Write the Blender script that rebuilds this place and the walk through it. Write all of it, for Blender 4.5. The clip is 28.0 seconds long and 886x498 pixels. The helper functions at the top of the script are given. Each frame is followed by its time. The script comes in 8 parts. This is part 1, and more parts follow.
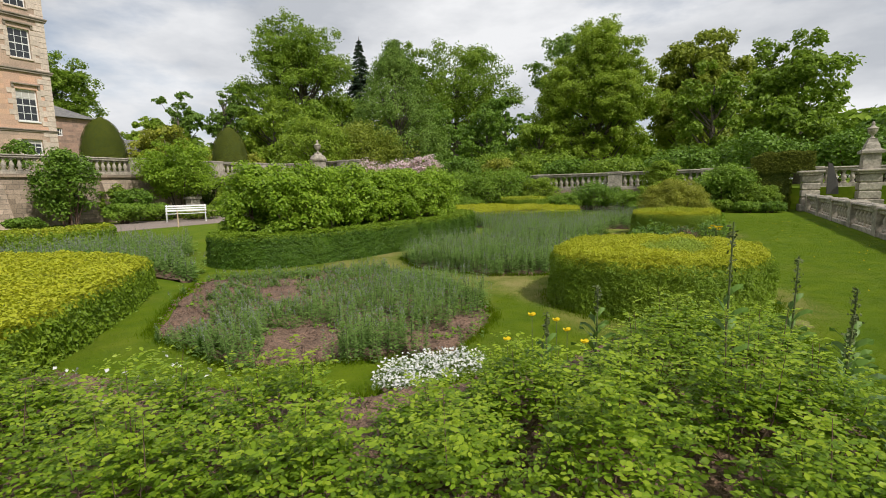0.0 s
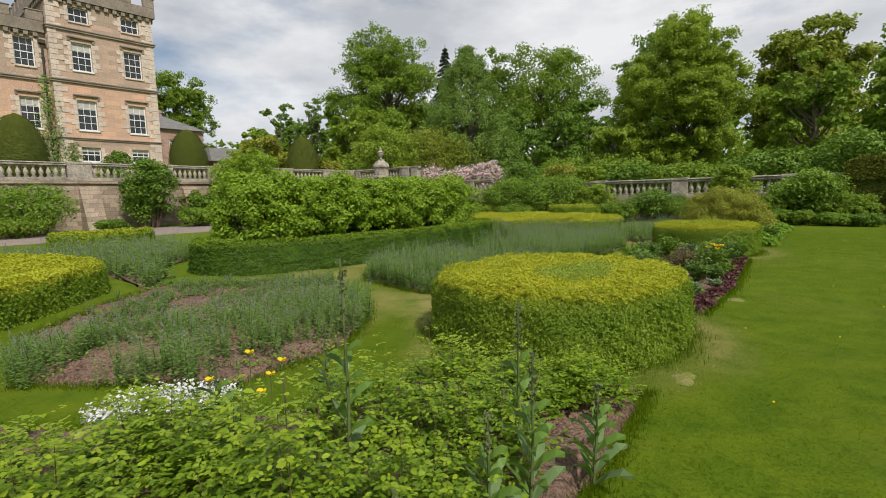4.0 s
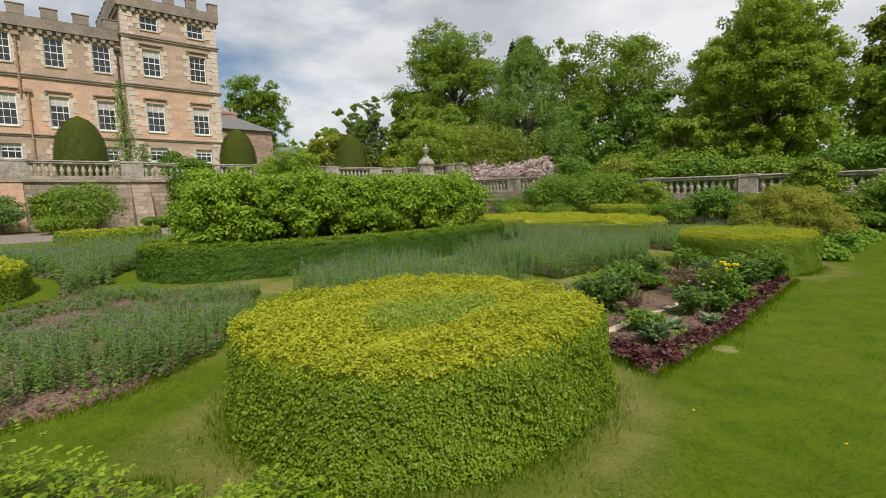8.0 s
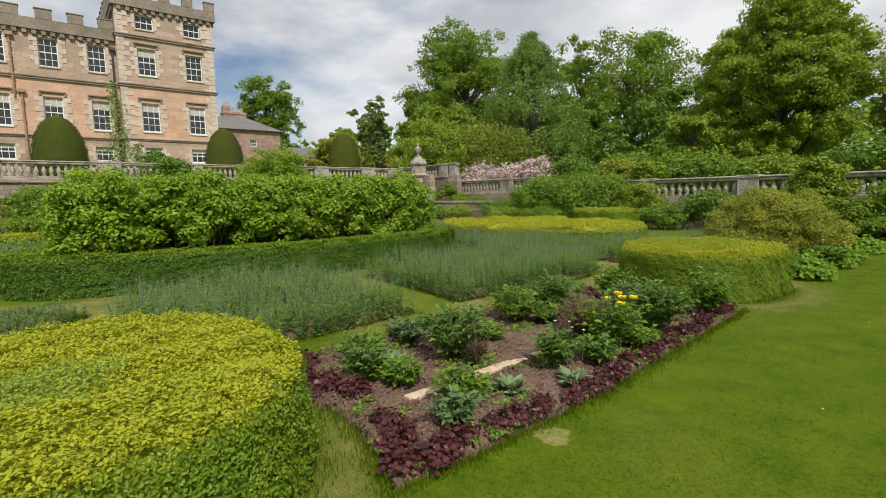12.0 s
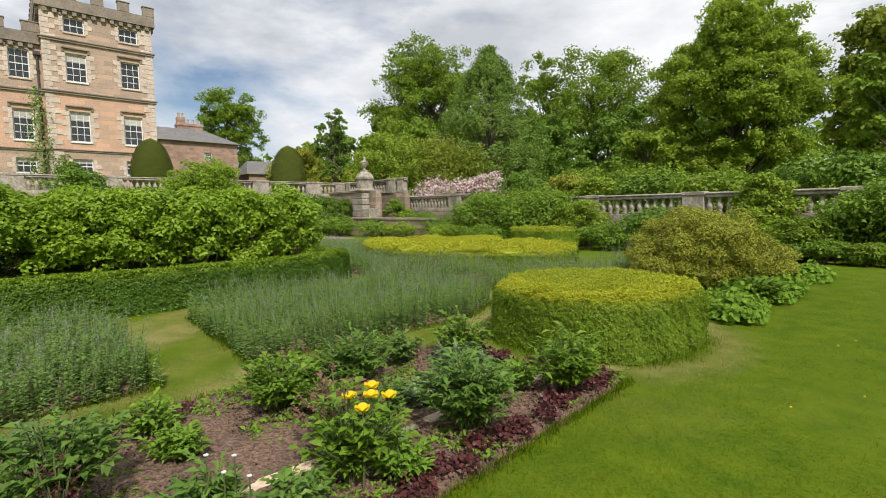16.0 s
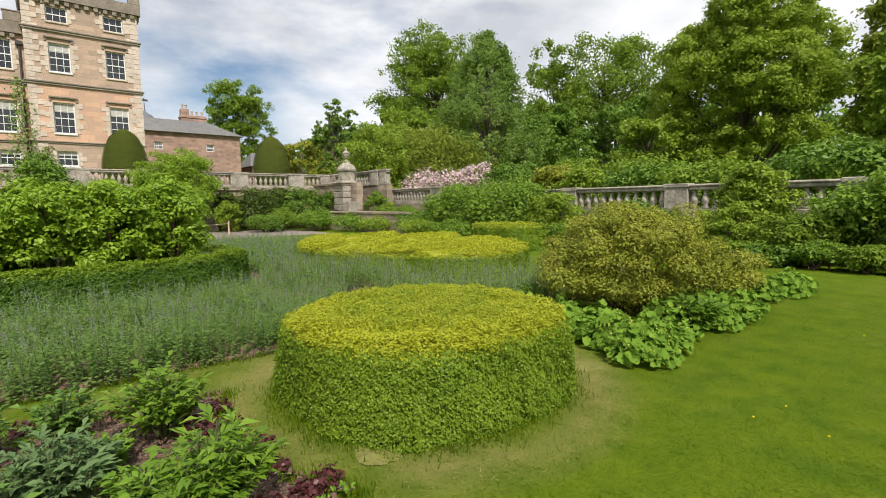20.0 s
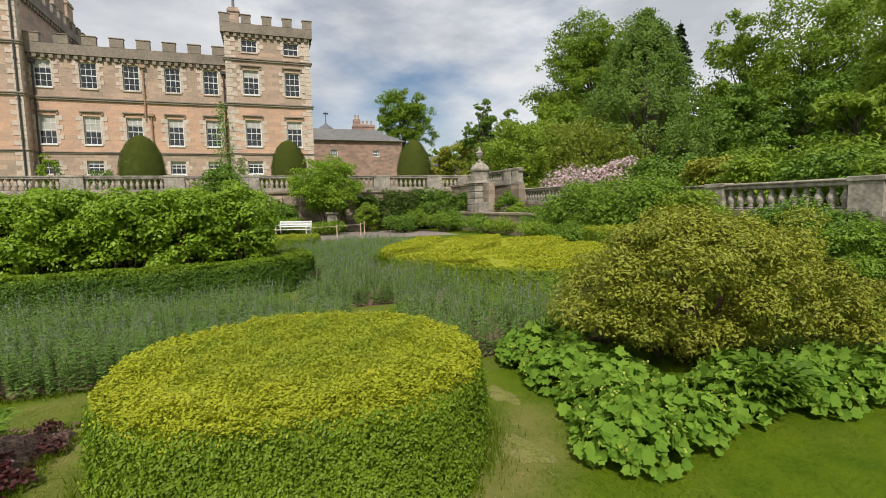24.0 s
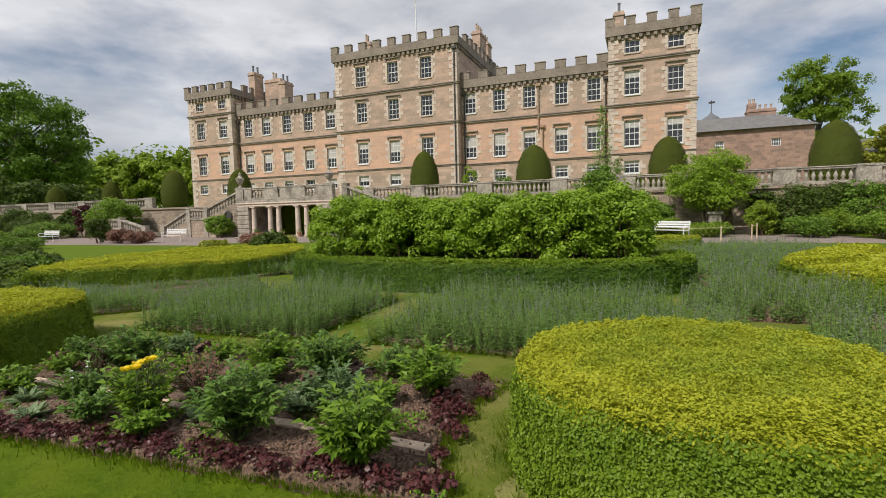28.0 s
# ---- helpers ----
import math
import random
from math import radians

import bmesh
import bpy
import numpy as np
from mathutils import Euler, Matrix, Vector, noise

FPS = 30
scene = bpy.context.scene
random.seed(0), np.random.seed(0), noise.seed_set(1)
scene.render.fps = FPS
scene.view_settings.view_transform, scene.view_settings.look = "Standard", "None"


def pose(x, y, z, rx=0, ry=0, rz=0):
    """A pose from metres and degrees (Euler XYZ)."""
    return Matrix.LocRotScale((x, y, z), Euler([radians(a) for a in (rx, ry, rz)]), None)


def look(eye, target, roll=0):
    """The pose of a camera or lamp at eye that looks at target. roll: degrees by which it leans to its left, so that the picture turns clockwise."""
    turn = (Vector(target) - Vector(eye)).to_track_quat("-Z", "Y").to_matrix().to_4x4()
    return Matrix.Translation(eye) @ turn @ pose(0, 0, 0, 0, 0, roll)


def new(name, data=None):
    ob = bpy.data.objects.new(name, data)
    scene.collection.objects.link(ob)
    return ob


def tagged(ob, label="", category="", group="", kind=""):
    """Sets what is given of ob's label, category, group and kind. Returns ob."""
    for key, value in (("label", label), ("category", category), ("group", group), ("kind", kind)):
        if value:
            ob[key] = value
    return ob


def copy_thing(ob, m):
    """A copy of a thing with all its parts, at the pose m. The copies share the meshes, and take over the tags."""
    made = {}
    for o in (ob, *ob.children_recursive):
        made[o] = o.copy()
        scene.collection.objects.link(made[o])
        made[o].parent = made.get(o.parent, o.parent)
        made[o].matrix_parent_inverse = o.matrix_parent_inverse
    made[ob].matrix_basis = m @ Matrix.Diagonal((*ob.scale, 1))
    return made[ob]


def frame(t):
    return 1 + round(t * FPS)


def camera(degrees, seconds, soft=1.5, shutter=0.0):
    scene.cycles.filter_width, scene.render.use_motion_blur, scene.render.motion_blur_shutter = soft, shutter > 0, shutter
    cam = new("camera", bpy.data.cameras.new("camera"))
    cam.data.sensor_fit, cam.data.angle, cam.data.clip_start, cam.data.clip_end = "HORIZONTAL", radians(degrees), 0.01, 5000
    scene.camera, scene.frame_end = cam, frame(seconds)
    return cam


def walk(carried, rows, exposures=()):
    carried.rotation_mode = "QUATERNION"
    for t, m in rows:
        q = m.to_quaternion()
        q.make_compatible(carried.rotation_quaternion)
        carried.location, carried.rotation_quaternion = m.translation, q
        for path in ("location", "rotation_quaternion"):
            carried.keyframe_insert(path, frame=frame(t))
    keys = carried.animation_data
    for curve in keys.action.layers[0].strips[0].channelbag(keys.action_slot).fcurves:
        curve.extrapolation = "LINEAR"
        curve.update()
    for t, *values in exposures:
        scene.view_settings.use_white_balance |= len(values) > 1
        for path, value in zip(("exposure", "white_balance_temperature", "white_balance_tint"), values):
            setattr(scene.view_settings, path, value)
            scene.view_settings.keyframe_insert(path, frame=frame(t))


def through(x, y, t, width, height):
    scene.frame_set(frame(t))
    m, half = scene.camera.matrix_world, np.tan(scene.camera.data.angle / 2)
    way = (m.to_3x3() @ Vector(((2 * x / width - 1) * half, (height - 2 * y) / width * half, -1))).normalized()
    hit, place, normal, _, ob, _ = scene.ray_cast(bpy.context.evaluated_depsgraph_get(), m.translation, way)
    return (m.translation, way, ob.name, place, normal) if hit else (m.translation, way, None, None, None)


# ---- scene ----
cam = camera(85.0, 28.0, soft=0.95)
METRES, EYE, TILT, LEAN, TURN = 16.0, 1.45, 0.0, 0.0, 29.5
ROWS = [
    (0.0, 0.0, 0.0, 0.0, -0.19, -7.25, 1.52),
    (0.5, 0.0198, 0.0015, 0.0018, 2.05, -7.05, 1.5),
    (1.0, 0.0399, 0.004, 0.0014, 4.21, -6.75, 1.48),
    (1.5, 0.0629, 0.0037, 0.0013, 5.52, -6.48, 1.49),
    (2.0, 0.0851, 0.0044, 0.0011, 6.32, -6.6, 1.47),
    (2.5, 0.1034, 0.0145, -0.0002, 6.87, -6.89, 1.41),
    (4.5, 0.1645, 0.0599, 0.0021, 12.36, -6.05, 1.28),
    (5.0, 0.1767, 0.0752, 0.0007, 13.93, -5.88, 1.31),
    (5.5, 0.1917, 0.0895, 0.0018, 15.61, -6.0, 1.29),
    (6.0, 0.2045, 0.1059, 0.0012, 17.54, -6.1, 1.28),
    (6.5, 0.2167, 0.1243, 0.0029, 18.68, -6.03, 1.29),
    (7.0, 0.228, 0.1398, 0.0016, 19.01, -6.13, 1.26),
    (7.5, 0.2405, 0.1549, 0.003, 19.24, -6.31, 1.24),
    (8.0, 0.253, 0.1708, 0.002, 19.37, -6.5, 1.21),
    (8.5, 0.2684, 0.1848, 0.0036, 19.43, -6.54, 1.19),
    (9.0, 0.2862, 0.198, 0.0027, 19.47, -6.56, 1.16),
    (9.5, 0.2994, 0.2123, 0.0018, 19.58, -6.58, 1.15),
    (10.0, 0.3109, 0.2293, 0.0039, 19.67, -6.62, 1.13),
    (10.5, 0.3248, 0.2437, 0.003, 19.79, -6.65, 1.09),
    (11.0, 0.3363, 0.2591, 0.0039, 20.09, -6.67, 1.08),
    (11.5, 0.3409, 0.2786, 0.0035, 20.72, -6.65, 1.05),
    (13.5, 0.3594, 0.3559, 0.0039, 24.94, -5.47, 1.11),
    (14.0, 0.3686, 0.3754, 0.0029, 23.57, -5.18, 1.04),
    (14.5, 0.3788, 0.3943, 0.0031, 22.44, -5.02, 0.98),
    (15.0, 0.3859, 0.4148, 0.0029, 21.14, -5.05, 0.91),
    (15.5, 0.3964, 0.4317, 0.0042, 19.7, -4.82, 0.84),
    (16.0, 0.4118, 0.4486, 0.0049, 19.06, -4.61, 0.79),
    (16.5, 0.4231, 0.465, 0.0041, 19.05, -4.68, 0.78),
    (17.0, 0.4339, 0.4827, 0.0058, 19.11, -4.79, 0.77),
    (17.5, 0.4499, 0.499, 0.0048, 19.22, -4.9, 0.76),
    (18.0, 0.4617, 0.5158, 0.0052, 19.45, -5.06, 0.75),
    (18.5, 0.4701, 0.5379, 0.0059, 19.7, -5.21, 0.73),
    (19.0, 0.4812, 0.5569, 0.0054, 19.95, -5.25, 0.73),
    (19.5, 0.4956, 0.5739, 0.0076, 20.48, -5.31, 0.74),
    (20.0, 0.5042, 0.5925, 0.0066, 21.29, -5.47, 0.75),
    (20.5, 0.5126, 0.6097, 0.0078, 21.99, -5.67, 0.76),
    (22.5, 0.554, 0.6781, 0.0082, 27.16, -6.06, 0.84),
    (23.0, 0.5678, 0.6925, 0.0091, 29.82, -5.68, 0.93),
    (23.5, 0.5725, 0.707, 0.0084, 34.47, -5.44, 1.08),
    (24.0, 0.5765, 0.7179, 0.0094, 40.6, -5.26, 1.26),
    (24.5, 0.5811, 0.7223, 0.0098, 45.46, -5.52, 1.42),
    (25.0, 0.5793, 0.7189, 0.0093, 48.15, -5.99, 1.44),
    (25.5, 0.5764, 0.7146, 0.0097, 51.69, -6.01, 1.46),
    (26.0, 0.5747, 0.7126, 0.0094, 58.14, -5.69, 1.62),
    (26.5, 0.5738, 0.7103, 0.0093, 65.76, -5.3, 1.8),
    (27.0, 0.5741, 0.7075, 0.0098, 73.23, -4.87, 1.95),
    (27.5, 0.5743, 0.7055, 0.0099, 78.9, -4.56, 1.64),
    (28.0, 0.5749, 0.7043, 0.01, 82.45, -4.33, 1.38),
]
walk(cam, [(t, pose(0, 0, EYE, TILT, LEAN, TURN) @ pose(METRES * x, METRES * y, METRES * z, 90 + pitch, roll, yaw)) for t, x, y, z, yaw, pitch, roll in ROWS], exposures=((0, -0.13, 6500, 10), (5, -0.2, 6500, 10), (10, -0.17, 6500, 10), (14, -0.14, 6500, 10), (18, 0.15, 6500, 10), (22, 0.0, 6500, 10), (24, -0.16, 6500, 10), (26, -0.05, 6500, 11), (28, -0.24, 6450, 12)))

# ---- world, sun, exposure ----
world = bpy.data.worlds.new("sky")
scene.world = world
world.use_nodes = True
SUN_EL, SUN_AZ = 48.0, 112.0          # elevation, and bearing from +y towards +x


def build_sky():
    nt = world.node_tree
    nt.nodes.clear()
    N, L = nt.nodes.new, nt.links.new
    out, bg = N("ShaderNodeOutputWorld"), N("ShaderNodeBackground")
    sky = N("ShaderNodeTexSky")
    sky.sky_type, sky.sun_disc = "NISHITA", False
    sky.sun_elevation, sky.sun_rotation = radians(SUN_EL), radians(SUN_AZ)
    sky.air_density, sky.dust_density = 1.0, 0.6
    tc, mp = N("ShaderNodeTexCoord"), N("ShaderNodeMapping")
    mp.inputs["Scale"].default_value = (1.0, 1.0, 2.6)
    mp.inputs["Location"].default_value = (0.35, 0.1, 0.0)
    n1, n2 = N("ShaderNodeTexNoise"), N("ShaderNodeTexNoise")
    n1.inputs["Scale"].default_value, n1.inputs["Detail"].default_value, n1.inputs["Roughness"].default_value = 1.7, 7.0, 0.55
    n2.inputs["Scale"].default_value, n2.inputs["Detail"].default_value, n2.inputs["Roughness"].default_value = 2.3, 6.0, 0.55
    cover, shade = N("ShaderNodeValToRGB"), N("ShaderNodeValToRGB")
    cover.color_ramp.elements[0].position, cover.color_ramp.elements[1].position = 0.34, 0.51
    shade.color_ramp.elements[0].position, shade.color_ramp.elements[1].position = 0.38, 0.62
    shade.color_ramp.elements[0].color = (6.1, 6.4, 6.9, 1)
    shade.color_ramp.elements[1].color = (10.2, 10.3, 10.5, 1)
    mix = N("ShaderNodeMix")
    mix.data_type = "RGBA"
    L(tc.outputs["Generated"], mp.inputs["Vector"])
    L(mp.outputs["Vector"], n1.inputs["Vector"])
    L(mp.outputs["Vector"], n2.inputs["Vector"])
    L(n1.outputs["Fac"], cover.inputs["Fac"])
    L(n2.outputs["Fac"], shade.inputs["Fac"])
    L(cover.outputs["Color"], mix.inputs["Factor"])
    L(sky.outputs["Color"], mix.inputs["A"])
    L(shade.outputs["Color"], mix.inputs["B"])
    L(mix.outputs["Result"], bg.inputs["Color"])
    bg.inputs["Strength"].default_value = 0.095
    L(bg.outputs["Background"], out.inputs["Surface"])


build_sky()
sun = new("sun", bpy.data.lights.new("sun", "SUN"))
sun.data.energy, sun.data.angle, sun.data.color = 4.0, radians(4), (1.0, 0.94, 0.85)
_d = Vector((math.sin(radians(SUN_AZ)) * math.cos(radians(SUN_EL)), math.cos(radians(SUN_AZ)) * math.cos(radians(SUN_EL)), math.sin(radians(SUN_EL))))
sun.matrix_world = look(_d * 60, (0, 0, 0))

# ---- materials ----


def shade_tree(name):
    m = bpy.data.materials.new(name)
    m.use_nodes = True
    nt = m.node_tree
    return m, nt, nt.nodes.new, nt.links.new, nt.nodes["Principled BSDF"]


def rgba(c, k=1.0):
    return (min(c[0] * k, 1), min(c[1] * k, 1), min(c[2] * k, 1), 1)


def surface(name, base, rough=0.85, fine=30.0, coarse=1.2, var=0.35, bump=0.3, second=None, amount=0.5, metal=0.0, depth=0.01):
    """Paint, stone, soil, metal: noise at two scales over a base colour, with a second colour for stains and wear."""
    m, nt, N, L, bs = shade_tree(name)
    tc = N("ShaderNodeTexCoord")
    a, b = N("ShaderNodeTexNoise"), N("ShaderNodeTexNoise")
    a.inputs["Scale"].default_value, a.inputs["Detail"].default_value = fine, 5.0
    b.inputs["Scale"].default_value, b.inputs["Detail"].default_value = coarse, 6.0
    b.inputs["Roughness"].default_value = 0.65
    ra, rb = N("ShaderNodeValToRGB"), N("ShaderNodeValToRGB")
    ra.color_ramp.elements[0].position, ra.color_ramp.elements[1].position = 0.3, 0.7
    ra.color_ramp.elements[0].color, ra.color_ramp.elements[1].color = rgba(base, 1 - var), rgba(base, 1 + var)
    rb.color_ramp.elements[0].position, rb.color_ramp.elements[1].position = 0.42, 0.68
    mix = N("ShaderNodeMix")
    mix.data_type = "RGBA"
    mul = N("ShaderNodeMath")
    mul.operation = "MULTIPLY"
    mul.inputs[1].default_value = amount
    L(tc.outputs["Object"], a.inputs["Vector"])
    L(tc.outputs["Object"], b.inputs["Vector"])
    L(a.outputs["Fac"], ra.inputs["Fac"])
    L(b.outputs["Fac"], rb.inputs["Fac"])
    L(rb.outputs["Color"], mul.inputs[0])
    L(mul.outputs["Value"], mix.inputs["Factor"])
    L(ra.outputs["Color"], mix.inputs["A"])
    mix.inputs["B"].default_value = rgba(second or [c * 0.6 for c in base])
    L(mix.outputs["Result"], bs.inputs["Base Color"])
    bs.inputs["Roughness"].default_value, bs.inputs["Metallic"].default_value = rough, metal
    bp = N("ShaderNodeBump")
    bp.inputs["Strength"].default_value, bp.inputs["Distance"].default_value = bump, depth
    L(a.outputs["Fac"], bp.inputs["Height"])
    L(bp.outputs["Normal"], bs.inputs["Normal"])
    return m


def leafy(name, dark, light, through=0.35, rough=0.5, odd=None, share=0.0, patch=2.0, blend=(0.46, 0.58)):
    """Leaves and blades: each leaf its own tone, light passing through."""
    m, nt, N, L, bs = shade_tree(name)
    geo, ramp, tc, no = N("ShaderNodeNewGeometry"), N("ShaderNodeValToRGB"), N("ShaderNodeTexCoord"), N("ShaderNodeTexNoise")
    no.inputs["Scale"].default_value, no.inputs["Detail"].default_value = patch, 3.0
    add = N("ShaderNodeMath")
    add.operation = "MULTIPLY_ADD"
    add.inputs[1].default_value = blend[0]
    sub = N("ShaderNodeMath")
    sub.operation = "MULTIPLY"
    sub.inputs[1].default_value = blend[1]
    L(geo.outputs["Random Per Island"], add.inputs[0])
    L(tc.outputs["Object"], no.inputs["Vector"])
    L(no.outputs["Fac"], sub.inputs[0])
    L(sub.outputs["Value"], add.inputs[2])
    L(add.outputs["Value"], ramp.inputs["Fac"])
    e = ramp.color_ramp.elements
    e[0].position, e[0].color = 0.1, rgba(dark)
    e[1].position, e[1].color = 0.85, rgba(light)
    if odd:
        x = e.new(min(0.99, 1.0 - share))
        x.color = rgba(odd)
    bs.inputs["Roughness"].default_value = rough
    bs.inputs["Specular IOR Level"].default_value = 0.3 if rough < 0.65 else 0.1
    tr, mx = N("ShaderNodeBsdfTranslucent"), N("ShaderNodeMixShader")
    L(ramp.outputs["Color"], bs.inputs["Base Color"])
    L(ramp.outputs["Color"], tr.inputs["Color"])
    mx.inputs["Fac"].default_value = through
    L(bs.outputs["BSDF"], mx.inputs[1])
    L(tr.outputs["BSDF"], mx.inputs[2])
    L(mx.outputs["Shader"], nt.nodes["Material Output"].inputs["Surface"])
    return m


def coursed(name, stones, mortar, width=0.55, height=0.3, rough=0.9, bump=0.5, stain=(0.12, 0.11, 0.09), stain_amount=0.5, axis="y"):
    """Coursed stone on a wall along y (or x): blocks of several tones, joints sunk, streaked by weather."""
    m, nt, N, L, bs = shade_tree(name)
    tc, sep, com, br = N("ShaderNodeTexCoord"), N("ShaderNodeSeparateXYZ"), N("ShaderNodeCombineXYZ"), N("ShaderNodeTexBrick")
    L(tc.outputs["Object"], sep.inputs["Vector"])
    ad = N("ShaderNodeMath")
    ad.operation = "ADD"
    L(sep.outputs["X"], ad.inputs[0])
    L(sep.outputs["Y"], ad.inputs[1])
    L(ad.outputs["Value"], com.inputs["X"])
    L(sep.outputs["Z"], com.inputs["Y"])
    L(com.outputs["Vector"], br.inputs["Vector"])
    br.inputs["Scale"].default_value = 1.0
    br.inputs["Brick Width"].default_value, br.inputs["Row Height"].default_value = width, height
    br.inputs["Mortar Size"].default_value, br.inputs["Mortar Smooth"].default_value = 0.008, 0.3
    br.inputs["Color1"].default_value, br.inputs["Color2"].default_value = rgba(stones[0]), rgba(stones[1])
    br.inputs["Mortar"].default_value = rgba(mortar)
    no, n2 = N("ShaderNodeTexNoise"), N("ShaderNodeTexNoise")
    no.inputs["Scale"].default_value, no.inputs["Detail"].default_value = 14.0, 5.0
    n2.inputs["Scale"].default_value, n2.inputs["Detail"].default_value = 0.45, 7.0
    n2.inputs["Roughness"].default_value = 0.7
    rp = N("ShaderNodeValToRGB")
    rp.color_ramp.elements[0].position, rp.color_ramp.elements[1].position = 0.45, 0.75
    L(tc.outputs["Object"], no.inputs["Vector"])
    L(tc.outputs["Object"], n2.inputs["Vector"])
    L(n2.outputs["Fac"], rp.inputs["Fac"])
    mu = N("ShaderNodeMath")
    mu.operation = "MULTIPLY"
    mu.inputs[1].default_value = stain_amount
    L(rp.outputs["Color"], mu.inputs[0])
    mix, gr = N("ShaderNodeMix"), N("ShaderNodeMix")
    mix.data_type = gr.data_type = "RGBA"
    gr.blend_type = "OVERLAY"
    gr.inputs["Factor"].default_value = 0.55
    L(br.outputs["Color"], gr.inputs["A"])
    L(no.outputs["Fac"], gr.inputs["B"])
    L(mu.outputs["Value"], mix.inputs["Factor"])
    L(gr.outputs["Result"], mix.inputs["A"])
    mix.inputs["B"].default_value = rgba(stain)
    L(mix.outputs["Result"], bs.inputs["Base Color"])
    bs.inputs["Roughness"].default_value = rough
    bp = N("ShaderNodeBump")
    bp.inputs["Strength"].default_value, bp.inputs["Distance"].default_value = bump, 0.02
    mm = N("ShaderNodeMath")
    mm.operation = "SUBTRACT"
    L(no.outputs["Fac"], mm.inputs[0])
    L(br.outputs["Fac"], mm.inputs[1])
    L(mm.outputs["Value"], bp.inputs["Height"])
    L(bp.outputs["Normal"], bs.inputs["Normal"])
    return m


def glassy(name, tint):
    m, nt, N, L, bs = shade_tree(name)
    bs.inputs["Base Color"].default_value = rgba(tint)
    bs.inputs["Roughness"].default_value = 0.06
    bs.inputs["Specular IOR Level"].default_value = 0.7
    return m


# stone
ORANGE_STONE = coursed("orange sandstone", [(0.70, 0.435, 0.295), (0.55, 0.36, 0.265)], (0.55, 0.36, 0.245), 0.95, 0.36, stain=(0.40, 0.29, 0.20), stain_amount=0.5)
TAN_STONE = coursed("weathered sandstone", [(0.57, 0.40, 0.295), (0.39, 0.295, 0.225)], (0.42, 0.305, 0.22), 0.95, 0.36, stain=(0.24, 0.195, 0.145), stain_amount=0.5)
RED_RUBBLE = coursed("red sandstone rubble", [(0.46, 0.29, 0.22), (0.27, 0.185, 0.145)], (0.40, 0.31, 0.25), 0.6, 0.34, stain=(0.2, 0.14, 0.11), stain_amount=0.5)
DRESSED = surface("dressed pale sandstone", (0.66, 0.55, 0.455), 0.9, 9.0, 0.8, 0.18, 0.3, (0.32, 0.265, 0.215), 0.5)
DARK_DRESSED = surface("weathered dressed sandstone", (0.29, 0.24, 0.19), 0.92, 9.0, 0.7, 0.25, 0.35, (0.13, 0.11, 0.09), 0.6)
GREY_STONE = surface("lichened grey garden stone", (0.41, 0.365, 0.30), 0.92, 11.0, 1.6, 0.35, 0.6, (0.11, 0.10, 0.08), 0.8)
TERRACE_STONE = coursed("terrace wall stone", [(0.47, 0.365, 0.275), (0.27, 0.21, 0.155)], (0.15, 0.13, 0.105), 0.52, 0.24, stain=(0.10, 0.095, 0.065), stain_amount=0.75)
SLATE = coursed("grey roof slate", [(0.20, 0.19, 0.18), (0.145, 0.14, 0.135)], (0.08, 0.078, 0.075), 0.32, 0.2, 0.7, stain=(0.25, 0.24, 0.20), stain_amount=0.5)
LEAD = surface("lead sheet", (0.16, 0.165, 0.18), 0.6, 6.0, 0.8, 0.15, 0.1)
POT_BUFF = surface("buff chimney clay", (0.50, 0.40, 0.31), 0.85, 12.0, 2.0, 0.2, 0.2)
POT_CLAY = surface("chimney clay", (0.42, 0.22, 0.14), 0.85, 12.0, 2.0, 0.2, 0.2)
WHITE_PAINT = surface("white paint", (0.80, 0.80, 0.78), 0.45, 40.0, 2.0, 0.05, 0.1, (0.62, 0.61, 0.57), 0.4, depth=0.003)
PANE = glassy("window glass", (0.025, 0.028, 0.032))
BLIND = surface("pale window blind", (0.52, 0.50, 0.46), 0.8, 20.0, 1.0, 0.06, 0.05)
IRON = surface("dark cast iron", (0.06, 0.055, 0.05), 0.6, 20.0, 2.0, 0.2, 0.2)
PIPE_TAN = surface("tan painted pipe", (0.38, 0.24, 0.15), 0.6, 14.0, 1.0, 0.12, 0.1)
# ground
GRAVEL = surface("pinkish garden gravel", (0.27, 0.215, 0.185), 0.95, 60.0, 1.1, 0.4, 0.5, (0.2, 0.16, 0.13), 0.5, depth=0.02)
SOIL = surface("dry brown soil", (0.25, 0.155, 0.105), 0.97, 40.0, 3.0, 0.55, 1.0, (0.13, 0.088, 0.065), 0.65, depth=0.06)
PLANK_WOOD = surface("bleached timber plank", (0.66, 0.50, 0.36), 0.85, 18.0, 2.0, 0.25, 0.3, (0.34, 0.24, 0.17), 0.4)
BARK = surface("tree bark", (0.13, 0.105, 0.08), 0.95, 14.0, 1.5, 0.4, 0.8, (0.07, 0.065, 0.05), 0.6, depth=0.04)


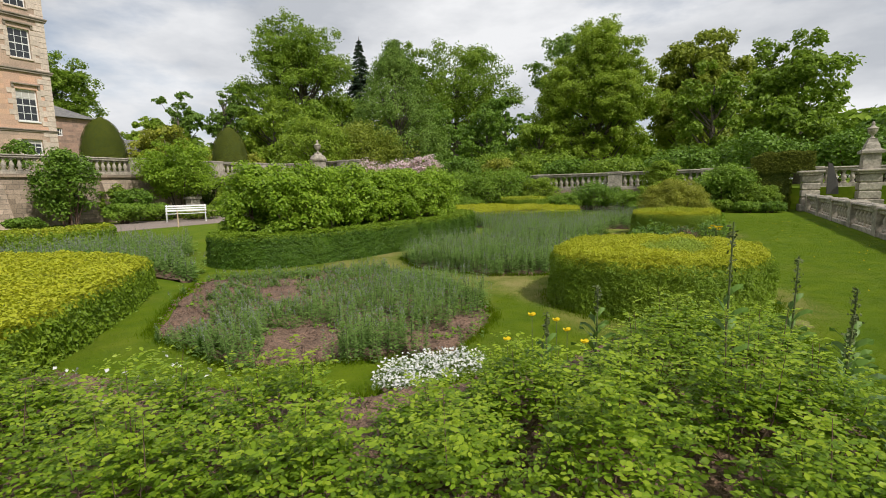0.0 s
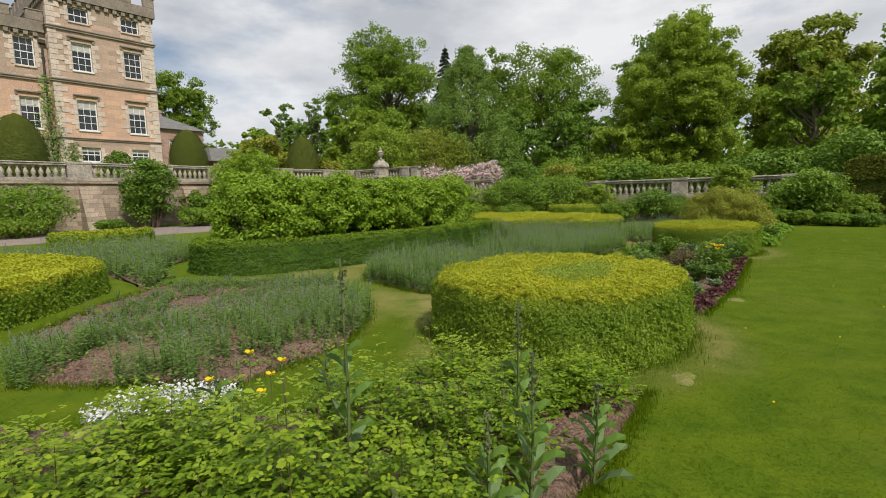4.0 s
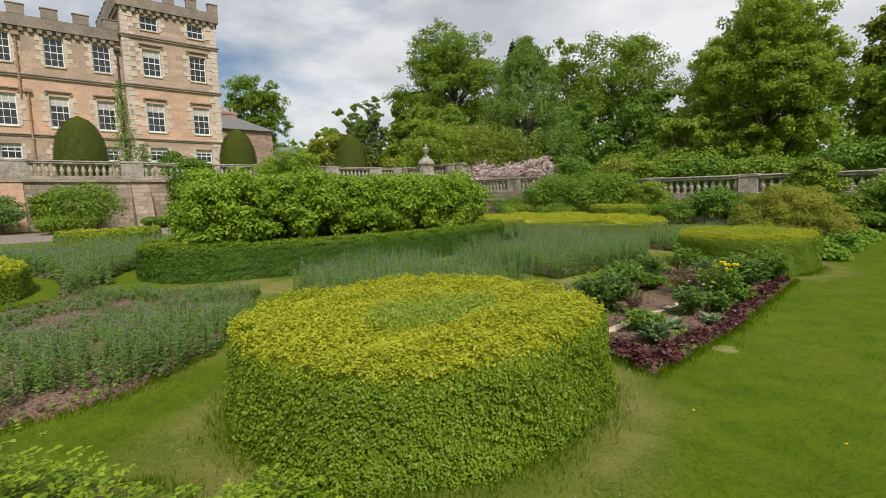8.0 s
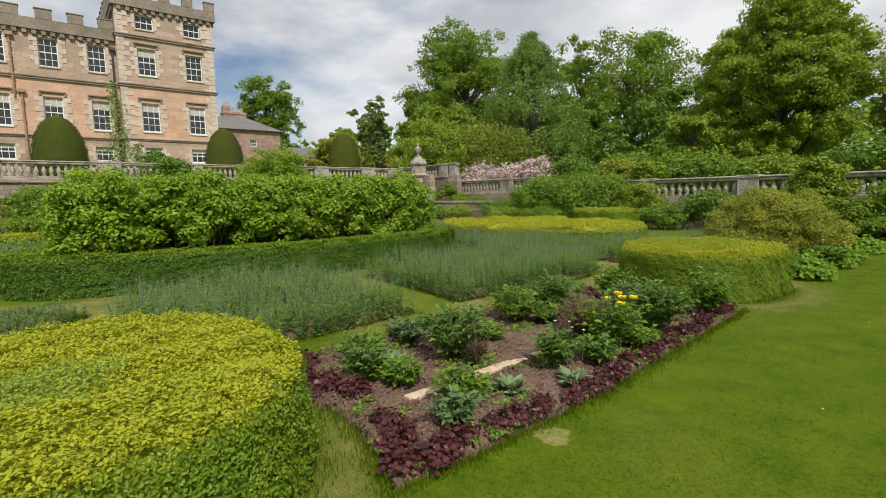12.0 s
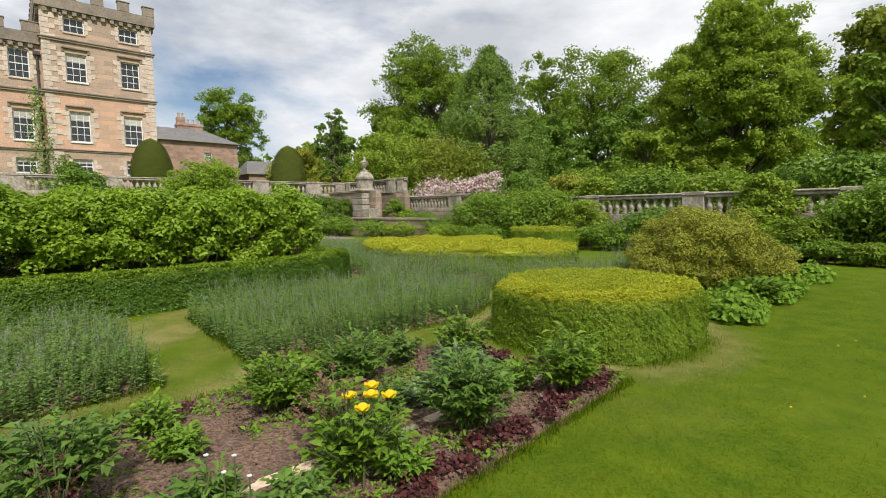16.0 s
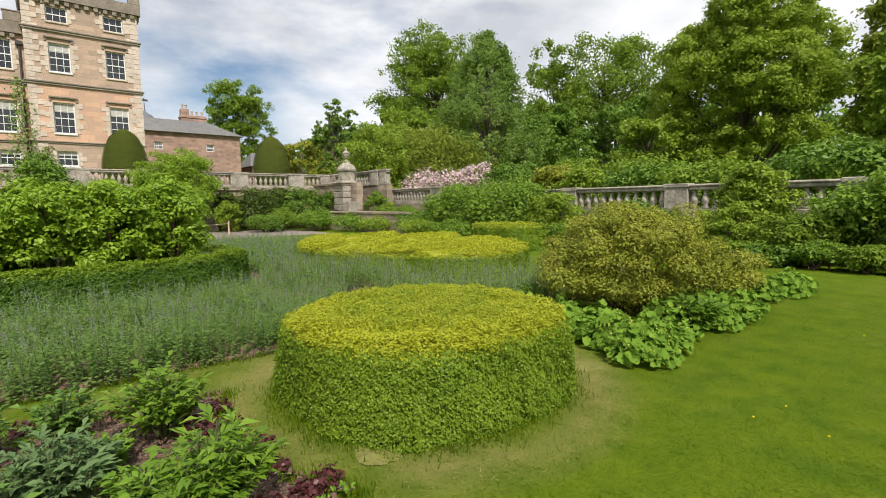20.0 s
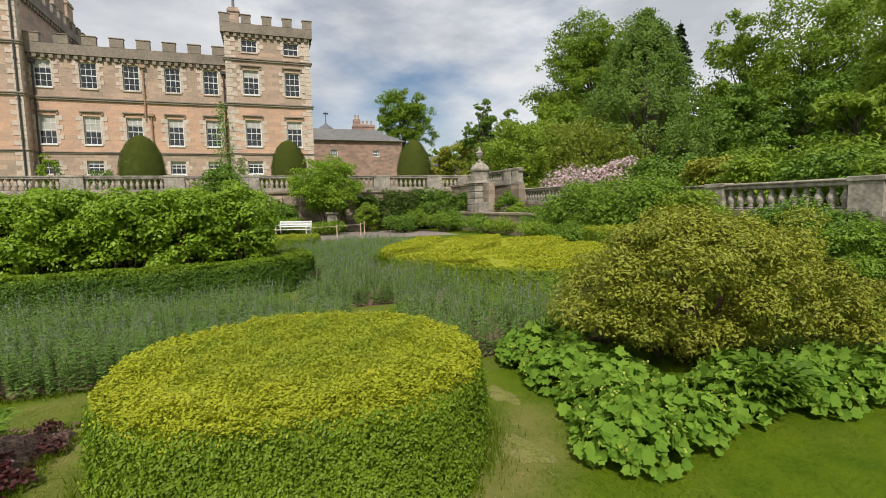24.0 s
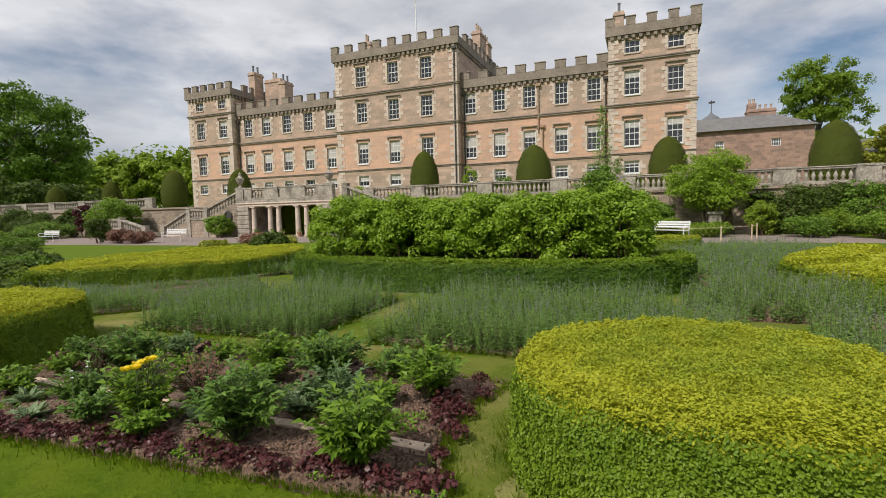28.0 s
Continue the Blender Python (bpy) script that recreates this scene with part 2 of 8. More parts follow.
def grass_ground():
    """Mown lawn: green at several tones, straw patches, mowing grain."""
    m, nt, N, L, bs = shade_tree("mown lawn")
    tc = N("ShaderNodeTexCoord")

    def noise_at(scale, detail=5.0, rough=0.6):
        n = N("ShaderNodeTexNoise")
        n.inputs["Scale"].default_value, n.inputs["Detail"].default_value, n.inputs["Roughness"].default_value = scale, detail, rough
        L(tc.outputs["Object"], n.inputs["Vector"])
        return n

    def ramp_of(n, p0, p1, c0, c1):
        r = N("ShaderNodeValToRGB")
        r.color_ramp.elements[0].position, r.color_ramp.elements[1].position = p0, p1
        r.color_ramp.elements[0].color, r.color_ramp.elements[1].color = c0, c1
        L(n.outputs["Fac"], r.inputs["Fac"])
        return r
    fine, mid, big = noise_at(34.0, 8.0, 0.8), noise_at(2.6, 8.0, 0.62), noise_at(0.6, 6.0)
    base = ramp_of(fine, 0.3, 0.72, (0.038, 0.088, 0.0012, 1), (0.098, 0.168, 0.003, 1))
    pale = ramp_of(mid, 0.3, 0.72, (0, 0, 0, 1), (0.9, 0.9, 0.9, 1))
    straw = ramp_of(big, 0.52, 0.72, (0, 0, 0, 1), (0.4, 0.4, 0.4, 1))
    m1, m2 = N("ShaderNodeMix"), N("ShaderNodeMix")
    m1.data_type = m2.data_type = "RGBA"
    L(pale.outputs["Color"], m1.inputs["Factor"])
    L(base.outputs["Color"], m1.inputs["A"])
    m1.inputs["B"].default_value = (0.145, 0.196, 0.006, 1)
    L(straw.outputs["Color"], m2.inputs["Factor"])
    L(m1.outputs["Result"], m2.inputs["A"])
    m2.inputs["B"].default_value = (0.18, 0.19, 0.03, 1)
    at = N("ShaderNodeAttribute")
    at.attribute_name = "wear"
    m3, mul = N("ShaderNodeMix"), N("ShaderNodeMath")
    m3.data_type, mul.operation = "RGBA", "MULTIPLY"
    L(at.outputs["Fac"], mul.inputs[0])
    grain = ramp_of(mid, 0.3, 0.62, (0.25, 0.25, 0.25, 1), (1, 1, 1, 1))
    L(grain.outputs["Color"], mul.inputs[1])
    L(mul.outputs["Value"], m3.inputs["Factor"])
    L(m2.outputs["Result"], m3.inputs["A"])
    m3.inputs["B"].default_value = (0.27, 0.235, 0.085, 1)
    L(m3.outputs["Result"], bs.inputs["Base Color"])
    bs.inputs["Roughness"].default_value = 0.9
    bs.inputs["Specular IOR Level"].default_value = 0.15
    bp = N("ShaderNodeBump")
    bp.inputs["Strength"].default_value, bp.inputs["Distance"].default_value = 0.6, 0.03
    L(fine.outputs["Fac"], bp.inputs["Height"])
    L(bp.outputs["Normal"], bs.inputs["Normal"])
    return m


LAWN = grass_ground()
BLADE = leafy("grass blades", (0.044, 0.105, 0.0015), (0.165, 0.245, 0.005), 0.5, 0.8, patch=2.6, blend=(0.2, 0.9))
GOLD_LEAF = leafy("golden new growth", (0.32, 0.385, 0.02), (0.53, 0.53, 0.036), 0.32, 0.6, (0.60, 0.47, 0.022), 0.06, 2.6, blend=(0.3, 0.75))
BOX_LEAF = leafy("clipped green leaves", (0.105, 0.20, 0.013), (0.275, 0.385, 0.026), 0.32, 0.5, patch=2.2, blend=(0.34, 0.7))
# Oval hedge sides: the shade on them is put into this darker leaf colour.
BOX_SHADED = leafy("box leaves darkened as shaded sides", (0.045, 0.115, 0.008), (0.12, 0.22, 0.018), 0.28, 0.45, patch=1.5)
MIXED_TOP = leafy("green and gold mixed growth", (0.19, 0.31, 0.025), (0.45, 0.46, 0.03), 0.3, 0.6, (0.58, 0.42, 0.02), 0.1, 4.5, blend=(0.25, 0.85))
GREY_TOP = leafy("grey green regrowth", (0.25, 0.35, 0.04), (0.36, 0.45, 0.06), 0.3, 0.5)
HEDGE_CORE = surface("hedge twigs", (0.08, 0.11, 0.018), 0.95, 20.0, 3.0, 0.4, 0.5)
BUSH_LEAF = leafy("broad bright leaves", (0.13, 0.25, 0.016), (0.38, 0.53, 0.045), 0.42, 0.42, patch=1.0)
ROSE_LEAF = leafy("rose leaves", (0.07, 0.155, 0.008), (0.27, 0.40, 0.025), 0.4, 0.4, patch=1.5)
ROSE_YOUNG = leafy("young rose leaves", (0.19, 0.31, 0.014), (0.42, 0.53, 0.04), 0.45, 0.4, (0.42, 0.28, 0.06), 0.04, 1.5)
CATMINT = leafy("catmint leaves", (0.12, 0.22, 0.046), (0.275, 0.405, 0.112), 0.4, 0.9, patch=3.0, blend=(0.3, 0.7))
CATMINT_FLOWER = leafy("catmint flower spikes", (0.20, 0.235, 0.175), (0.31, 0.335, 0.275), 0.4, 0.9)
OAK_LEAF = leafy("oak leaves", (0.11, 0.20, 0.016), (0.29, 0.41, 0.04), 0.42, 0.5, patch=0.25)
FAR_LEAF = leafy("distant wood leaves", (0.11, 0.20, 0.02), (0.30, 0.42, 0.05), 0.35, 0.7, patch=0.05)
MAPLE_LEAF = leafy("maple leaves", (0.15, 0.25, 0.02), (0.40, 0.51, 0.055), 0.5, 0.5, patch=0.25)
OLIVE_LEAF = leafy("olive yellow new leaves", (0.14, 0.20, 0.018), (0.35, 0.40, 0.05), 0.4, 0.5, patch=0.3)
LIME_LEAF = leafy("fresh lime green leaves", (0.13, 0.23, 0.016), (0.37, 0.48, 0.05), 0.4, 0.5, patch=0.3)
BIRCH_LEAF = leafy("birch leaves", (0.095, 0.185, 0.025), (0.25, 0.37, 0.06), 0.38, 0.5, patch=0.4)
DEEP_LEAF = leafy("deep green leaves", (0.07, 0.15, 0.014), (0.20, 0.33, 0.034), 0.3, 0.45, patch=0.6)
# Dark evergreens; deep shade below the terrace wall is mixed into this colour.
SHADE_EVERGREEN = leafy("dark glossy evergreen leaves, deep shade in the colour", (0.036, 0.072, 0.010), (0.125, 0.185, 0.022), 0.25, 0.5, patch=0.8)
FIR_LEAF = leafy("spruce needles", (0.012, 0.03, 0.012), (0.045, 0.08, 0.03), 0.1, 0.6)
YEW_LEAF = leafy("clipped yew", (0.07, 0.095, 0.010), (0.15, 0.165, 0.022), 0.15, 0.7, patch=0.8, blend=(0.2, 0.8))
BRONZE_LEAF = leafy("bronze tinted azalea leaves", (0.15, 0.19, 0.02), (0.42, 0.43, 0.05), 0.3, 0.5, (0.36, 0.19, 0.06), 0.08, 2.2)
MANTLE_LEAF = leafy("soft round leaves", (0.10, 0.205, 0.02), (0.25, 0.40, 0.05), 0.3, 0.8, patch=2.0)
MANTLE_BLOOM = leafy("lime flower froth", (0.35, 0.42, 0.05), (0.50, 0.55, 0.09), 0.3, 0.6)
PLUM_LEAF = leafy("plum red heuchera leaves", (0.045, 0.013, 0.014), (0.15, 0.048, 0.047), 0.2, 0.4, patch=4.0)
SILVER_LEAF = leafy("silvery poppy leaves", (0.16, 0.24, 0.11), (0.31, 0.40, 0.20), 0.3, 0.6)
BED_LEAF = leafy("fresh perennial leaves", (0.075, 0.165, 0.014), (0.24, 0.38, 0.035), 0.35, 0.45)
GREYISH_LEAF = leafy("grey green perennial leaves", (0.08, 0.15, 0.05), (0.20, 0.30, 0.11), 0.3, 0.6)
MOUND_LEAF = leafy("mixed border leaves", (0.09, 0.19, 0.018), (0.29, 0.43, 0.045), 0.4, 0.5, patch=1.0)
DUSKY_LEAF = leafy("dusky pink bronze leaves", (0.16, 0.06, 0.05), (0.34, 0.20, 0.13), 0.3, 0.5)
PEONY_LEAF = leafy("peony leaves", (0.06, 0.135, 0.022), (0.19, 0.32, 0.05), 0.3, 0.45)
PINK_BLOOM = leafy("pale pink blossom", (0.76, 0.46, 0.56), (0.92, 0.76, 0.82), 0.35, 0.6)
WHITE_BLOOM = leafy("white blossom", (0.70, 0.70, 0.68), (0.88, 0.88, 0.86), 0.3, 0.6)
YELLOW_BLOOM = leafy("yellow petals", (0.80, 0.56, 0.01), (0.90, 0.68, 0.02), 0.3, 0.5)
WORN_TURF = surface("worn straw turf", (0.17, 0.185, 0.03), 0.95, 40.0, 6.0, 0.35, 0.6, (0.25, 0.205, 0.085), 0.6, depth=0.02)
DRY_BLADE = leafy("dry straw blades", (0.26, 0.24, 0.07), (0.44, 0.37, 0.15), 0.3, 0.7)
STEM = surface("green stems", (0.11, 0.14, 0.045), 0.8, 20.0, 3.0, 0.3, 0.2)
TWIG = surface("brown twigs", (0.14, 0.09, 0.06), 0.9, 20.0, 3.0, 0.3, 0.2)

# ---- building blocks ----


class Form:
    """Gathers faces for one mesh."""

    def __init__(self):
        self.v, self.f = [], []

    def add(self, verts, faces):
        n = len(self.v)
        self.v.extend([tuple(p) for p in verts])
        self.f.extend([tuple(i + n for i in f) for f in faces])
        return self

    def box(self, x0, y0, z0, x1, y1, z1, chamfer=0.0):
        if chamfer <= 0:
            v = [(x0, y0, z0), (x1, y0, z0), (x1, y1, z0), (x0, y1, z0), (x0, y0, z1), (x1, y0, z1), (x1, y1, z1), (x0, y1, z1)]
            return self.add(v, [(3, 2, 1, 0), (4, 5, 6, 7), (0, 1, 5, 4), (1, 2, 6, 5), (2, 3, 7, 6), (3, 0, 4, 7)])
        c = chamfer
        rings = [(z0, c), (z0 + c, 0), (z1 - c, 0), (z1, c)]
        v, f = [], []
        for z, i in rings:
            v += [(x0 + i, y0 + i, z), (x1 - i, y0 + i, z), (x1 - i, y1 - i, z), (x0 + i, y1 - i, z)]
        f.append((3, 2, 1, 0))
        for k in range(3):
            for j in range(4):
                a, b = 4 * k + j, 4 * k + (j + 1) % 4
                f.append((a, b, b + 4, a + 4))
        f.append((12, 13, 14, 15))
        return self.add(v, f)

    def lathe(self, profile, at=(0, 0, 0), sides=10):
        v, f = [], []
        for r, z in profile:
            for k in range(sides):
                a = 2 * math.pi * k / sides
                v.append((at[0] + r * math.cos(a), at[1] + r * math.sin(a), at[2] + z))
        n = len(profile)
        for i in range(n - 1):
            for k in range(sides):
                j = (k + 1) % sides
                f.append((i * sides + k, i * sides + j, (i + 1) * sides + j, (i + 1) * sides + k))
        f.append(tuple(reversed(range(sides))))
        f.append(tuple(range((n - 1) * sides, n * sides)))
        return self.add(v, f)

    def square_lathe(self, profile, at=(0, 0, 0)):
        v, f = [], []
        for r, z in profile:
            v += [(at[0] - r, at[1] - r, at[2] + z), (at[0] + r, at[1] - r, at[2] + z), (at[0] + r, at[1] + r, at[2] + z), (at[0] - r, at[1] + r, at[2] + z)]
        for i in range(len(profile) - 1):
            for k in range(4):
                j = (k + 1) % 4
                f.append((i * 4 + k, i * 4 + j, i * 4 + 4 + j, i * 4 + 4 + k))
        f.append((3, 2, 1, 0))
        n = 4 * (len(profile) - 1)
        f.append((n, n + 1, n + 2, n + 3))
        return self.add(v, f)

    def tube(self, pts, radii, sides=6):
        pts = [Vector(p) for p in pts]
        if not hasattr(radii, "__len__"):
            radii = [radii] * len(pts)
        v, f = [], []
        for i, p in enumerate(pts):
            d = (pts[min(i + 1, len(pts) - 1)] - pts[max(i - 1, 0)])
            d = d.normalized() if d.length > 1e-6 else Vector((0, 0, 1))
            a = d.cross(Vector((0.3, 0.9, 0.1)) if abs(d.z) > 0.9 else Vector((0, 0, 1))).normalized()
            b = d.cross(a)
            for k in range(sides):
                t = 2 * math.pi * k / sides
                v.append(p + a * (radii[i] * math.cos(t)) + b * (radii[i] * math.sin(t)))
        for i in range(len(pts) - 1):
            for k in range(sides):
                j = (k + 1) % sides
                f.append((i * sides + k, i * sides + j, (i + 1) * sides + j, (i + 1) * sides + k))
        f.append(tuple(reversed(range(sides))))
        f.append(tuple(range((len(pts) - 1) * sides, len(pts) * sides)))
        return self.add(v, f)

    def prism(self, outline, z0, z1):
        n = len(outline)
        v = [(x, y, z0) for x, y in outline] + [(x, y, z1) for x, y in outline]
        f = [tuple(reversed(range(n))), tuple(range(n, 2 * n))]
        f += [(k, (k + 1) % n, n + (k + 1) % n, n + k) for k in range(n)]
        return self.add(v, f)

    def mesh(self, name, material, smooth=False):
        me = bpy.data.meshes.new(name)
        me.from_pydata(self.v, [], self.f)
        me.materials.append(material)
        if smooth:
            me.polygons.foreach_set("use_smooth", [True] * len(me.polygons))
        me.update()
        return me


def thing(name, label, category, at=(0, 0, 0), group="", kind="", mesh=None):
    ob = new(name, mesh)
    ob.location = at
    return tagged(ob, label, category, group, kind)


def part(name, form, material, parent, label="", smooth=False, at=None, kind=""):
    me = form if isinstance(form, bpy.types.Mesh) else form.mesh(name, material, smooth)
    ob = new(name, me)
    ob.parent = parent
    if at is not None:
        ob.matrix_basis = at if isinstance(at, Matrix) else Matrix.Translation(at)
    return tagged(ob, label, kind=kind)


_lobes = [(0.0, 0.0)] + [((0.5 if k % 2 else 0.37) * math.cos(2 * math.pi * (k + 0.5) / 14), (0.5 if k % 2 else 0.37) * math.sin(2 * math.pi * (k + 0.5) / 14)) for k in range(14)]
LEAF_SHAPES = {
    "blade": ([(-0.5, 0), (0, 0.5), (0.5, 0), (0, -0.5)], [(0, 1, 2), (0, 2, 3)]),
    "oval": ([(-0.5, 0), (-0.2, 0.45), (0.2, 0.4), (0.5, 0), (0.2, -0.4), (-0.2, -0.45)], [(0, 1, 2), (0, 2, 3), (0, 3, 4), (0, 4, 5)]),
    "lobed": (_lobes, [(0, k, k % 14 + 1) for k in range(1, 15)]),
    "petal": ([(-0.5, 0), (0.1, 0.5), (0.45, 0.3), (0.5, 0), (0.45, -0.3), (0.1, -0.5)], [(0, 1, 2), (0, 2, 3), (0, 3, 4), (0, 4, 5)]),
}


def leaf_mesh(name, P, D, size, material, aspect=0.55, wander=0.6, fold=0.12, rng=None, spread=0.35, shape="blade"):
    """Many single leaves as one mesh: P places, D the way each faces, each folded along its rib."""
    rng = rng or np.random.default_rng(1)
    P = np.asarray(P, float)
    n = len(P)
    D = np.asarray(D, float) + rng.normal(0, wander, (n, 3))
    D /= np.linalg.norm(D, axis=1, keepdims=True) + 1e-9
    R = rng.normal(0, 1, (n, 3))
    R[:, 2] -= 0.35
    U = np.cross(D, R)
    U /= np.linalg.norm(U, axis=1, keepdims=True) + 1e-9
    W = np.cross(D, U)
    s = (size * (1 + spread * rng.uniform(-1, 1, n)))[:, None]
    pts, tris = LEAF_SHAPES[shape]
    V = np.empty((n, len(pts), 3))
    for k, (u, v) in enumerate(pts):
        V[:, k] = P + U * s * u + W * s * aspect * v + D * s * fold * abs(v) * 2
    return tris_mesh(name, V, tris, material)


def aimed_leaves(name, P, A, length, width, material, rng, droop=0.25, fold=0.25, spread=0.3, level=1.0, slim=False, belly=0.45, rounded_tip=False):
    """Leaves that grow from P along A, folded along the rib, the tip bent down."""
    n = len(P)
    A = A / (np.linalg.norm(A, axis=1, keepdims=True) + 1e-9)
    U = np.array([0, 0, level]) + rng.normal(0, 0.3, (n, 3))
    S = np.cross(A, U)
    S /= np.linalg.norm(S, axis=1, keepdims=True) + 1e-9
    N = np.cross(S, A)
    s = (np.asarray(length) * (1 + spread * rng.uniform(-1, 1, n)))[:, None]
    w = s * width * 0.5
    if slim:
        V = np.empty((n, 3, 3))
        V[:, 0], V[:, 1], V[:, 2] = P + A * s * 0.2 + S * w, P + A * s * 0.2 - S * w, P + A * s - np.array([0, 0, droop]) * s
        return tris_mesh(name, V, [(0, 1, 2)], material)
    if rounded_tip:
        V = np.empty((n, 7, 3))
        for k, (u, q) in enumerate(((0, 0), (0.35, 0.85), (0.75, 0.8), (1, 0), (0.75, -0.8), (0.35, -0.85), (0.5, 0))):
            V[:, k] = P + A * s * u + S * w * q + N * w * fold * (abs(q) - 0.5) - np.array([0, 0, droop]) * s * u * u
        return tris_mesh(name, V, [(6, 0, 5), (6, 1, 0), (6, 2, 1), (6, 3, 2), (6, 4, 3), (6, 5, 4)], material)
    V = np.empty((n, 5, 3))
    V[:, 0] = P
    V[:, 1] = P + A * s * belly + S * w + N * w * fold
    V[:, 2] = P + A * s * 0.5 - N * w * fold
    V[:, 3] = P + A * s * belly - S * w + N * w * fold
    V[:, 4] = P + A * s - np.array([0, 0, droop]) * s
    return tris_mesh(name, V, [(0, 2, 1), (0, 3, 2), (1, 2, 4), (2, 3, 4)], material)


def tris_mesh(name, V, tris, material):
    n, k = V.shape[:2]
    m = len(tris)
    me = bpy.data.meshes.new(name)
    me.vertices.add(k * n)
    me.vertices.foreach_set("co", V.ravel())
    idx = (np.arange(n)[:, None] * k + np.array(tris).ravel()).ravel()
    me.loops.add(3 * m * n)
    me.loops.foreach_set("vertex_index", idx)
    me.polygons.add(m * n)
    me.polygons.foreach_set("loop_start", np.arange(m * n) * 3)
    me.polygons.foreach_set("loop_total", np.full(m * n, 3))
    me.materials.append(material)
    me.update(calc_edges=True)
    return me


def blade_mesh(name, P, height, width, material, rng, lean=0.35):
    """Upright blades: P foot points; each a thin triangle that leans."""
    n = len(P)
    h = (height * rng.uniform(0.5, 1.2, n))[:, None]
    a = rng.uniform(0, 2 * math.pi, n)
    W = np.stack([np.cos(a), np.sin(a), 0 * a], 1) * width * 0.5
    b = rng.uniform(0, 2 * math.pi, n)
    T = np.stack([np.cos(b), np.sin(b), 0 * b], 1) * h * lean * rng.uniform(0, 1, (n, 1))
    V = np.empty((n, 3, 3))
    V[:, 0] = P - W
    V[:, 1] = P + W
    V[:, 2] = P + T + np.array([0, 0, 1.0]) * h
    return tris_mesh(name, V, [(0, 1, 2)], material)


def sphere_dirs(n, rng):
    d = rng.normal(0, 1, (n, 3))
    return d / np.linalg.norm(d, axis=1, keepdims=True)


def clumped(centre, radii, clumps, clump_r, per, rng, low=-0.3, hollow=0.55):
    """Leaf places over an uneven mass: clumps spread through an ellipsoid, leaves on each clump's outside."""
    d = sphere_dirs(clumps * 3, rng)
    d = d[d[:, 2] > low][:clumps]
    k = rng.uniform(hollow, 1.0, (len(d), 1)) ** 0.7
    C = np.asarray(centre) + d * k * np.asarray(radii)
    cr = clump_r * rng.uniform(0.6, 1.35, len(d))
    C = np.asarray(centre) + (C - np.asarray(centre)) * np.array([1.0 + 0.3 * noise.noise(Vector(q * 1.7) + Vector((clumps * 0.13, per, 0))) for q in d])[:, None]
    P, D = [], []
    for c, r in zip(C, cr):
        m = max(4, int(per * (r / clump_r) ** 2))
        s = sphere_dirs(m, rng)
        s[:, 2] = np.abs(s[:, 2]) * np.where(rng.uniform(0, 1, m) < 0.78, 1, -1)
        P.append(c + s * r * rng.uniform(0.55, 1.05, (m, 1)) * np.array([1, 1, 0.72]))
        D.append(s * 0.8 + np.array([0, 0, 0.55]))
    return np.concatenate(P), np.concatenate(D), C

# ---- ground ----
TERRACE_X, TERRACE_Z, BANK_Y, BANK_Z = -30.5, 2.62, 27.5, 1.0


PLOTS = {
    "a": np.array([(-2.35, 7.55), (-2.6, 10.3), (-5.3, 10.2), (-5.65, 8.3), (-4.7, 7.4), (-3.2, 7.15)]),
    "b": np.array([(-2.7, 11.25), (-2.65, 14.2), (-3.2, 15.25), (-4.4, 15.5), (-5.6, 14.6), (-5.45, 11.35)]),
    "c": np.array([(-2.2, 16.0), (-4.8, 16.35), (-4.4, 17.3), (-3.8, 18.2), (-3.7, 20.2), (-2.6, 20.4), (-2.0, 18.0)]),
    "d": np.array([(-6.9, 15.5), (-8.0, 16.5), (-9.8, 16.95), (-11.6, 18.1), (-13.3, 19.4), (-16.2, 19.4), (-17.4, 17.4), (-15.6, 16.6), (-14.2, 15.5), (-12.2, 14.8), (-10.2, 15.3), (-8.6, 15.7)]),
    "e": np.array([(-7.5, 4.75), (-8.3, 5.45), (-9.2, 5.6), (-10.3, 6.2), (-11.0, 7.1), (-12.2, 7.7), (-14.5, 7.6), (-14.2, 5.4), (-14.2, 4.5), (-16.4, 3.6), (-16.2, 2.3), (-13.3, 2.4), (-11.6, 3.9), (-9.8, 4.75), (-8.6, 4.85)]),
    "g": np.array([(-5.3, 15.6), (-5.3, 16.4), (-5.05, 17.6), (-6.0, 17.7), (-7.4, 17.0), (-8.1, 16.5), (-6.9, 15.4), (-6.1, 15.0)]),
    "f": np.array([(-1.95, 3.6), (-2.1, 4.8), (-2.7, 5.6), (-3.4, 6.2), (-4.6, 6.6), (-5.3, 7.0), (-6.0, 6.45), (-6.7, 5.6), (-7.2, 5.15), (-7.15, 4.65), (-6.25, 3.75), (-5.15, 2.8), (-3.4, 2.5)]),
}
RED_BED = np.array([(0.46, 8.1), (0.45, 9.8), (0.32, 11.2), (0.16, 13.4), (-0.3, 13.15), (-0.8, 13.0), (-1.3, 13.05), (-1.8, 13.25), (-1.87, 12.0), (-1.98, 10.6), (-1.88, 8.8), (-1.6, 8.15), (-1.15, 8.1), (-0.5, 8.3), (0.0, 8.22)])
ROSE_BED = np.array([(0.95, 2.3), (0.78, 4.3), (0.66, 5.35), (0.1, 5.0), (-0.7, 4.7), (-1.0, 3.7), (-2.3, 2.3), (-4.8, 1.7), (-5.6, 0.4), (-3.6, -1.6), (-0.9, -0.2), (0.3, 1.0)])


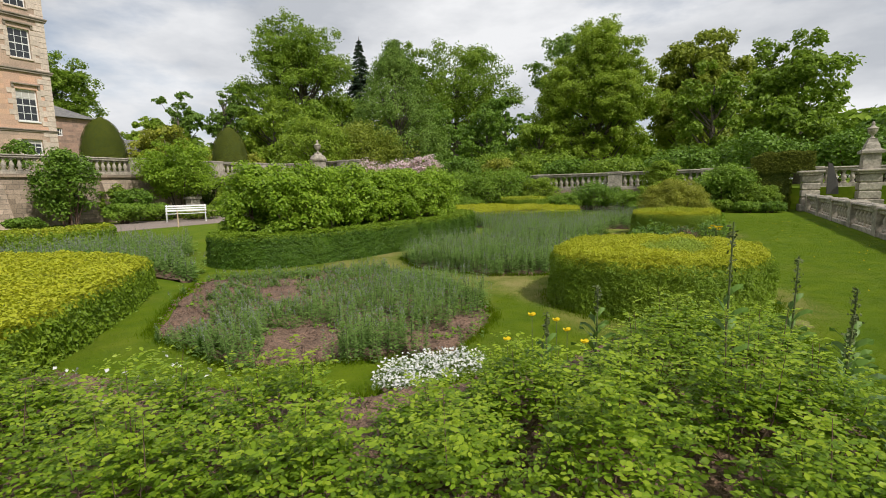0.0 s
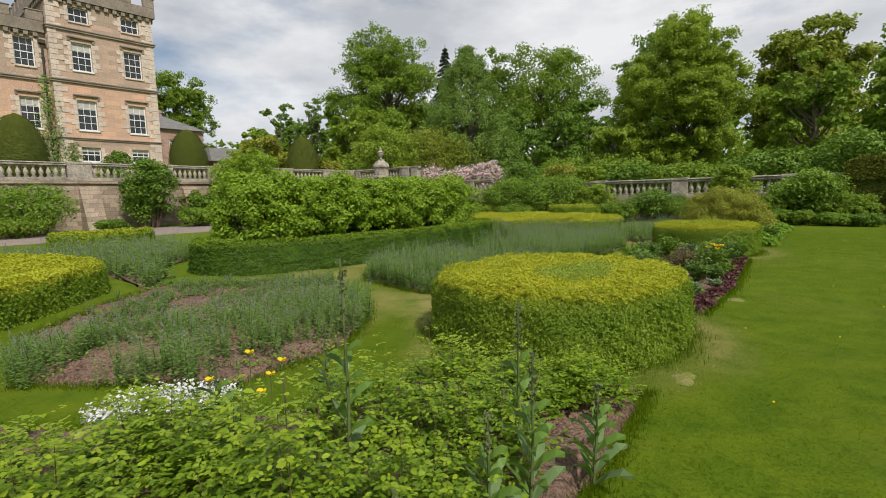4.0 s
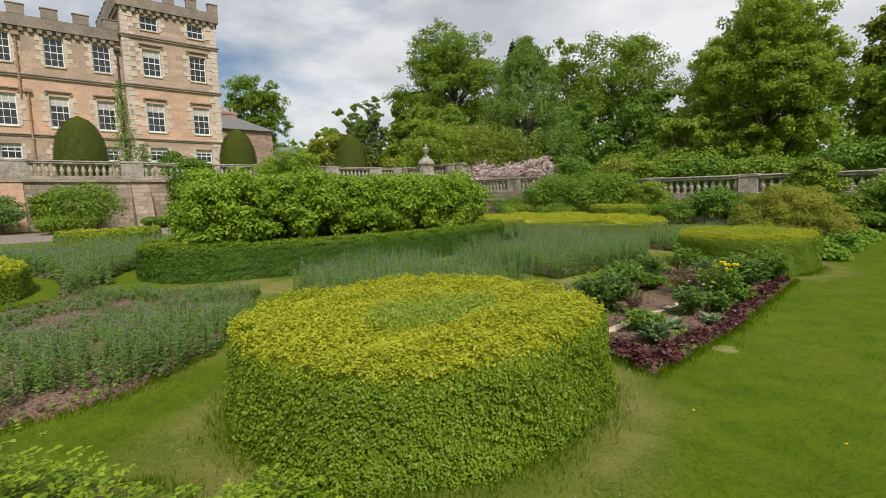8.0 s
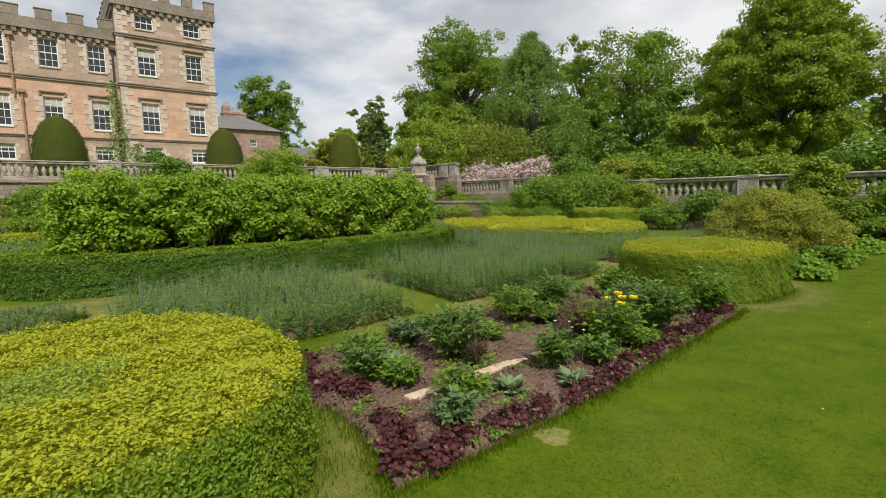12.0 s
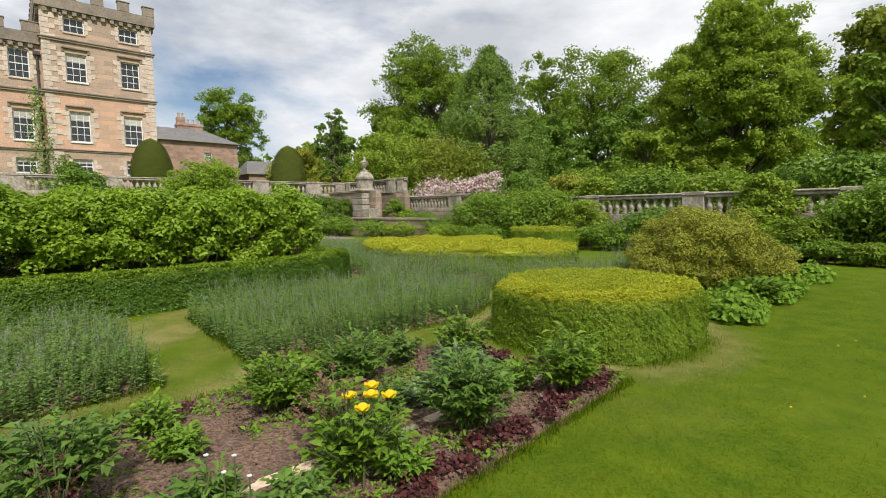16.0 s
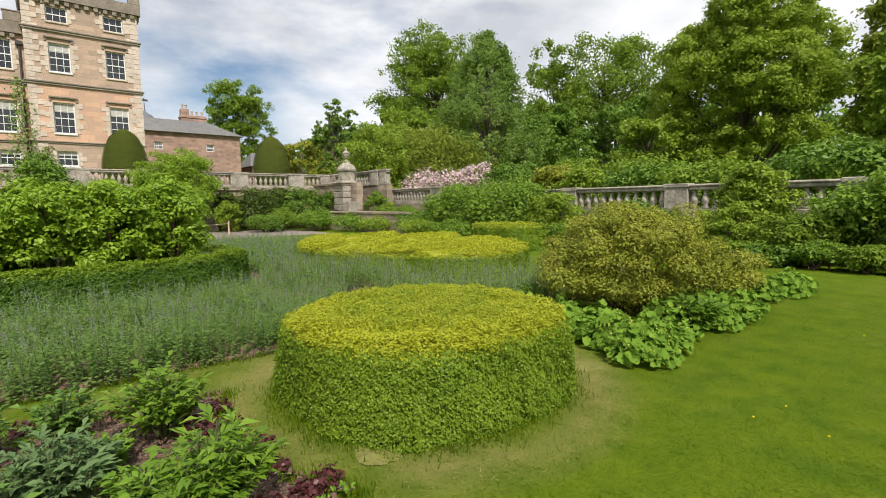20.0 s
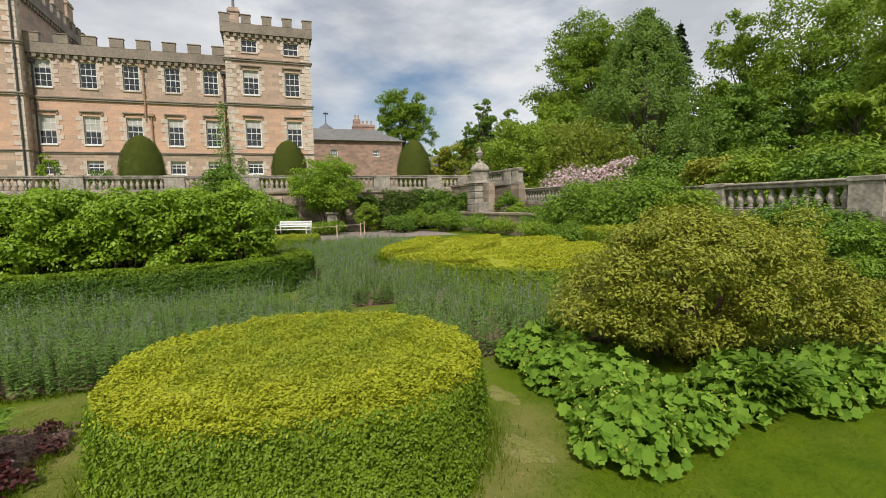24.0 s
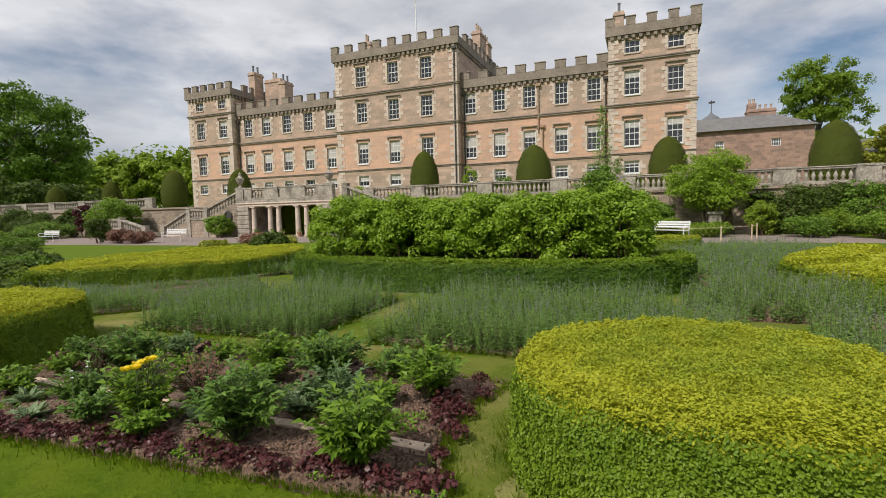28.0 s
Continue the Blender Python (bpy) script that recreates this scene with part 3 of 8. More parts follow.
def inside(outline, X, Y):
    ok = np.zeros(len(X), bool)
    x0, y0 = outline[:, 0], outline[:, 1]
    x1, y1 = np.roll(x0, -1), np.roll(y0, -1)
    for a, b, c, d in zip(x0, y0, x1, y1):
        if b == d:
            continue
        hit = ((b > Y) != (d > Y)) & (X < (c - a) * (Y - b) / (d - b) + a)
        ok ^= hit
    return ok


def wear_at(X, Y):
    """How far the turf is worn to straw: round the drum hedges and along the narrow grass paths between the beds."""
    w = np.zeros(len(X))
    for cx, cy, a, b in ((-0.658, 6.627, 1.21, 1.34), (-0.957, 14.725, 1.07, 1.17)):
        d = np.sqrt(((X - cx) / (a + 0.28)) ** 2 + ((Y - cy) / (b + 0.28)) ** 2)
        w = np.maximum(w, np.clip(1 - np.abs(d - 1.03) / 0.3, 0, 1) * 0.9)
    path = (X > -7.0) & (X < -1.75) & (Y > 5.0) & (Y < 17.5)
    w = np.maximum(w, path * 0.9)
    w *= np.clip(0.55 + 0.5 * np.sin(X * 2.1 + 1.3 * np.sin(Y * 1.1)) * np.cos(Y * 1.7 + 0.6) + 0.25 * np.sin(X * 5.3 + Y * 4.1), 0, 1)
    return w


def ground_sheet():
    """One sheet out to the horizon; near the walk a fine grid, sunk a hand's breadth inside the cut bed edges."""
    xs = np.concatenate([[-1500, -400, -140, -60, -30, -15], np.arange(-8.0, 3.41, 0.06), [4, 12, 40, 150, 600, 1500]])
    ys = np.concatenate([[-1500, -400, -140, -60, -30, -12], np.arange(-2.0, 21.01, 0.06), [30, 60, 150, 600, 1500]])
    X, Y = [g.ravel() for g in np.meshgrid(xs, ys, indexing="ij")]
    fine = (X > -8.01) & (X < 3.41) & (Y > -2.01) & (Y < 21.01)
    Z = np.where(fine, 0.006 * np.sin(X * 1.3 + 0.4 * Y) * np.cos(Y * 0.9), 0.0)
    for o in (*PLOTS.values(), RED_BED, ROSE_BED):
        Z = np.where(fine & inside(o, X, Y), -0.075, Z)
    k = len(ys)
    i, j = [g.ravel() for g in np.meshgrid(np.arange(len(xs) - 1), np.arange(k - 1), indexing="ij")]
    a = i * k + j
    f = Form()
    f.v, f.f = np.column_stack([X, Y, Z]).tolist(), np.column_stack([a, a + k, a + k + 1, a + 1]).tolist()
    lawn = f.mesh("ground", LAWN)
    lawn.attributes.new("wear", "FLOAT", "POINT").data.foreach_set("value", wear_at(X, Y).astype(np.float32))
    thing("ground", "mown green lawn with worn straw coloured patches", "lawn", kind="structure", mesh=lawn)
    f = Form().box(-300, -120, -0.5, TERRACE_X - 0.4, 120, TERRACE_Z)
    f.box(TERRACE_X - 0.4, BANK_Y + 0.3, -0.5, 60, 120, BANK_Z)
    thing("upper_ground", "grass of the raised terrace and bank behind the garden walls", "lawn", kind="structure", mesh=f.mesh("upper_ground", LAWN))
    f = Form().box(-28.2, -60, -0.3, -21.4, 24, 0.012)
    f.box(-21.4, -60, -0.3, -18.6, -9, 0.010)
    thing("gravel_walk", "pinkish gravel walk along the terrace foot", "path", kind="structure", mesh=f.mesh("gravel_walk", GRAVEL))


ground_sheet()

# ---- the great house ----
FX, LX, CX = -45.0, -45.9, -44.7          # planes of the end towers, the links and the centre block
house = thing("great_house", "long castellated sandstone mansion with white sash windows and battlements", "house", (0, 0, 0))


def wall_with_openings(x, depth, y0, y1, z0, z1, holes):
    """A wall in the plane x, going back by depth, with openings (y0, y1, z0, z1) right through it: one closed shell."""
    ys = sorted({y0, y1, *[min(max(v, y0), y1) for h in holes for v in h[:2]]})
    zs = sorted({z0, z1, *[min(max(v, z0), z1) for h in holes for v in h[2:]]})
    ny, nz = len(ys) - 1, len(zs) - 1

    def solid(i, j):
        if not (0 <= i < ny and 0 <= j < nz):
            return False
        cy, cz = (ys[i] + ys[i + 1]) / 2, (zs[j] + zs[j + 1]) / 2
        return not any(h[0] < cy < h[1] and h[2] < cz < h[3] for h in holes)

    def at(i, j, k):
        return (i * (nz + 1) + j) * 2 + k
    v = [(x - depth * k, yy, zz) for yy in ys for zz in zs for k in (0, 1)]
    f = []
    for i in range(ny):
        for j in range(nz):
            if not solid(i, j):
                continue
            f.append((at(i, j, 0), at(i + 1, j, 0), at(i + 1, j + 1, 0), at(i, j + 1, 0)))
            f.append((at(i, j + 1, 1), at(i + 1, j + 1, 1), at(i + 1, j, 1), at(i, j, 1)))
            for di, dj, p, q in ((-1, 0, (i, j), (i, j + 1)), (1, 0, (i + 1, j + 1), (i + 1, j)), (0, -1, (i + 1, j), (i, j)), (0, 1, (i, j + 1), (i + 1, j + 1))):
                if not solid(i + di, j + dj):
                    f.append((at(*p, 0), at(*q, 0), at(*q, 1), at(*p, 1)))
    return Form().add(v, f)


def sash_window(x, y, z, w, h, rows, blind, hood=True):
    """A white sash window set back in its opening, with bars, glass, sill and a stone hood."""
    s = 0.075
    f = Form()
    xi = x - 0.16
    f.box(xi - 0.06, y, z, xi, y + s, z + h).box(xi - 0.06, y + w - s, z, xi, y + w, z + h)
    f.box(xi - 0.06, y + s, z, xi, y + w - s, z + s).box(xi - 0.06, y + s, z + h - s, xi, y + w - s, z + h)
    win = part("window", f, WHITE_PAINT, house)
    b = Form()
    for k in (1, 2):
        yy = y + w * k / 3
        b.box(xi - 0.05, yy - 0.017, z + s, xi - 0.012, yy + 0.017, z + h - s)
    for k in range(1, rows):
        zz = z + h * k / rows
        t = 0.035 if k * 2 == rows else 0.017
        b.box(xi - 0.054, y + s, zz - t, xi - 0.008, y + w - s, zz + t)
    part("glazing_bar_grid", b, WHITE_PAINT, win)
    part("pane", Form().box(xi - 0.045, y + s, z + s, xi - 0.03, y + w - s, z + h - s), PANE, win)
    if blind:
        part("blind", Form().box(xi - 0.03, y + s, z + h * (1 - blind), xi - 0.0275, y + w - s, z + h - s), BLIND, win, "pale drawn blind")
    part("sill", Form().box(xi, y - 0.06, z - 0.13, x + 0.09, y + w + 0.06, z, 0.02), WHITE_PAINT if blind else DRESSED, win)
    if hood:
        g = Form().box(x, y - 0.22, z + h + 0.3, x + 0.16, y + w + 0.22, z + h + 0.42, 0.02)
        g.box(x, y - 0.22, z + h + 0.06, x + 0.1, y - 0.08, z + h + 0.3).box(x, y + w + 0.08, z + h + 0.06, x + 0.1, y + w + 0.22, z + h + 0.3)
        part("hood", g, DARK_DRESSED, win)
    # stone blocks up both jambs, long and short in turn
    g = Form()
    n = int(h / 0.33)
    for k in range(n):
        zz, wide = z + k * h / n, 0.5 if k % 2 else 0.24
        for a0, a1 in ((y - wide, y - 0.002), (y + w + 0.002, y + w + wide)):
            g.box(x - 0.1, a0, zz + 0.008, x + 0.035, a1, zz + h / n - 0.008, 0.008)
    part("jamb_quoining", g, DRESSED, win, kind="stuff")


def quoins(x, y, z0, z1, side, name="quoining"):
    g = Form()
    n = int((z1 - z0) / 0.38)
    for k in range(n):
        zz, wide = z0 + k * (z1 - z0) / n, 0.85 if k % 2 else 0.5
        a, b = (y - wide, y + 0.03) if side > 0 else (y - 0.03, y + wide)
        g.box(x - wide * 0.8, a, zz + 0.01, x + 0.04, b, zz + (z1 - z0) / n - 0.01, 0.012)
    part(name, g, DRESSED, house, kind="stuff")


def course(x, y0, y1, z, h=0.26, out=0.14, back=0.5, mat=None):
    f = Form().box(x - back, y0 - out, z, x + out, y1 + out, z + h * 0.55, 0.02)
    f.box(x - back, y0 - out - 0.06, z + h * 0.55, x + out + 0.06, y1 + out + 0.06, z + h, 0.02)
    part("string_course", f, mat or DARK_DRESSED, house)


def battlement(x0, x1, y0, y1, z, ends=(True, True), merlon=0.85, gap=0.75, high=0.85):
    """Corbel table, parapet and merlons round the front and the two returns of a block."""
    t = 0.4
    runs = [((x1, y0), (x1, y1))]
    if ends[0]:
        runs.append(((x0, y0), (x1, y0)))
    if ends[1]:
        runs.append(((x0, y1), (x1, y1)))
    para, corb = Form(), Form()
    o = 0.28
    tops = []
    for (ax, ay), (bx, by) in runs:
        along_y = ax == bx
        if along_y:
            para.box(ax - t + o, ay - o, z + 0.35, ax + o, by + o, z + 1.15)
            n = int((by - ay) / 0.55)
            for k in range(n):
                c = ay + (k + 0.5) * (by - ay) / n
                corb.box(ax - 0.05, c - 0.14, z, ax + 0.22, c + 0.14, z + 0.36, 0.03)
            m = max(2, round((by - ay + 2 * o) / (merlon + gap)))
            step = (by - ay + 2 * o - merlon) / (m - 1) if m > 1 else 0
            for k in range(m):
                c = ay - o + k * step
                tops.append((ax - t + o, c, ax + o, c + merlon))
        else:
            yy = ay - o if ay == y0 else ay + o - t
            para.box(ax, yy, z + 0.35, bx + o - t - 0.002, yy + t, z + 1.15)
            n = int((bx - ax) / 0.55)
            for k in range(n):
                c = ax + (k + 0.5) * (bx - ax) / n
                s0 = ay - 0.22 if ay == y0 else ay - 0.05
                corb.box(c - 0.14, s0, z, c + 0.14, s0 + 0.27, z + 0.36, 0.03)
            m = max(2, round((bx - ax) / (merlon + gap)))
            for k in range(m - 1):
                c = ax + k * (bx - ax) / m
                tops.append((c, yy, c + merlon, yy + t))
    part("parapet", para, DARK_DRESSED, house)
    part("corbel_table", corb, DARK_DRESSED, house, kind="stuff")
    for a, b, c, d in tops:
        g = Form().box(a, b, z + 1.152, c, d, z + 1.15 + high, 0.03)
        g.box(a - 0.05, b - 0.05, z + 1.15 + high, c + 0.05, d + 0.05, z + 1.25 + high, 0.03)
        part("merlon", g, DARK_DRESSED, house)


ROWS_Z = {"attic": (15.4, 1.05, 2), "upper": (11.75, 2.1, 4), "main": (7.2, 2.3, 4), "low": (4.75, 1.12, 2)}


def house_block(x, back, y0, y1, top, bays, storeys, width=1.25, quoin=(True, True), top_win=None, lowest=None):
    holes = []
    for key in storeys:
        z, h, rows = ROWS_Z[key]
        for b in bays:
            holes.append((b, b + width, z, z + h))
    if top_win:
        for b in bays:
            holes.append((b, b + width, top_win[0], top_win[0] + top_win[1]))
    thick = 0.6
    for name, a, b, mat in (("basement_wall", 2.4, 6.55, TAN_STONE), ("main_wall", 6.55, 10.75, ORANGE_STONE), ("upper_wall", 10.75, top, TAN_STONE)):
        f = wall_with_openings(x, thick, y0, y1, a, b, holes)
        part(name, f, mat, house)
        part("side_wall", Form().box(back, y0, a, x - thick, y0 + thick, b), mat, house)
        part("side_wall", Form().box(back, y1 - thick, a, x - thick, y1, b), mat, house)
        part("rear_wall", Form().box(back, y0 + thick, a, back + thick, y1 - thick, b), mat, house)
    part("roof", Form().box(back, y0, top + 0.002, x, y1, top + 0.3), LEAD, house)
    part("inner_dark", Form().box(x - 4.0, y0 + 0.62, 2.6, x - 3.9, y1 - 0.62, top - 0.05), BLIND, house)
    course(x, y0, y1, 10.72)
    course(x, y0, y1, 6.4, 0.2, 0.08)
    if quoin[0]:
        quoins(x, y0, 2.6, top, -1)
    if quoin[1]:
        quoins(x, y1, 2.6, top, 1)
    rnd = random.Random(int(abs(y0 * 10)))
    for key in storeys:
        z, h, rows = ROWS_Z[key]
        for b in bays:
            sash_window(x, b, z, width, h, rows, rnd.choice([0, 0.3, 0.5, 0.55]) if key in ("main", "low") else rnd.choice([0, 0, 0, 0.3]), key != "low")
    if top_win:
        for b in bays:
            sash_window(x, b, top_win[0], width, top_win[1], top_win[2], 0)


house_block(FX, -56, 11.75, 18.9, 17.0, (13.1, 16.63), ("low", "main", "upper"), 1.3, (True, True), (15.4, 1.1, 2))
house_block(FX, -56, -40.35, -33.1, 17.0, (-39.0, -35.2), ("low", "main", "upper"), 1.3, (True, True), (15.4, 1.1, 2))
house_block(LX, -54, -2.8, 11.75, 14.3, (-2.45, 0.65, 3.7, 6.8, 9.8), ("low", "main", "upper"), 1.2, (False, False))
house_block(LX, -54, -33.1, -17.3, 14.3, (-31.95, -29.1, -25.95, -22.8, -19.65), ("low", "main", "upper"), 1.25, (False, False))
house_block(CX, -60, -17.3, -2.8, 18.55, (-14.65, -10.72, -6.85), ("low", "main", "upper"), 1.25, (True, True), (15.6, 2.15, 4))
for xx, a, b in ((FX, 11.75, 18.9), (FX, -40.35, -33.1), (CX, -17.3, -2.8)):
    course(xx, a, b, 14.6)
battlement(-56, FX, 11.75, 18.9, 16.6, high=0.7, merlon=0.8, gap=0.62)
battlement(-56, FX, -40.35, -33.1, 16.6, high=0.7, merlon=0.8, gap=0.62)
battlement(-60, CX, -17.3, -2.8, 18.2, high=0.75, merlon=0.85, gap=0.75)
battlement(-54, LX, -2.5, 11.4, 13.95, (False, False), high=0.7, merlon=1.0, gap=0.85)
battlement(-54, LX, -32.8, -17.6, 13.95, (False, False), high=0.7, merlon=1.0, gap=0.85)


def chimney(x, y, z0, z1, lx, ly, pots):
    f = Form().box(x - lx / 2, y - ly / 2, z0, x + lx / 2, y + ly / 2, z1, 0.03)
    f.box(x - lx / 2 - 0.1, y - ly / 2 - 0.1, z1 - 0.45, x + lx / 2 + 0.1, y + ly / 2 + 0.1, z1 - 0.2, 0.03)
    st = part("chimney_stack", f, TAN_STONE, house)
    for k in range(pots):
        g = Form().lathe([(0.16, 0), (0.13, 0.2), (0.12, 0.75), (0.15, 0.8), (0.15, 0.9)], (0, 0, 0), 8)
        part("chimney_pot", g, POT_BUFF if x < -50 else LEAD, st, at=(x - lx / 2 + (k + 0.5) * lx / pots, y, z1))


chimney(-55.0, -3.6, 18.5, 22.9, 2.6, 1.0, 4)
chimney(-58.5, -3.8, 18.5, 22.9, 1.6, 1.0, 2)
chimney(-50.5, -16.4, 18.5, 22.4, 0.9, 1.3, 2)
chimney(-49.5, -33.0, 14.3, 20.6, 1.6, 1.0, 2)
chimney(-50.4, -30.6, 14.3, 19.7, 1.0, 2.6, 2)
chimney(-49.8, -28.4, 14.3, 19.0, 1.6, 1.0, 2)
chimney(-48.3, 12.5, 17.0, 20.2, 1.0, 0.9, 1)
fp = Form().tube([(-50, -9.6, 18.6), (-50, -9.6, 29.5)], [0.09, 0.045], 8).lathe([(0.02, 0), (0.1, 0.08), (0.1, 0.16), (0.02, 0.24)], (-50, -9.6, 29.5), 8)
part("flagpole", fp, WHITE_PAINT, house)


def downpipe(x, y, z0, z1, mat):
    f = Form().tube([(x + 0.12, y, z0), (x + 0.12, y, z1)], 0.07, 8)
    f.box(x + 0.02, y - 0.22, z1, x + 0.3, y + 0.22, z1 + 0.3, 0.04)
    for k in range(5):
        z = z0 + (k + 0.5) * (z1 - z0) / 5
        f.box(x, y - 0.1, z, x + 0.2, y + 0.1, z + 0.08)
    part("downpipe", f, mat, house)


downpipe(LX, 5.6, 2.8, 9.6, PIPE_TAN)
downpipe(LX, 5.2, 9.3, 13.6, PIPE_TAN)
downpipe(LX, 11.45, 2.8, 13.5, IRON)
downpipe(CX, -3.05, 2.8, 18.0, IRON)
downpipe(LX, -2.45, 2.8, 13.5, IRON)
downpipe(LX, -32.8, 2.8, 13.5, IRON)
downpipe(LX, -17.6, 2.8, 13.5, PIPE_TAN)


def annex():
    """Low red stone service wing with a hipped slate roof, behind the house."""
    a = thing("stone_annex", "low red sandstone wing with hipped grey slate roof", "building")
    x, y0, y1, ze = -73.6, 8.0, 35.2, 11.7
    wins = [(30.5, 31.6, 9.3, 10.3), (24.0, 25.1, 9.3, 10.3)]
    part("wall", wall_with_openings(x, 0.6, y0, y1, 2.6, ze, wins), RED_RUBBLE, a)
    part("end_wall", Form().box(x - 10, y1 - 0.6, 2.6, x - 0.6, y1, ze), RED_RUBBLE, a)
    part("end_wall", Form().box(x - 10, y0, 2.6, x - 0.6, y0 + 0.6, ze), RED_RUBBLE, a)
    o = 0.5
    v = [(x + o, y0 - o, ze), (x + o, y1 + o, ze), (x - 10 - o, y1 + o, ze), (x - 10 - o, y0 - o, ze), (x - 5, y0 + 4, ze + 2.5), (x - 5, y1 - 3.4, ze + 2.5)]
    part("roof", Form().add(v, [(0, 1, 5, 4), (1, 2, 5), (2, 3, 4, 5), (3, 0, 4), (3, 2, 1, 0)]), SLATE, a)
    for w in wins:
        f = Form().box(x - 0.2, w[0], w[2], x - 0.14, w[0] + 0.1, w[3]).box(x - 0.2, w[1] - 0.1, w[2], x - 0.14, w[1], w[3])
        f.box(x - 0.2, w[0] + 0.1, w[2], x - 0.14, w[1] - 0.1, w[2] + 0.1).box(x - 0.2, w[0] + 0.1, w[3] - 0.1, x - 0.14, w[1] - 0.1, w[3])
        for k in (1, 2, 3):
            yy = w[0] + (w[1] - w[0]) * k / 4
            f.box(x - 0.19, yy - 0.03, w[2] + 0.1, x - 0.15, yy + 0.03, w[3] - 0.1)
        f.box(x - 0.19, w[0] + 0.1, (w[2] + w[3]) / 2 - 0.04, x - 0.145, w[1] - 0.1, (w[2] + w[3]) / 2 + 0.04)
        wn = part("window", f, WHITE_PAINT, a)
        part("pane", Form().box(x - 0.18, w[0] + 0.1, w[2] + 0.1, x - 0.17, w[1] - 0.1, w[3] - 0.1), PANE, wn)
    st = part("chimney_stack", Form().box(x - 9, 29.0, ze, x - 7.6, 32.6, ze + 3.8, 0.05).box(x - 9.1, 28.9, ze + 3.35, x - 7.5, 32.7, ze + 3.6, 0.04).box(x - 8.9, 29.1, ze + 3.8, x - 7.7, 30.2, ze + 4.7, 0.04), RED_RUBBLE, a)
    for k in range(5):
        part("chimney_pot", Form().lathe([(0.2, 0), (0.16, 0.2), (0.15, 0.55), (0.2, 0.6), (0.2, 0.7)], (0, 0, 0), 8), POT_BUFF, st, at=(x - 8.3, (29.4, 29.9, 30.7, 31.4, 32.1)[k], ze + (4.7 if k < 2 else 3.8)))
    cu = part("cupola", Form().lathe([(1.15, 0), (1.15, 1.3), (1.4, 1.35), (1.35, 1.5), (1.0, 1.85), (0.5, 2.15), (0.15, 2.5), (0.08, 2.8)], (x - 12, 24.9, ze + 2.0), 12), LEAD, a)
    part("weather_vane", Form().tube([(x - 12, 24.9, ze + 4.7), (x - 12, 24.9, ze + 6.5)], 0.05, 6).box(x - 12.03, 24.5, ze + 6.0, x - 11.97, 25.4, ze + 6.3), IRON, cu)

    # lower slate-roofed shed beyond
    part("shed_wall", Form().box(x - 9, 37.5, 2.6, x - 2, 45.0, 7.6), RED_RUBBLE, a)
    part("shed_roof", Form().add([(x - 1.6, 37.1, 7.6), (x - 1.6, 45.4, 7.6), (x - 9.4, 45.4, 7.6), (x - 9.4, 37.1, 7.6), (x - 5.5, 38.5, 10.0), (x - 5.5, 44.0, 10.0)], [(0, 1, 5, 4), (1, 2, 5), (2, 3, 4, 5), (3, 0, 4), (3, 2, 1, 0)]), SLATE, a)


annex()

# ---- terrace walls, balustrades, steps ----
BALUSTER = Form().square_lathe([(0.095, 0), (0.095, 0.07)]).lathe([(0.06, 0.07), (0.085, 0.1), (0.06, 0.13), (0.105, 0.2), (0.118, 0.27), (0.095, 0.36), (0.055, 0.46), (0.05, 0.5), (0.075, 0.53), (0.055, 0.56)], (0, 0, 0), 10).square_lathe([(0.09, 0.56), (0.09, 0.63)]).mesh("baluster", GREY_STONE, True)


def balustrade(name, label, a, b, z, piers, h=0.98, step=0.30, solid=()):
    """A stone balustrade from a to b standing at z: plinth, rail, piers at the given distances, balusters between."""
    a, b = Vector((*a, z)), Vector((*b, z))
    length = (b - a).length
    turn = math.atan2(b.y - a.y, b.x - a.x)
    ob = thing(name, label, "balustrade", a)
    ob.rotation_euler = (0, 0, turn)
    part("plinth", Form().box(-0.1, -0.17, 0, length + 0.1, 0.17, 0.17, 0.015), GREY_STONE, ob)
    part("rail", Form().box(-0.1, -0.15, h - 0.18, length + 0.1, 0.15, h - 0.08, 0.02).box(-0.12, -0.19, h - 0.08, length + 0.12, 0.19, h, 0.03), GREY_STONE, ob)
    for p, w in piers:
        part("pier", Form().box(p - w / 2, -0.2, 0.002, p + w / 2, 0.2, h - 0.082, 0.015).box(p - w / 2 - 0.04, -0.23, h - 0.1, p + w / 2 + 0.04, 0.23, h + 0.03, 0.02), GREY_STONE, ob)
    edges = sorted(piers)
    spans = []
    s = 0.0
    for p, w in edges:
        spans.append((s, p - w / 2))
        s = p + w / 2
    spans.append((s, length))
    for s0, s1 in spans:
        n = int((s1 - s0) / step)
        if n < 1:
            continue
        for k in range(n):
            part("baluster", BALUSTER, None, ob, at=(s0 + (k + 0.5) * (s1 - s0) / n, 0, 0.17))
    return ob


TB = "weathered grey stone balustrade along the terrace wall top"
thing("terrace_wall", "lichened coursed stone retaining wall of the terrace", "wall", kind="structure", mesh=Form().box(TERRACE_X - 0.4, -5.6, -0.3, TERRACE_X + 0.1, 28.6, TERRACE_Z - 0.12).box(TERRACE_X - 0.45, -5.6, TERRACE_Z - 0.12, TERRACE_X + 0.22, 28.6, TERRACE_Z + 0.06, 0.03).mesh("terrace_wall", TERRACE_STONE))
balustrade("terrace_balustrade", TB, (TERRACE_X - 0.08, -5.4), (TERRACE_X - 0.08, 28.4), TERRACE_Z + 0.06, [(0.3, 0.9), (4.5, 1.1), (9.7, 1.1), (14.8, 1.1), (18.9, 1.3), (22.2, 1.1), (27.4, 1.1), (31.2, 1.1), (33.4, 0.8)])
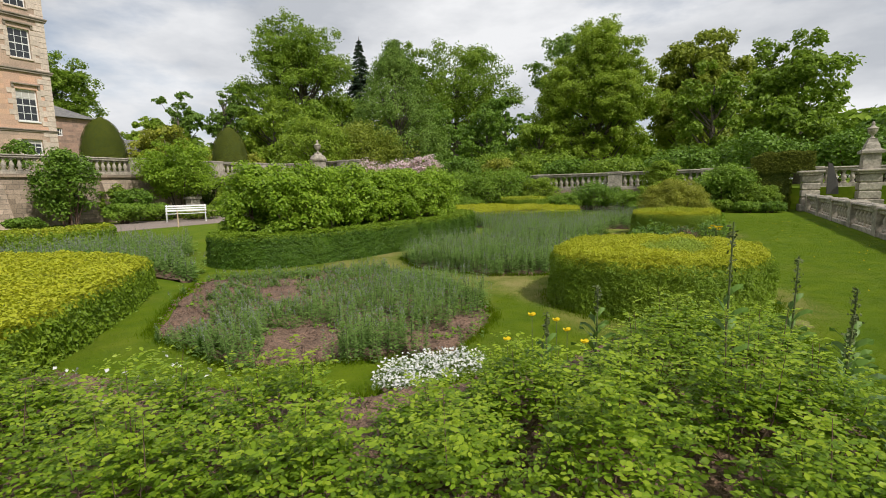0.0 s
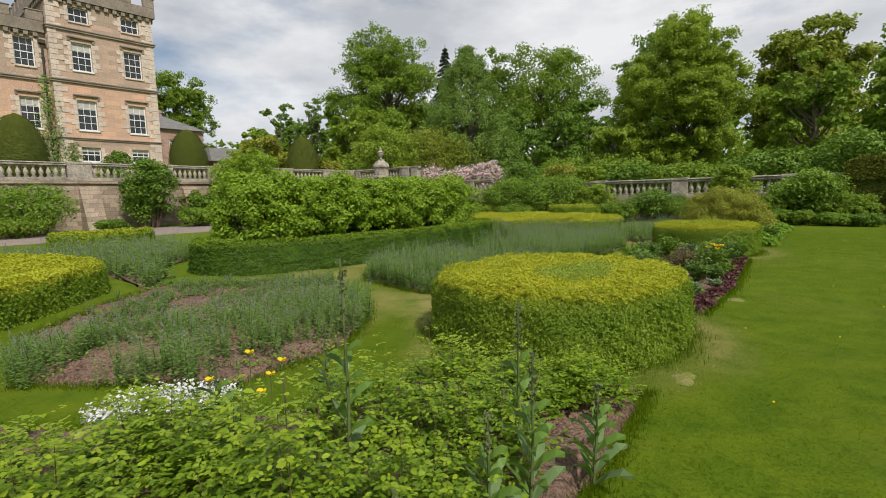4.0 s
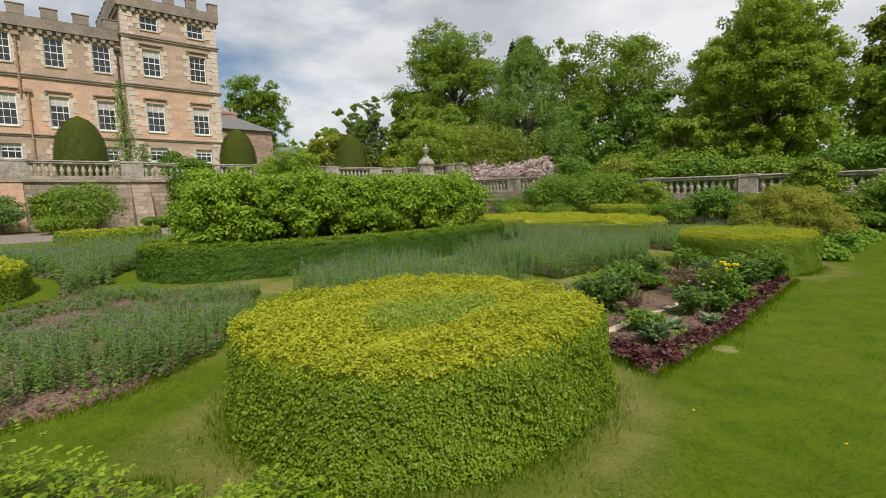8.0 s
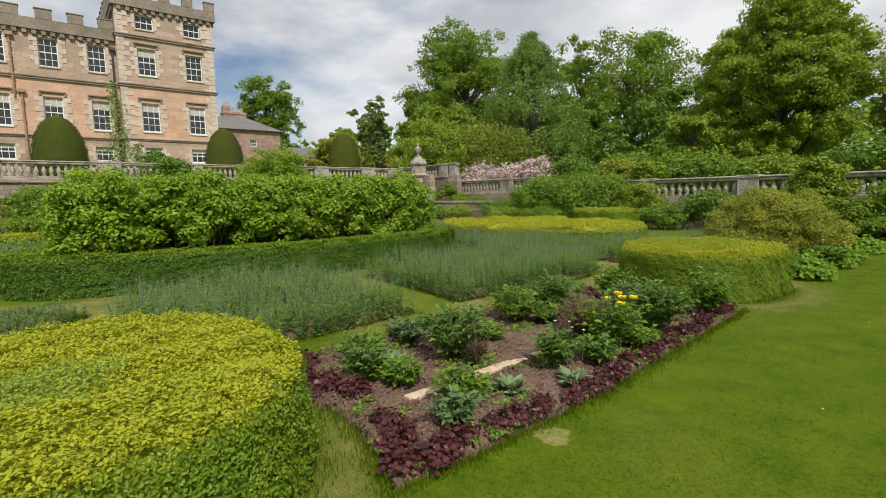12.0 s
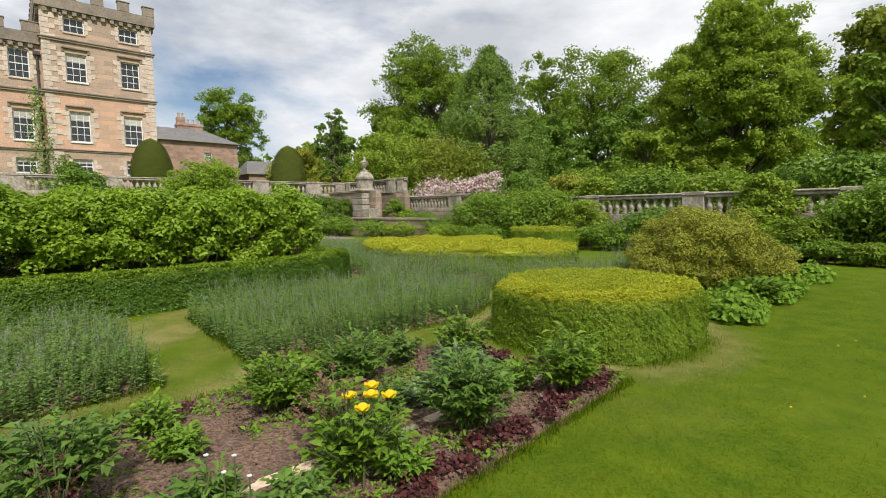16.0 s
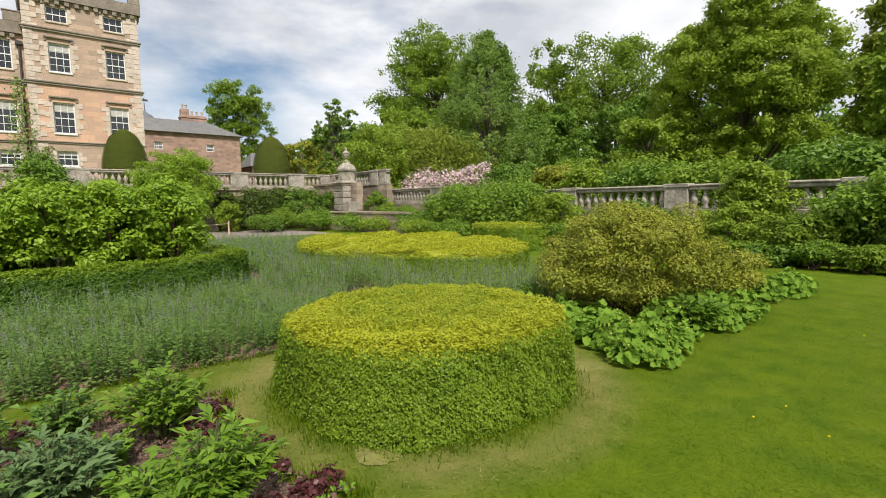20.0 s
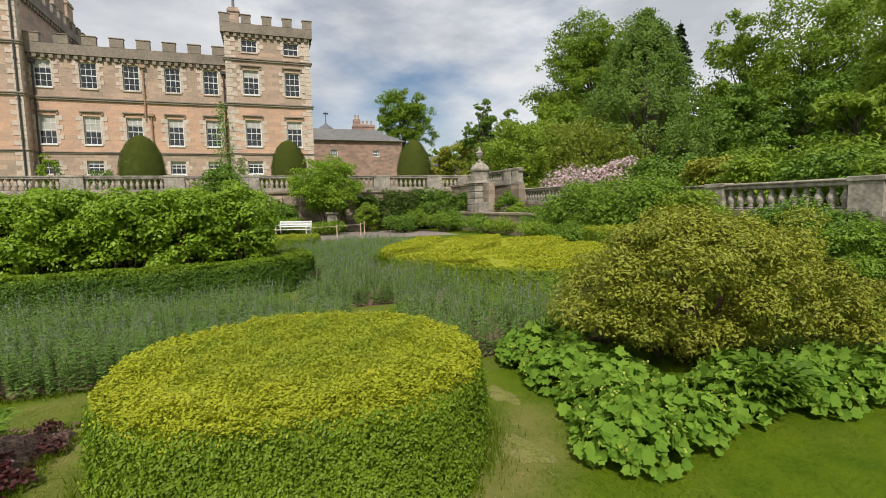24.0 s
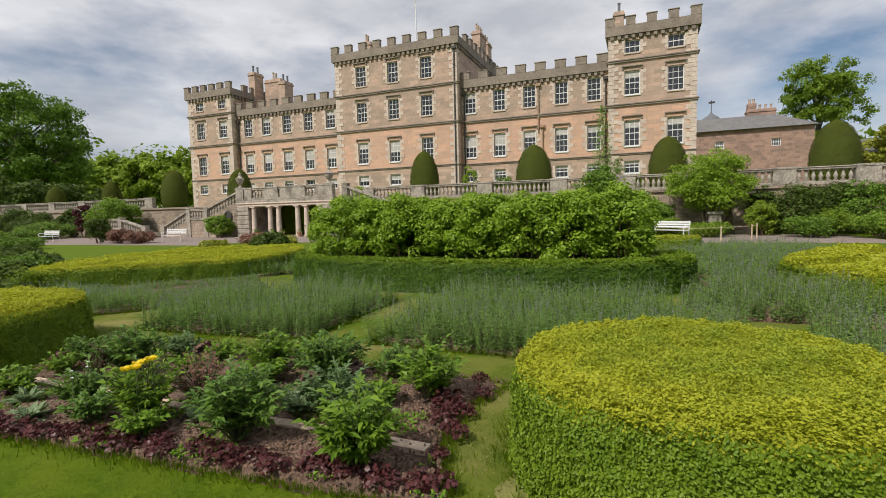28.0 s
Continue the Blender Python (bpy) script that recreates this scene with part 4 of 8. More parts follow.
thing("terrace_wall_west", "coursed stone retaining wall of the terrace beyond the steps", "wall", kind="structure", mesh=Form().box(TERRACE_X - 0.4, -90, -0.3, TERRACE_X + 0.1, -16.6, TERRACE_Z - 0.12).box(TERRACE_X - 0.45, -90, TERRACE_Z - 0.12, TERRACE_X + 0.22, -16.6, TERRACE_Z + 0.06, 0.03).mesh("terrace_wall_west", TERRACE_STONE))
balustrade("terrace_balustrade", TB, (TERRACE_X - 0.08, -70), (TERRACE_X - 0.08, -29.5), TERRACE_Z + 0.06, [(k * 5.0 + 0.5, 1.0) for k in range(9)], step=0.34)
thing("bank_wall", "ivy-grown stone wall with balustrade at the garden end", "wall", kind="structure", mesh=Form().box(-15.2, BANK_Y - 0.1, -0.3, 2.6, BANK_Y + 0.32, BANK_Z + 0.1).box(-26, BANK_Y + 1.6, -0.3, -15.2, BANK_Y + 2.1, 1.5).mesh("bank_wall", TERRACE_STONE))
balustrade("garden_end_balustrade", "mossy stone balustrade half hidden by shrubs", (-15.0, BANK_Y + 0.1), (2.4, BANK_Y + 0.1), BANK_Z + 0.1, [(0.4, 0.6), (6.2, 0.6), (10.2, 0.7), (14.6, 0.6), (16.9, 0.6)], 0.92, 0.29)
balustrade("upper_steps_balustrade", "stone balustrade beside pink rhododendrons", (-24.3, BANK_Y + 1.9), (-17.2, BANK_Y + 1.9), 1.5, [(0.3, 0.8), (5.2, 1.0)], 0.95, 0.3)
balustrade("lawn_balustrade", "low grey stone balustrade along the lawn edge", (3.55, 7.0), (3.55, 25.9), -0.05, [(k * 2.6 + 0.5, 0.35) for k in range(8)], 0.78, 0.33)

thing("terrace_wall_ashlar", "smooth orange ashlar facing on the terrace wall", "wall", kind="structure", mesh=Form().box(TERRACE_X + 0.1, -5.55, -0.2, TERRACE_X + 0.16, 4.6, TERRACE_Z - 0.14, 0.01).mesh("terrace_wall_ashlar", ORANGE_STONE))
for k, y in enumerate((2.6, 9.7, 15.0, 19.8)):
    f = Form().add([(0, -0.45, 0), (1.25, -0.45, 0), (1.25, 0.45, 0), (0, 0.45, 0), (0, -0.45, 2.35), (0.25, -0.45, 2.2), (0.25, 0.45, 2.2), (0, 0.45, 2.35), (0.95, -0.45, 0.75), (0.95, 0.45, 0.75)], [(3, 2, 1, 0), (1, 2, 9, 8), (8, 9, 6, 5), (5, 6, 7, 4), (0, 1, 8, 5, 4), (3, 7, 6, 9, 2), (0, 4, 7, 3)])
    thing("wall_buttress", "sloping stone buttress against the terrace wall", "buttress", (TERRACE_X + 0.1, y, 0), "terrace buttresses", mesh=f.mesh("wall_buttress", TERRACE_STONE))

# ---- clipped hedges ----


def superellipse(cx, cy, a, b, power, n=72, wobble=0.0, seed=1):
    r = random.Random(seed)
    ph = [(r.uniform(0, 6.28), r.choice([2, 3, 5, 7])) for _ in range(3)]
    out = []
    for k in range(n):
        t = 2 * math.pi * k / n
        c, s = math.cos(t), math.sin(t)
        q = (abs(c) ** power + abs(s) ** power) ** (-1 / power)
        q *= 1 + wobble * sum(math.sin(m * t + p) for p, m in ph) / 3
        out.append((cx + a * q * c, cy + b * q * s))
    return np.array(out)


def lumps(X, Y, Z, scale, seed):
    """A smooth uneven field of about unit height: humps about as far apart as the scale."""
    r = np.random.default_rng(seed)
    out = np.zeros(len(X))
    for _ in range(9):
        d = sphere_dirs(1, r)[0] * 6.283 / scale * r.uniform(0.6, 1.3)
        out += np.sin(X * d[0] + Y * d[1] + Z * d[2] + r.uniform(0, 6.283))
    return out / 3.0


def hedge(name, label, outline, height, leaf, side_mat, top_mat, seed, density=1500, round_off=0.10, dips=(), tuft=None, tuft_mat=None, top_density=None, hole=None, flare=0.04, ridge=0.0, rim=0.16):
    """A clipped hedge: twiggy core, side leaves, new growth on top, each its own part."""
    rng = np.random.default_rng(seed)
    ob = thing(name, label, "hedge", (float(outline[:, 0].mean()), float(outline[:, 1].mean()), 0))
    c = outline.mean(0)
    loc = outline - c
    nxt = np.roll(loc, -1, 0)
    seg = nxt - loc
    ln = np.linalg.norm(seg, axis=1)
    nrm = np.stack([seg[:, 1], -seg[:, 0]], 1) / ln[:, None]
    per = ln.sum()
    # core
    f = Form()
    n = len(loc)
    inn = loc * (1 - 0.05 / np.linalg.norm(loc, axis=1, keepdims=True))
    inn2 = loc * (1 - (round_off + 0.06) / np.linalg.norm(loc, axis=1, keepdims=True))
    v = [(p[0], p[1], -0.02) for p in inn] + [(p[0], p[1], height - round_off - 0.03) for p in inn]
    f.add(v, [(k, (k + 1) % n, n + (k + 1) % n, n + k) for k in range(n)])
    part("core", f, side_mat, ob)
    v = v[n:] + [(p[0], p[1], height - 0.045) for p in inn2]
    part("inner_growth", Form().add(v, [(k, (k + 1) % n, n + (k + 1) % n, n + k) for k in range(n)] + [tuple(range(n, 2 * n))]), top_mat, ob)
    # sides
    m = int(per * height * density)
    i = rng.choice(n, m, p=ln / per)
    t = rng.uniform(0, 1, (m, 1))
    xy = loc[i] + seg[i] * t
    z = rng.uniform(0.0, height - round_off * 0.4, m)
    u = (np.cumsum(ln) - ln)[i] + ln[i] * t[:, 0]
    bulge = 0.02 * np.sin(u * 4.3 + seed) + 0.015 * np.sin(u * 9.1 + z * 7) + flare * (1 - z / height) + rng.normal(0, 0.012, m)
    fine = max(0.08, leaf * 3.5)
    bulge = bulge + 0.011 * lumps(xy[:, 0], xy[:, 1], z, fine, seed) + 0.014 * lumps(xy[:, 0], xy[:, 1], z, 0.42, seed + 1)
    over = np.clip(z - (height - round_off), 0, None)
    bulge = bulge - over ** 2 / round_off * 0.75
    nn = nrm[i] * np.sign((nrm[i] * xy).sum(1, keepdims=True) + 1e-9)
    P = np.column_stack([xy + nn * bulge[:, None], z])
    D = np.column_stack([nn, np.full(m, 0.35)])
    keep = np.ones(m, bool)
    for dx, dy, dz, dr in dips:
        dd = np.linalg.norm(P - (dx - c[0], dy - c[1], dz), axis=1)
        keep &= dd > dr * rng.uniform(0.6, 1.1, m)
    young = rng.uniform(0, 1, m) < np.clip((z - (height - rim)) / rim, 0, 1) ** 1.3 * 0.9
    old = keep & ~young
    young &= keep
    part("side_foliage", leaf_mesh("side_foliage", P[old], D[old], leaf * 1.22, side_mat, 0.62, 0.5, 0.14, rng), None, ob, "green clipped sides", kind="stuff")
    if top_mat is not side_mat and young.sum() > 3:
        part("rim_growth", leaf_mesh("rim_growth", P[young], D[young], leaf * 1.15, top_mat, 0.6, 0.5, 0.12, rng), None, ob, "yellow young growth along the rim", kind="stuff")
    # top
    lo, hi = loc.min(0), loc.max(0)
    area = (hi - lo).prod()
    m = int(area * (top_density or density))
    xy = rng.uniform(lo, hi, (m, 2))
    ok = inside(loc, xy[:, 0], xy[:, 1])
    if hole is not None:
        ok &= ~inside(hole - c, xy[:, 0], xy[:, 1])
    xy = xy[ok]
    m = len(xy)
    edge = np.min(np.linalg.norm(xy[:, None, :] - loc[None, ::2, :], axis=2), axis=1)
    drop = np.clip(round_off - edge, 0, None)
    zz = height - 0.02 - drop * 0.55 + 0.018 * np.sin(xy[:, 0] * 5.1 + seed) * np.cos(xy[:, 1] * 4.3) + rng.normal(0, 0.012, m)
    zz += 0.014 * lumps(xy[:, 0], xy[:, 1], 0 * zz, fine, seed + 2) + 0.016 * lumps(xy[:, 0], xy[:, 1], 0 * zz, 0.4, seed + 3)
    if ridge:
        w = (xy[:, 0] * 0.22 + xy[:, 1] * 0.5 + 0.25 * np.sin(xy[:, 0] * 0.9 + seed) + 0.1 * np.sin(xy[:, 0] * 2.3)) % 1.0
        zz += np.where(edge > 0.2, (0.16 * np.clip(w * 1.08, 0, 1) ** 0.9 * np.clip((1 - w) / 0.07, 0, 1) - 0.07) * ridge, 0)
    P = np.column_stack([xy, zz])
    D = np.tile([0.0, 0, 1.0], (m, 1))
    keep = np.ones(m, bool)
    for dx, dy, dz, dr in dips:
        keep &= np.linalg.norm(P - (dx - c[0], dy - c[1], dz), axis=1) > dr * rng.uniform(0.6, 1.1, m)
    if tuft is not None:
        tx, ty, ta, tb = tuft
        dd = ((xy[:, 0] + c[0] - tx) / ta) ** 2 + ((xy[:, 1] + c[1] - ty) / tb) ** 2
        isin = dd < rng.uniform(0.45, 1.5, m) + 0.25 * np.sin(xy[:, 0] * 9 + xy[:, 1] * 13)
        part("regrowth_patch", leaf_mesh("regrowth_patch", P[keep & isin] + (0, 0, 0.02), D[keep & isin], leaf * 1.1, tuft_mat or GREY_TOP, 0.6, 0.6, 0.12, rng), None, ob, "grey green patch of regrowth", kind="stuff")
        keep &= ~isin
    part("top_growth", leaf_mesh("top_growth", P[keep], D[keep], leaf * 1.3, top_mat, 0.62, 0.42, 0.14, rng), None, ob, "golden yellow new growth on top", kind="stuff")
    return ob


GOLD = "clipped golden drum hedge with yellow top on the lawn"
H1 = superellipse(-0.658, 6.627, 1.21, 1.34, 2.4, 64, 0.015, 3)
H2 = superellipse(-0.957, 14.725, 1.07, 1.17, 2.4, 64, 0.015, 4)
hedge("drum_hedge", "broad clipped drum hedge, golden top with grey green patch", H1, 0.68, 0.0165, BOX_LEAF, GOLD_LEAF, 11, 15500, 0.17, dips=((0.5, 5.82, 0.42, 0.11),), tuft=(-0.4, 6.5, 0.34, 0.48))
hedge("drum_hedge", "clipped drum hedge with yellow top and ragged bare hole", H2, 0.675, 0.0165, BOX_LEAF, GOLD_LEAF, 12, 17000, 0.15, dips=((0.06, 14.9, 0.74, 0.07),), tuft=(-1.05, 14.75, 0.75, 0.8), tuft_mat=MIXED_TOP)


def rounded(points, times=3):
    """A closed outline with its corners cut round."""
    p = np.array(points, float)
    for _ in range(times):
        q = np.roll(p, -1, 0)
        p = np.stack([p * 0.78 + q * 0.22, p * 0.22 + q * 0.78], 1).reshape(-1, 2)
    return p


PAD_R = rounded([(-8.6, 16.75), (-4.55, 18.9), (-5.0, 20.6), (-6.1, 22.1), (-11.4, 23.1), (-13.3, 19.5), (-11.5, 17.9)])
PAD_L = rounded([(-9.4, 4.25), (-8.2, 4.4), (-7.55, 4.2), (-6.6, 3.45), (-5.2, 2.05), (-4.4, 1.15), (-4.7, 0.3), (-6.1, -0.9), (-11.4, -1.75), (-13.3, 1.85), (-11.5, 3.45)])
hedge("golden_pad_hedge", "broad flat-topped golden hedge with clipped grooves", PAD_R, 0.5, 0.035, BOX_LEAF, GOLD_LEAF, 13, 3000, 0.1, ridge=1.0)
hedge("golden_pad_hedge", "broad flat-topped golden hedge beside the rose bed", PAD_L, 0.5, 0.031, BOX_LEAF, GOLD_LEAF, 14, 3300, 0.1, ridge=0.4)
hedge("drum_hedge", GOLD, superellipse(-15.9, 6.43, 0.85, 1.36, 2.4, 50, 0.02, 7), 0.62, 0.05, BOX_LEAF, MIXED_TOP, 15, 1000)
hedge("drum_hedge", GOLD, superellipse(-15.9, 14.95, 0.85, 1.36, 2.4, 50, 0.02, 8), 0.62, 0.05, BOX_LEAF, MIXED_TOP, 16, 1000)
hedge("small_block_hedge", "low clipped hedge block by the end border", superellipse(-8.65, 23.95, 1.08, 0.85, 5, 40, 0.01, 9), 0.86, 0.05, BOX_LEAF, MIXED_TOP, 17, 800)
OVAL = superellipse(-8.31, 10.69, 1.96, 4.70, 2.3, 110, 0.01, 10)
OVAL_IN = superellipse(-8.31, 10.69, 1.4, 4.1, 2.3, 110, 0.01, 10)
# Leaf colours carry the light here: shaded tone on the sides, lit tone on top.
hedge("oval_hedge", "dark clipped box hedge round the central oval bed", OVAL, 0.65, 0.029, BOX_SHADED, BOX_LEAF, 18, 5600, 0.07, hole=OVAL_IN)


def shrub(name, label, category, at, radii, clumps, clump_r, per, leaf, mats, seed, low=-0.35, stems=7, aspect=0.55, wander=0.55, lift=None, group="", bark=None, hollow=0.5, fold=0.12):
    """A bush: several stems from the ground and leaves in clumps; mats is [(material, share, part name)]."""
    rng = np.random.default_rng(seed)
    rx, ry, rz = radii
    ob = thing(name, label, category, at, group)
    cz = rz * 0.95 if lift is None else lift
    P, D, C = clumped((0, 0, cz), (rx - clump_r * 0.7, ry - clump_r * 0.7, max(rz - clump_r * 0.5, 0.05)), clumps, clump_r, per, rng, low, hollow)
    P[:, 2] = np.maximum(P[:, 2], 0.03)
    f = Form()
    for k in range(min(stems, len(C))):
        c = C[rng.integers(len(C))]
        b = (c[0] * 0.25 + rng.normal(0, 0.05), c[1] * 0.25 + rng.normal(0, 0.05), 0)
        m = (c[0] * 0.6, c[1] * 0.6, c[2] * 0.55)
        r0 = 0.012 + 0.018 * max(rx, rz)
        f.tube([b, m, tuple(c)], [r0, r0 * 0.7, r0 * 0.3], 5)
    part("stem_mass", f, bark or TWIG, ob, kind="stuff")
    pick = rng.uniform(0, 1, len(P))
    s = 0.0
    for material, share, pname in mats:
        sel = (pick >= s) & (pick < s + share)
        s += share
        if sel.sum() > 3:
            part(pname, leaf_mesh(pname, P[sel], D[sel], leaf, material, aspect, wander, fold, rng), None, ob, kind="stuff")
    return ob


def tree(name, label, x, y, z, height, wide, base, leaf_mat, seed, leaves=9000, leaf=0.42, clumps=46, trunk=0.45, lean=0.0, airy=0.5, clump_k=0.17, deep=None):
    """Tapered trunk, limbs that reach the clumps of an uneven crown, and the leaves on them."""
    rng = np.random.default_rng(seed)
    ob = thing(name, label, "tree", (x, y, z))
    cz, rz = height * (base + 1) / 2, height * (1 - base) / 2
    r = wide / 2
    cr = wide * clump_k
    d = sphere_dirs(clumps * 2, rng)
    d = d[d[:, 2] > -0.75][:clumps]
    k = rng.uniform(airy, 1.0, (len(d), 1)) ** 0.6
    bump = np.array([1.0 + 0.34 * noise.noise(Vector(q * 1.6) + Vector((seed * 1.7, 0, 0))) for q in d])[:, None]
    k = k * bump
    C = np.array([0, 0, cz]) + d * k * np.array([r - cr * 0.45, r - cr * 0.45, rz - cr * 0.35]) + rng.normal(0, wide * 0.02, (len(d), 3))
    size = cr * 0.8 * rng.uniform(0.55, 1.35, len(d))
    w = size ** 2 / (size ** 2).sum()
    P, D = [], []
    for c, s, q in zip(C, size, w):
        n = max(12, int(leaves * q))
        e = sphere_dirs(11, rng)
        e[:, 2] = np.abs(e[:, 2]) * np.where(rng.uniform(0, 1, 11) < 0.75, 1, -1)
        sub = e * rng.uniform(0.55, 1.05, (11, 1)) * s * np.array([1, 1, 0.7])
        i = rng.integers(0, 11, n)
        g = sphere_dirs(n, rng)
        off = sub[i] + g * s * rng.uniform(0.1, 0.46, (n, 1)) * np.array([1, 1, 0.7])
        P.append(c + off)
        D.append(off / s * 0.6 + g * 0.35 + np.array([0, 0, 0.45]))
    P, D = np.concatenate(P), np.concatenate(D)
    f = Form()
    top = height * 0.8
    f.tube([(0, 0, -0.3), (0.02 * height * lean, 0, height * 0.15), (0.05 * height * lean, 0.01 * height, height * 0.4), (0.06 * height * lean, 0, top)], [trunk * 1.25, trunk, trunk * 0.7, trunk * 0.15], 9)
    part("trunk", f, BARK, ob, smooth=True)
    g = Form()
    for c in C[::2]:
        h0 = min(max(c[2] - height * 0.22, height * base * 0.7), top * 0.92)
        s0 = np.array([0.04 * height * lean, 0, h0])
        mid = s0 * 0.45 + c * 0.55 + np.array([0, 0, -0.02 * height])
        r0 = trunk * 0.34 * (1 - 0.5 * h0 / height)
        g.tube([s0, mid, c], [r0, r0 * 0.6, r0 * 0.15], 5)
    part("branchwork", g, BARK, ob)
    part("crown", leaf_mesh("crown", P, D, leaf, leaf_mat, 0.62, 0.65, 0.14, rng), None, ob, kind="stuff")
    return ob


def conifer(name, label, x, y, z, height, wide, seed, mat, tiers=40):
    rng = np.random.default_rng(seed)
    ob = thing(name, label, "tree", (x, y, z))
    part("trunk", Form().tube([(0, 0, -0.2), (0, 0, height)], [0.4, 0.05], 8), BARK, ob)
    P, D = [], []
    for k in range(tiers):
        h = height * (0.12 + 0.87 * k / tiers)
        r = wide / 2 * (1 - k / tiers) ** 0.85 + 0.2
        for j in range(9):
            a = rng.uniform(0, 6.28)
            n = int(26 + r * 20)
            t = rng.uniform(0.05, 1, n)
            rr = r * rng.uniform(0.8, 1.1)
            side = rng.normal(0, 0.16, n) * rr * (1 - t * 0.6)
            P.append(np.column_stack([np.cos(a) * rr * t - np.sin(a) * side, np.sin(a) * rr * t + np.cos(a) * side, h - 0.28 * rr * t + rng.normal(0, 0.1, n)]))
            D.append(np.tile([np.cos(a) * 0.4, np.sin(a) * 0.4, 0.8], (n, 1)))
    part("crown", leaf_mesh("crown", np.concatenate(P), np.concatenate(D), 0.5, mat, 0.4, 0.4, 0.1, rng), None, ob, kind="stuff")


# central oval planting: a row of broad-leaved bushes
rr = random.Random(5)
for k in range(8):
    yy = 7.4 + k * 0.94
    for xx in (-9.0, -7.95):
        shrub("broadleaf_shrub", "dense bright green broad-leaved shrub filling the oval bed", "shrub", (xx + rr.uniform(-0.2, 0.2), yy + rr.uniform(-0.15, 0.15), 0), (0.95, 0.92, 0.98 + rr.uniform(-0.03, 0.05)), 90, 0.23, 125, 0.076, [(BUSH_LEAF, 1.0, "foliage")], 100 + k * 2 + int(xx < -8.5), -0.6, 9, 0.6, 0.4, 1.12, "shrubs in the oval bed")

# yew domes on the terrace


def yew(x, y, z, h, r, seed):
    rng = np.random.default_rng(seed)
    ob = thing("yew_dome", "tall clipped dark green yew dome on the terrace", "topiary", (x, y, z), "clipped yews")
    prof = [(r * 0.8, 0), (r * 0.94, h * 0.15), (r, h * 0.34), (r * 0.97, h * 0.5), (r * 0.85, h * 0.68), (r * 0.62, h * 0.85), (r * 0.34, h * 0.95), (0.02, h)]
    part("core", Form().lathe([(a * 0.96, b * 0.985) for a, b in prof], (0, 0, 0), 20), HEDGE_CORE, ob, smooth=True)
    n = 20000
    t = rng.uniform(0, 1, n) ** 0.85
    z_ = t * h
    rad = np.interp(z_, [p[1] for p in prof], [p[0] for p in prof]) + rng.normal(0, 0.02, n)
    a = rng.uniform(0, 6.283, n)
    P = np.column_stack([rad * np.cos(a), rad * np.sin(a), z_])
    D = np.column_stack([np.cos(a), np.sin(a), 0.3 + t])
    part("foliage", leaf_mesh("foliage", P, D, 0.06, YEW_LEAF, 0.5, 0.2, 0.1, rng), None, ob, kind="stuff")


for k, (y, h, r) in enumerate([(-1.35, 3.85, 1.15), (7.32, 3.72, 1.3), (16.1, 3.62, 1.2), (25.01, 3.85, 1.28), (-28.8, 3.9, 1.25), (-20.3, 3.5, 1.1), (-38.2, 3.2, 0.95), (-47.7, 3.0, 1.05)]):
    yew(-32.75, y, TERRACE_Z - 0.02, h, r, 40 + k)

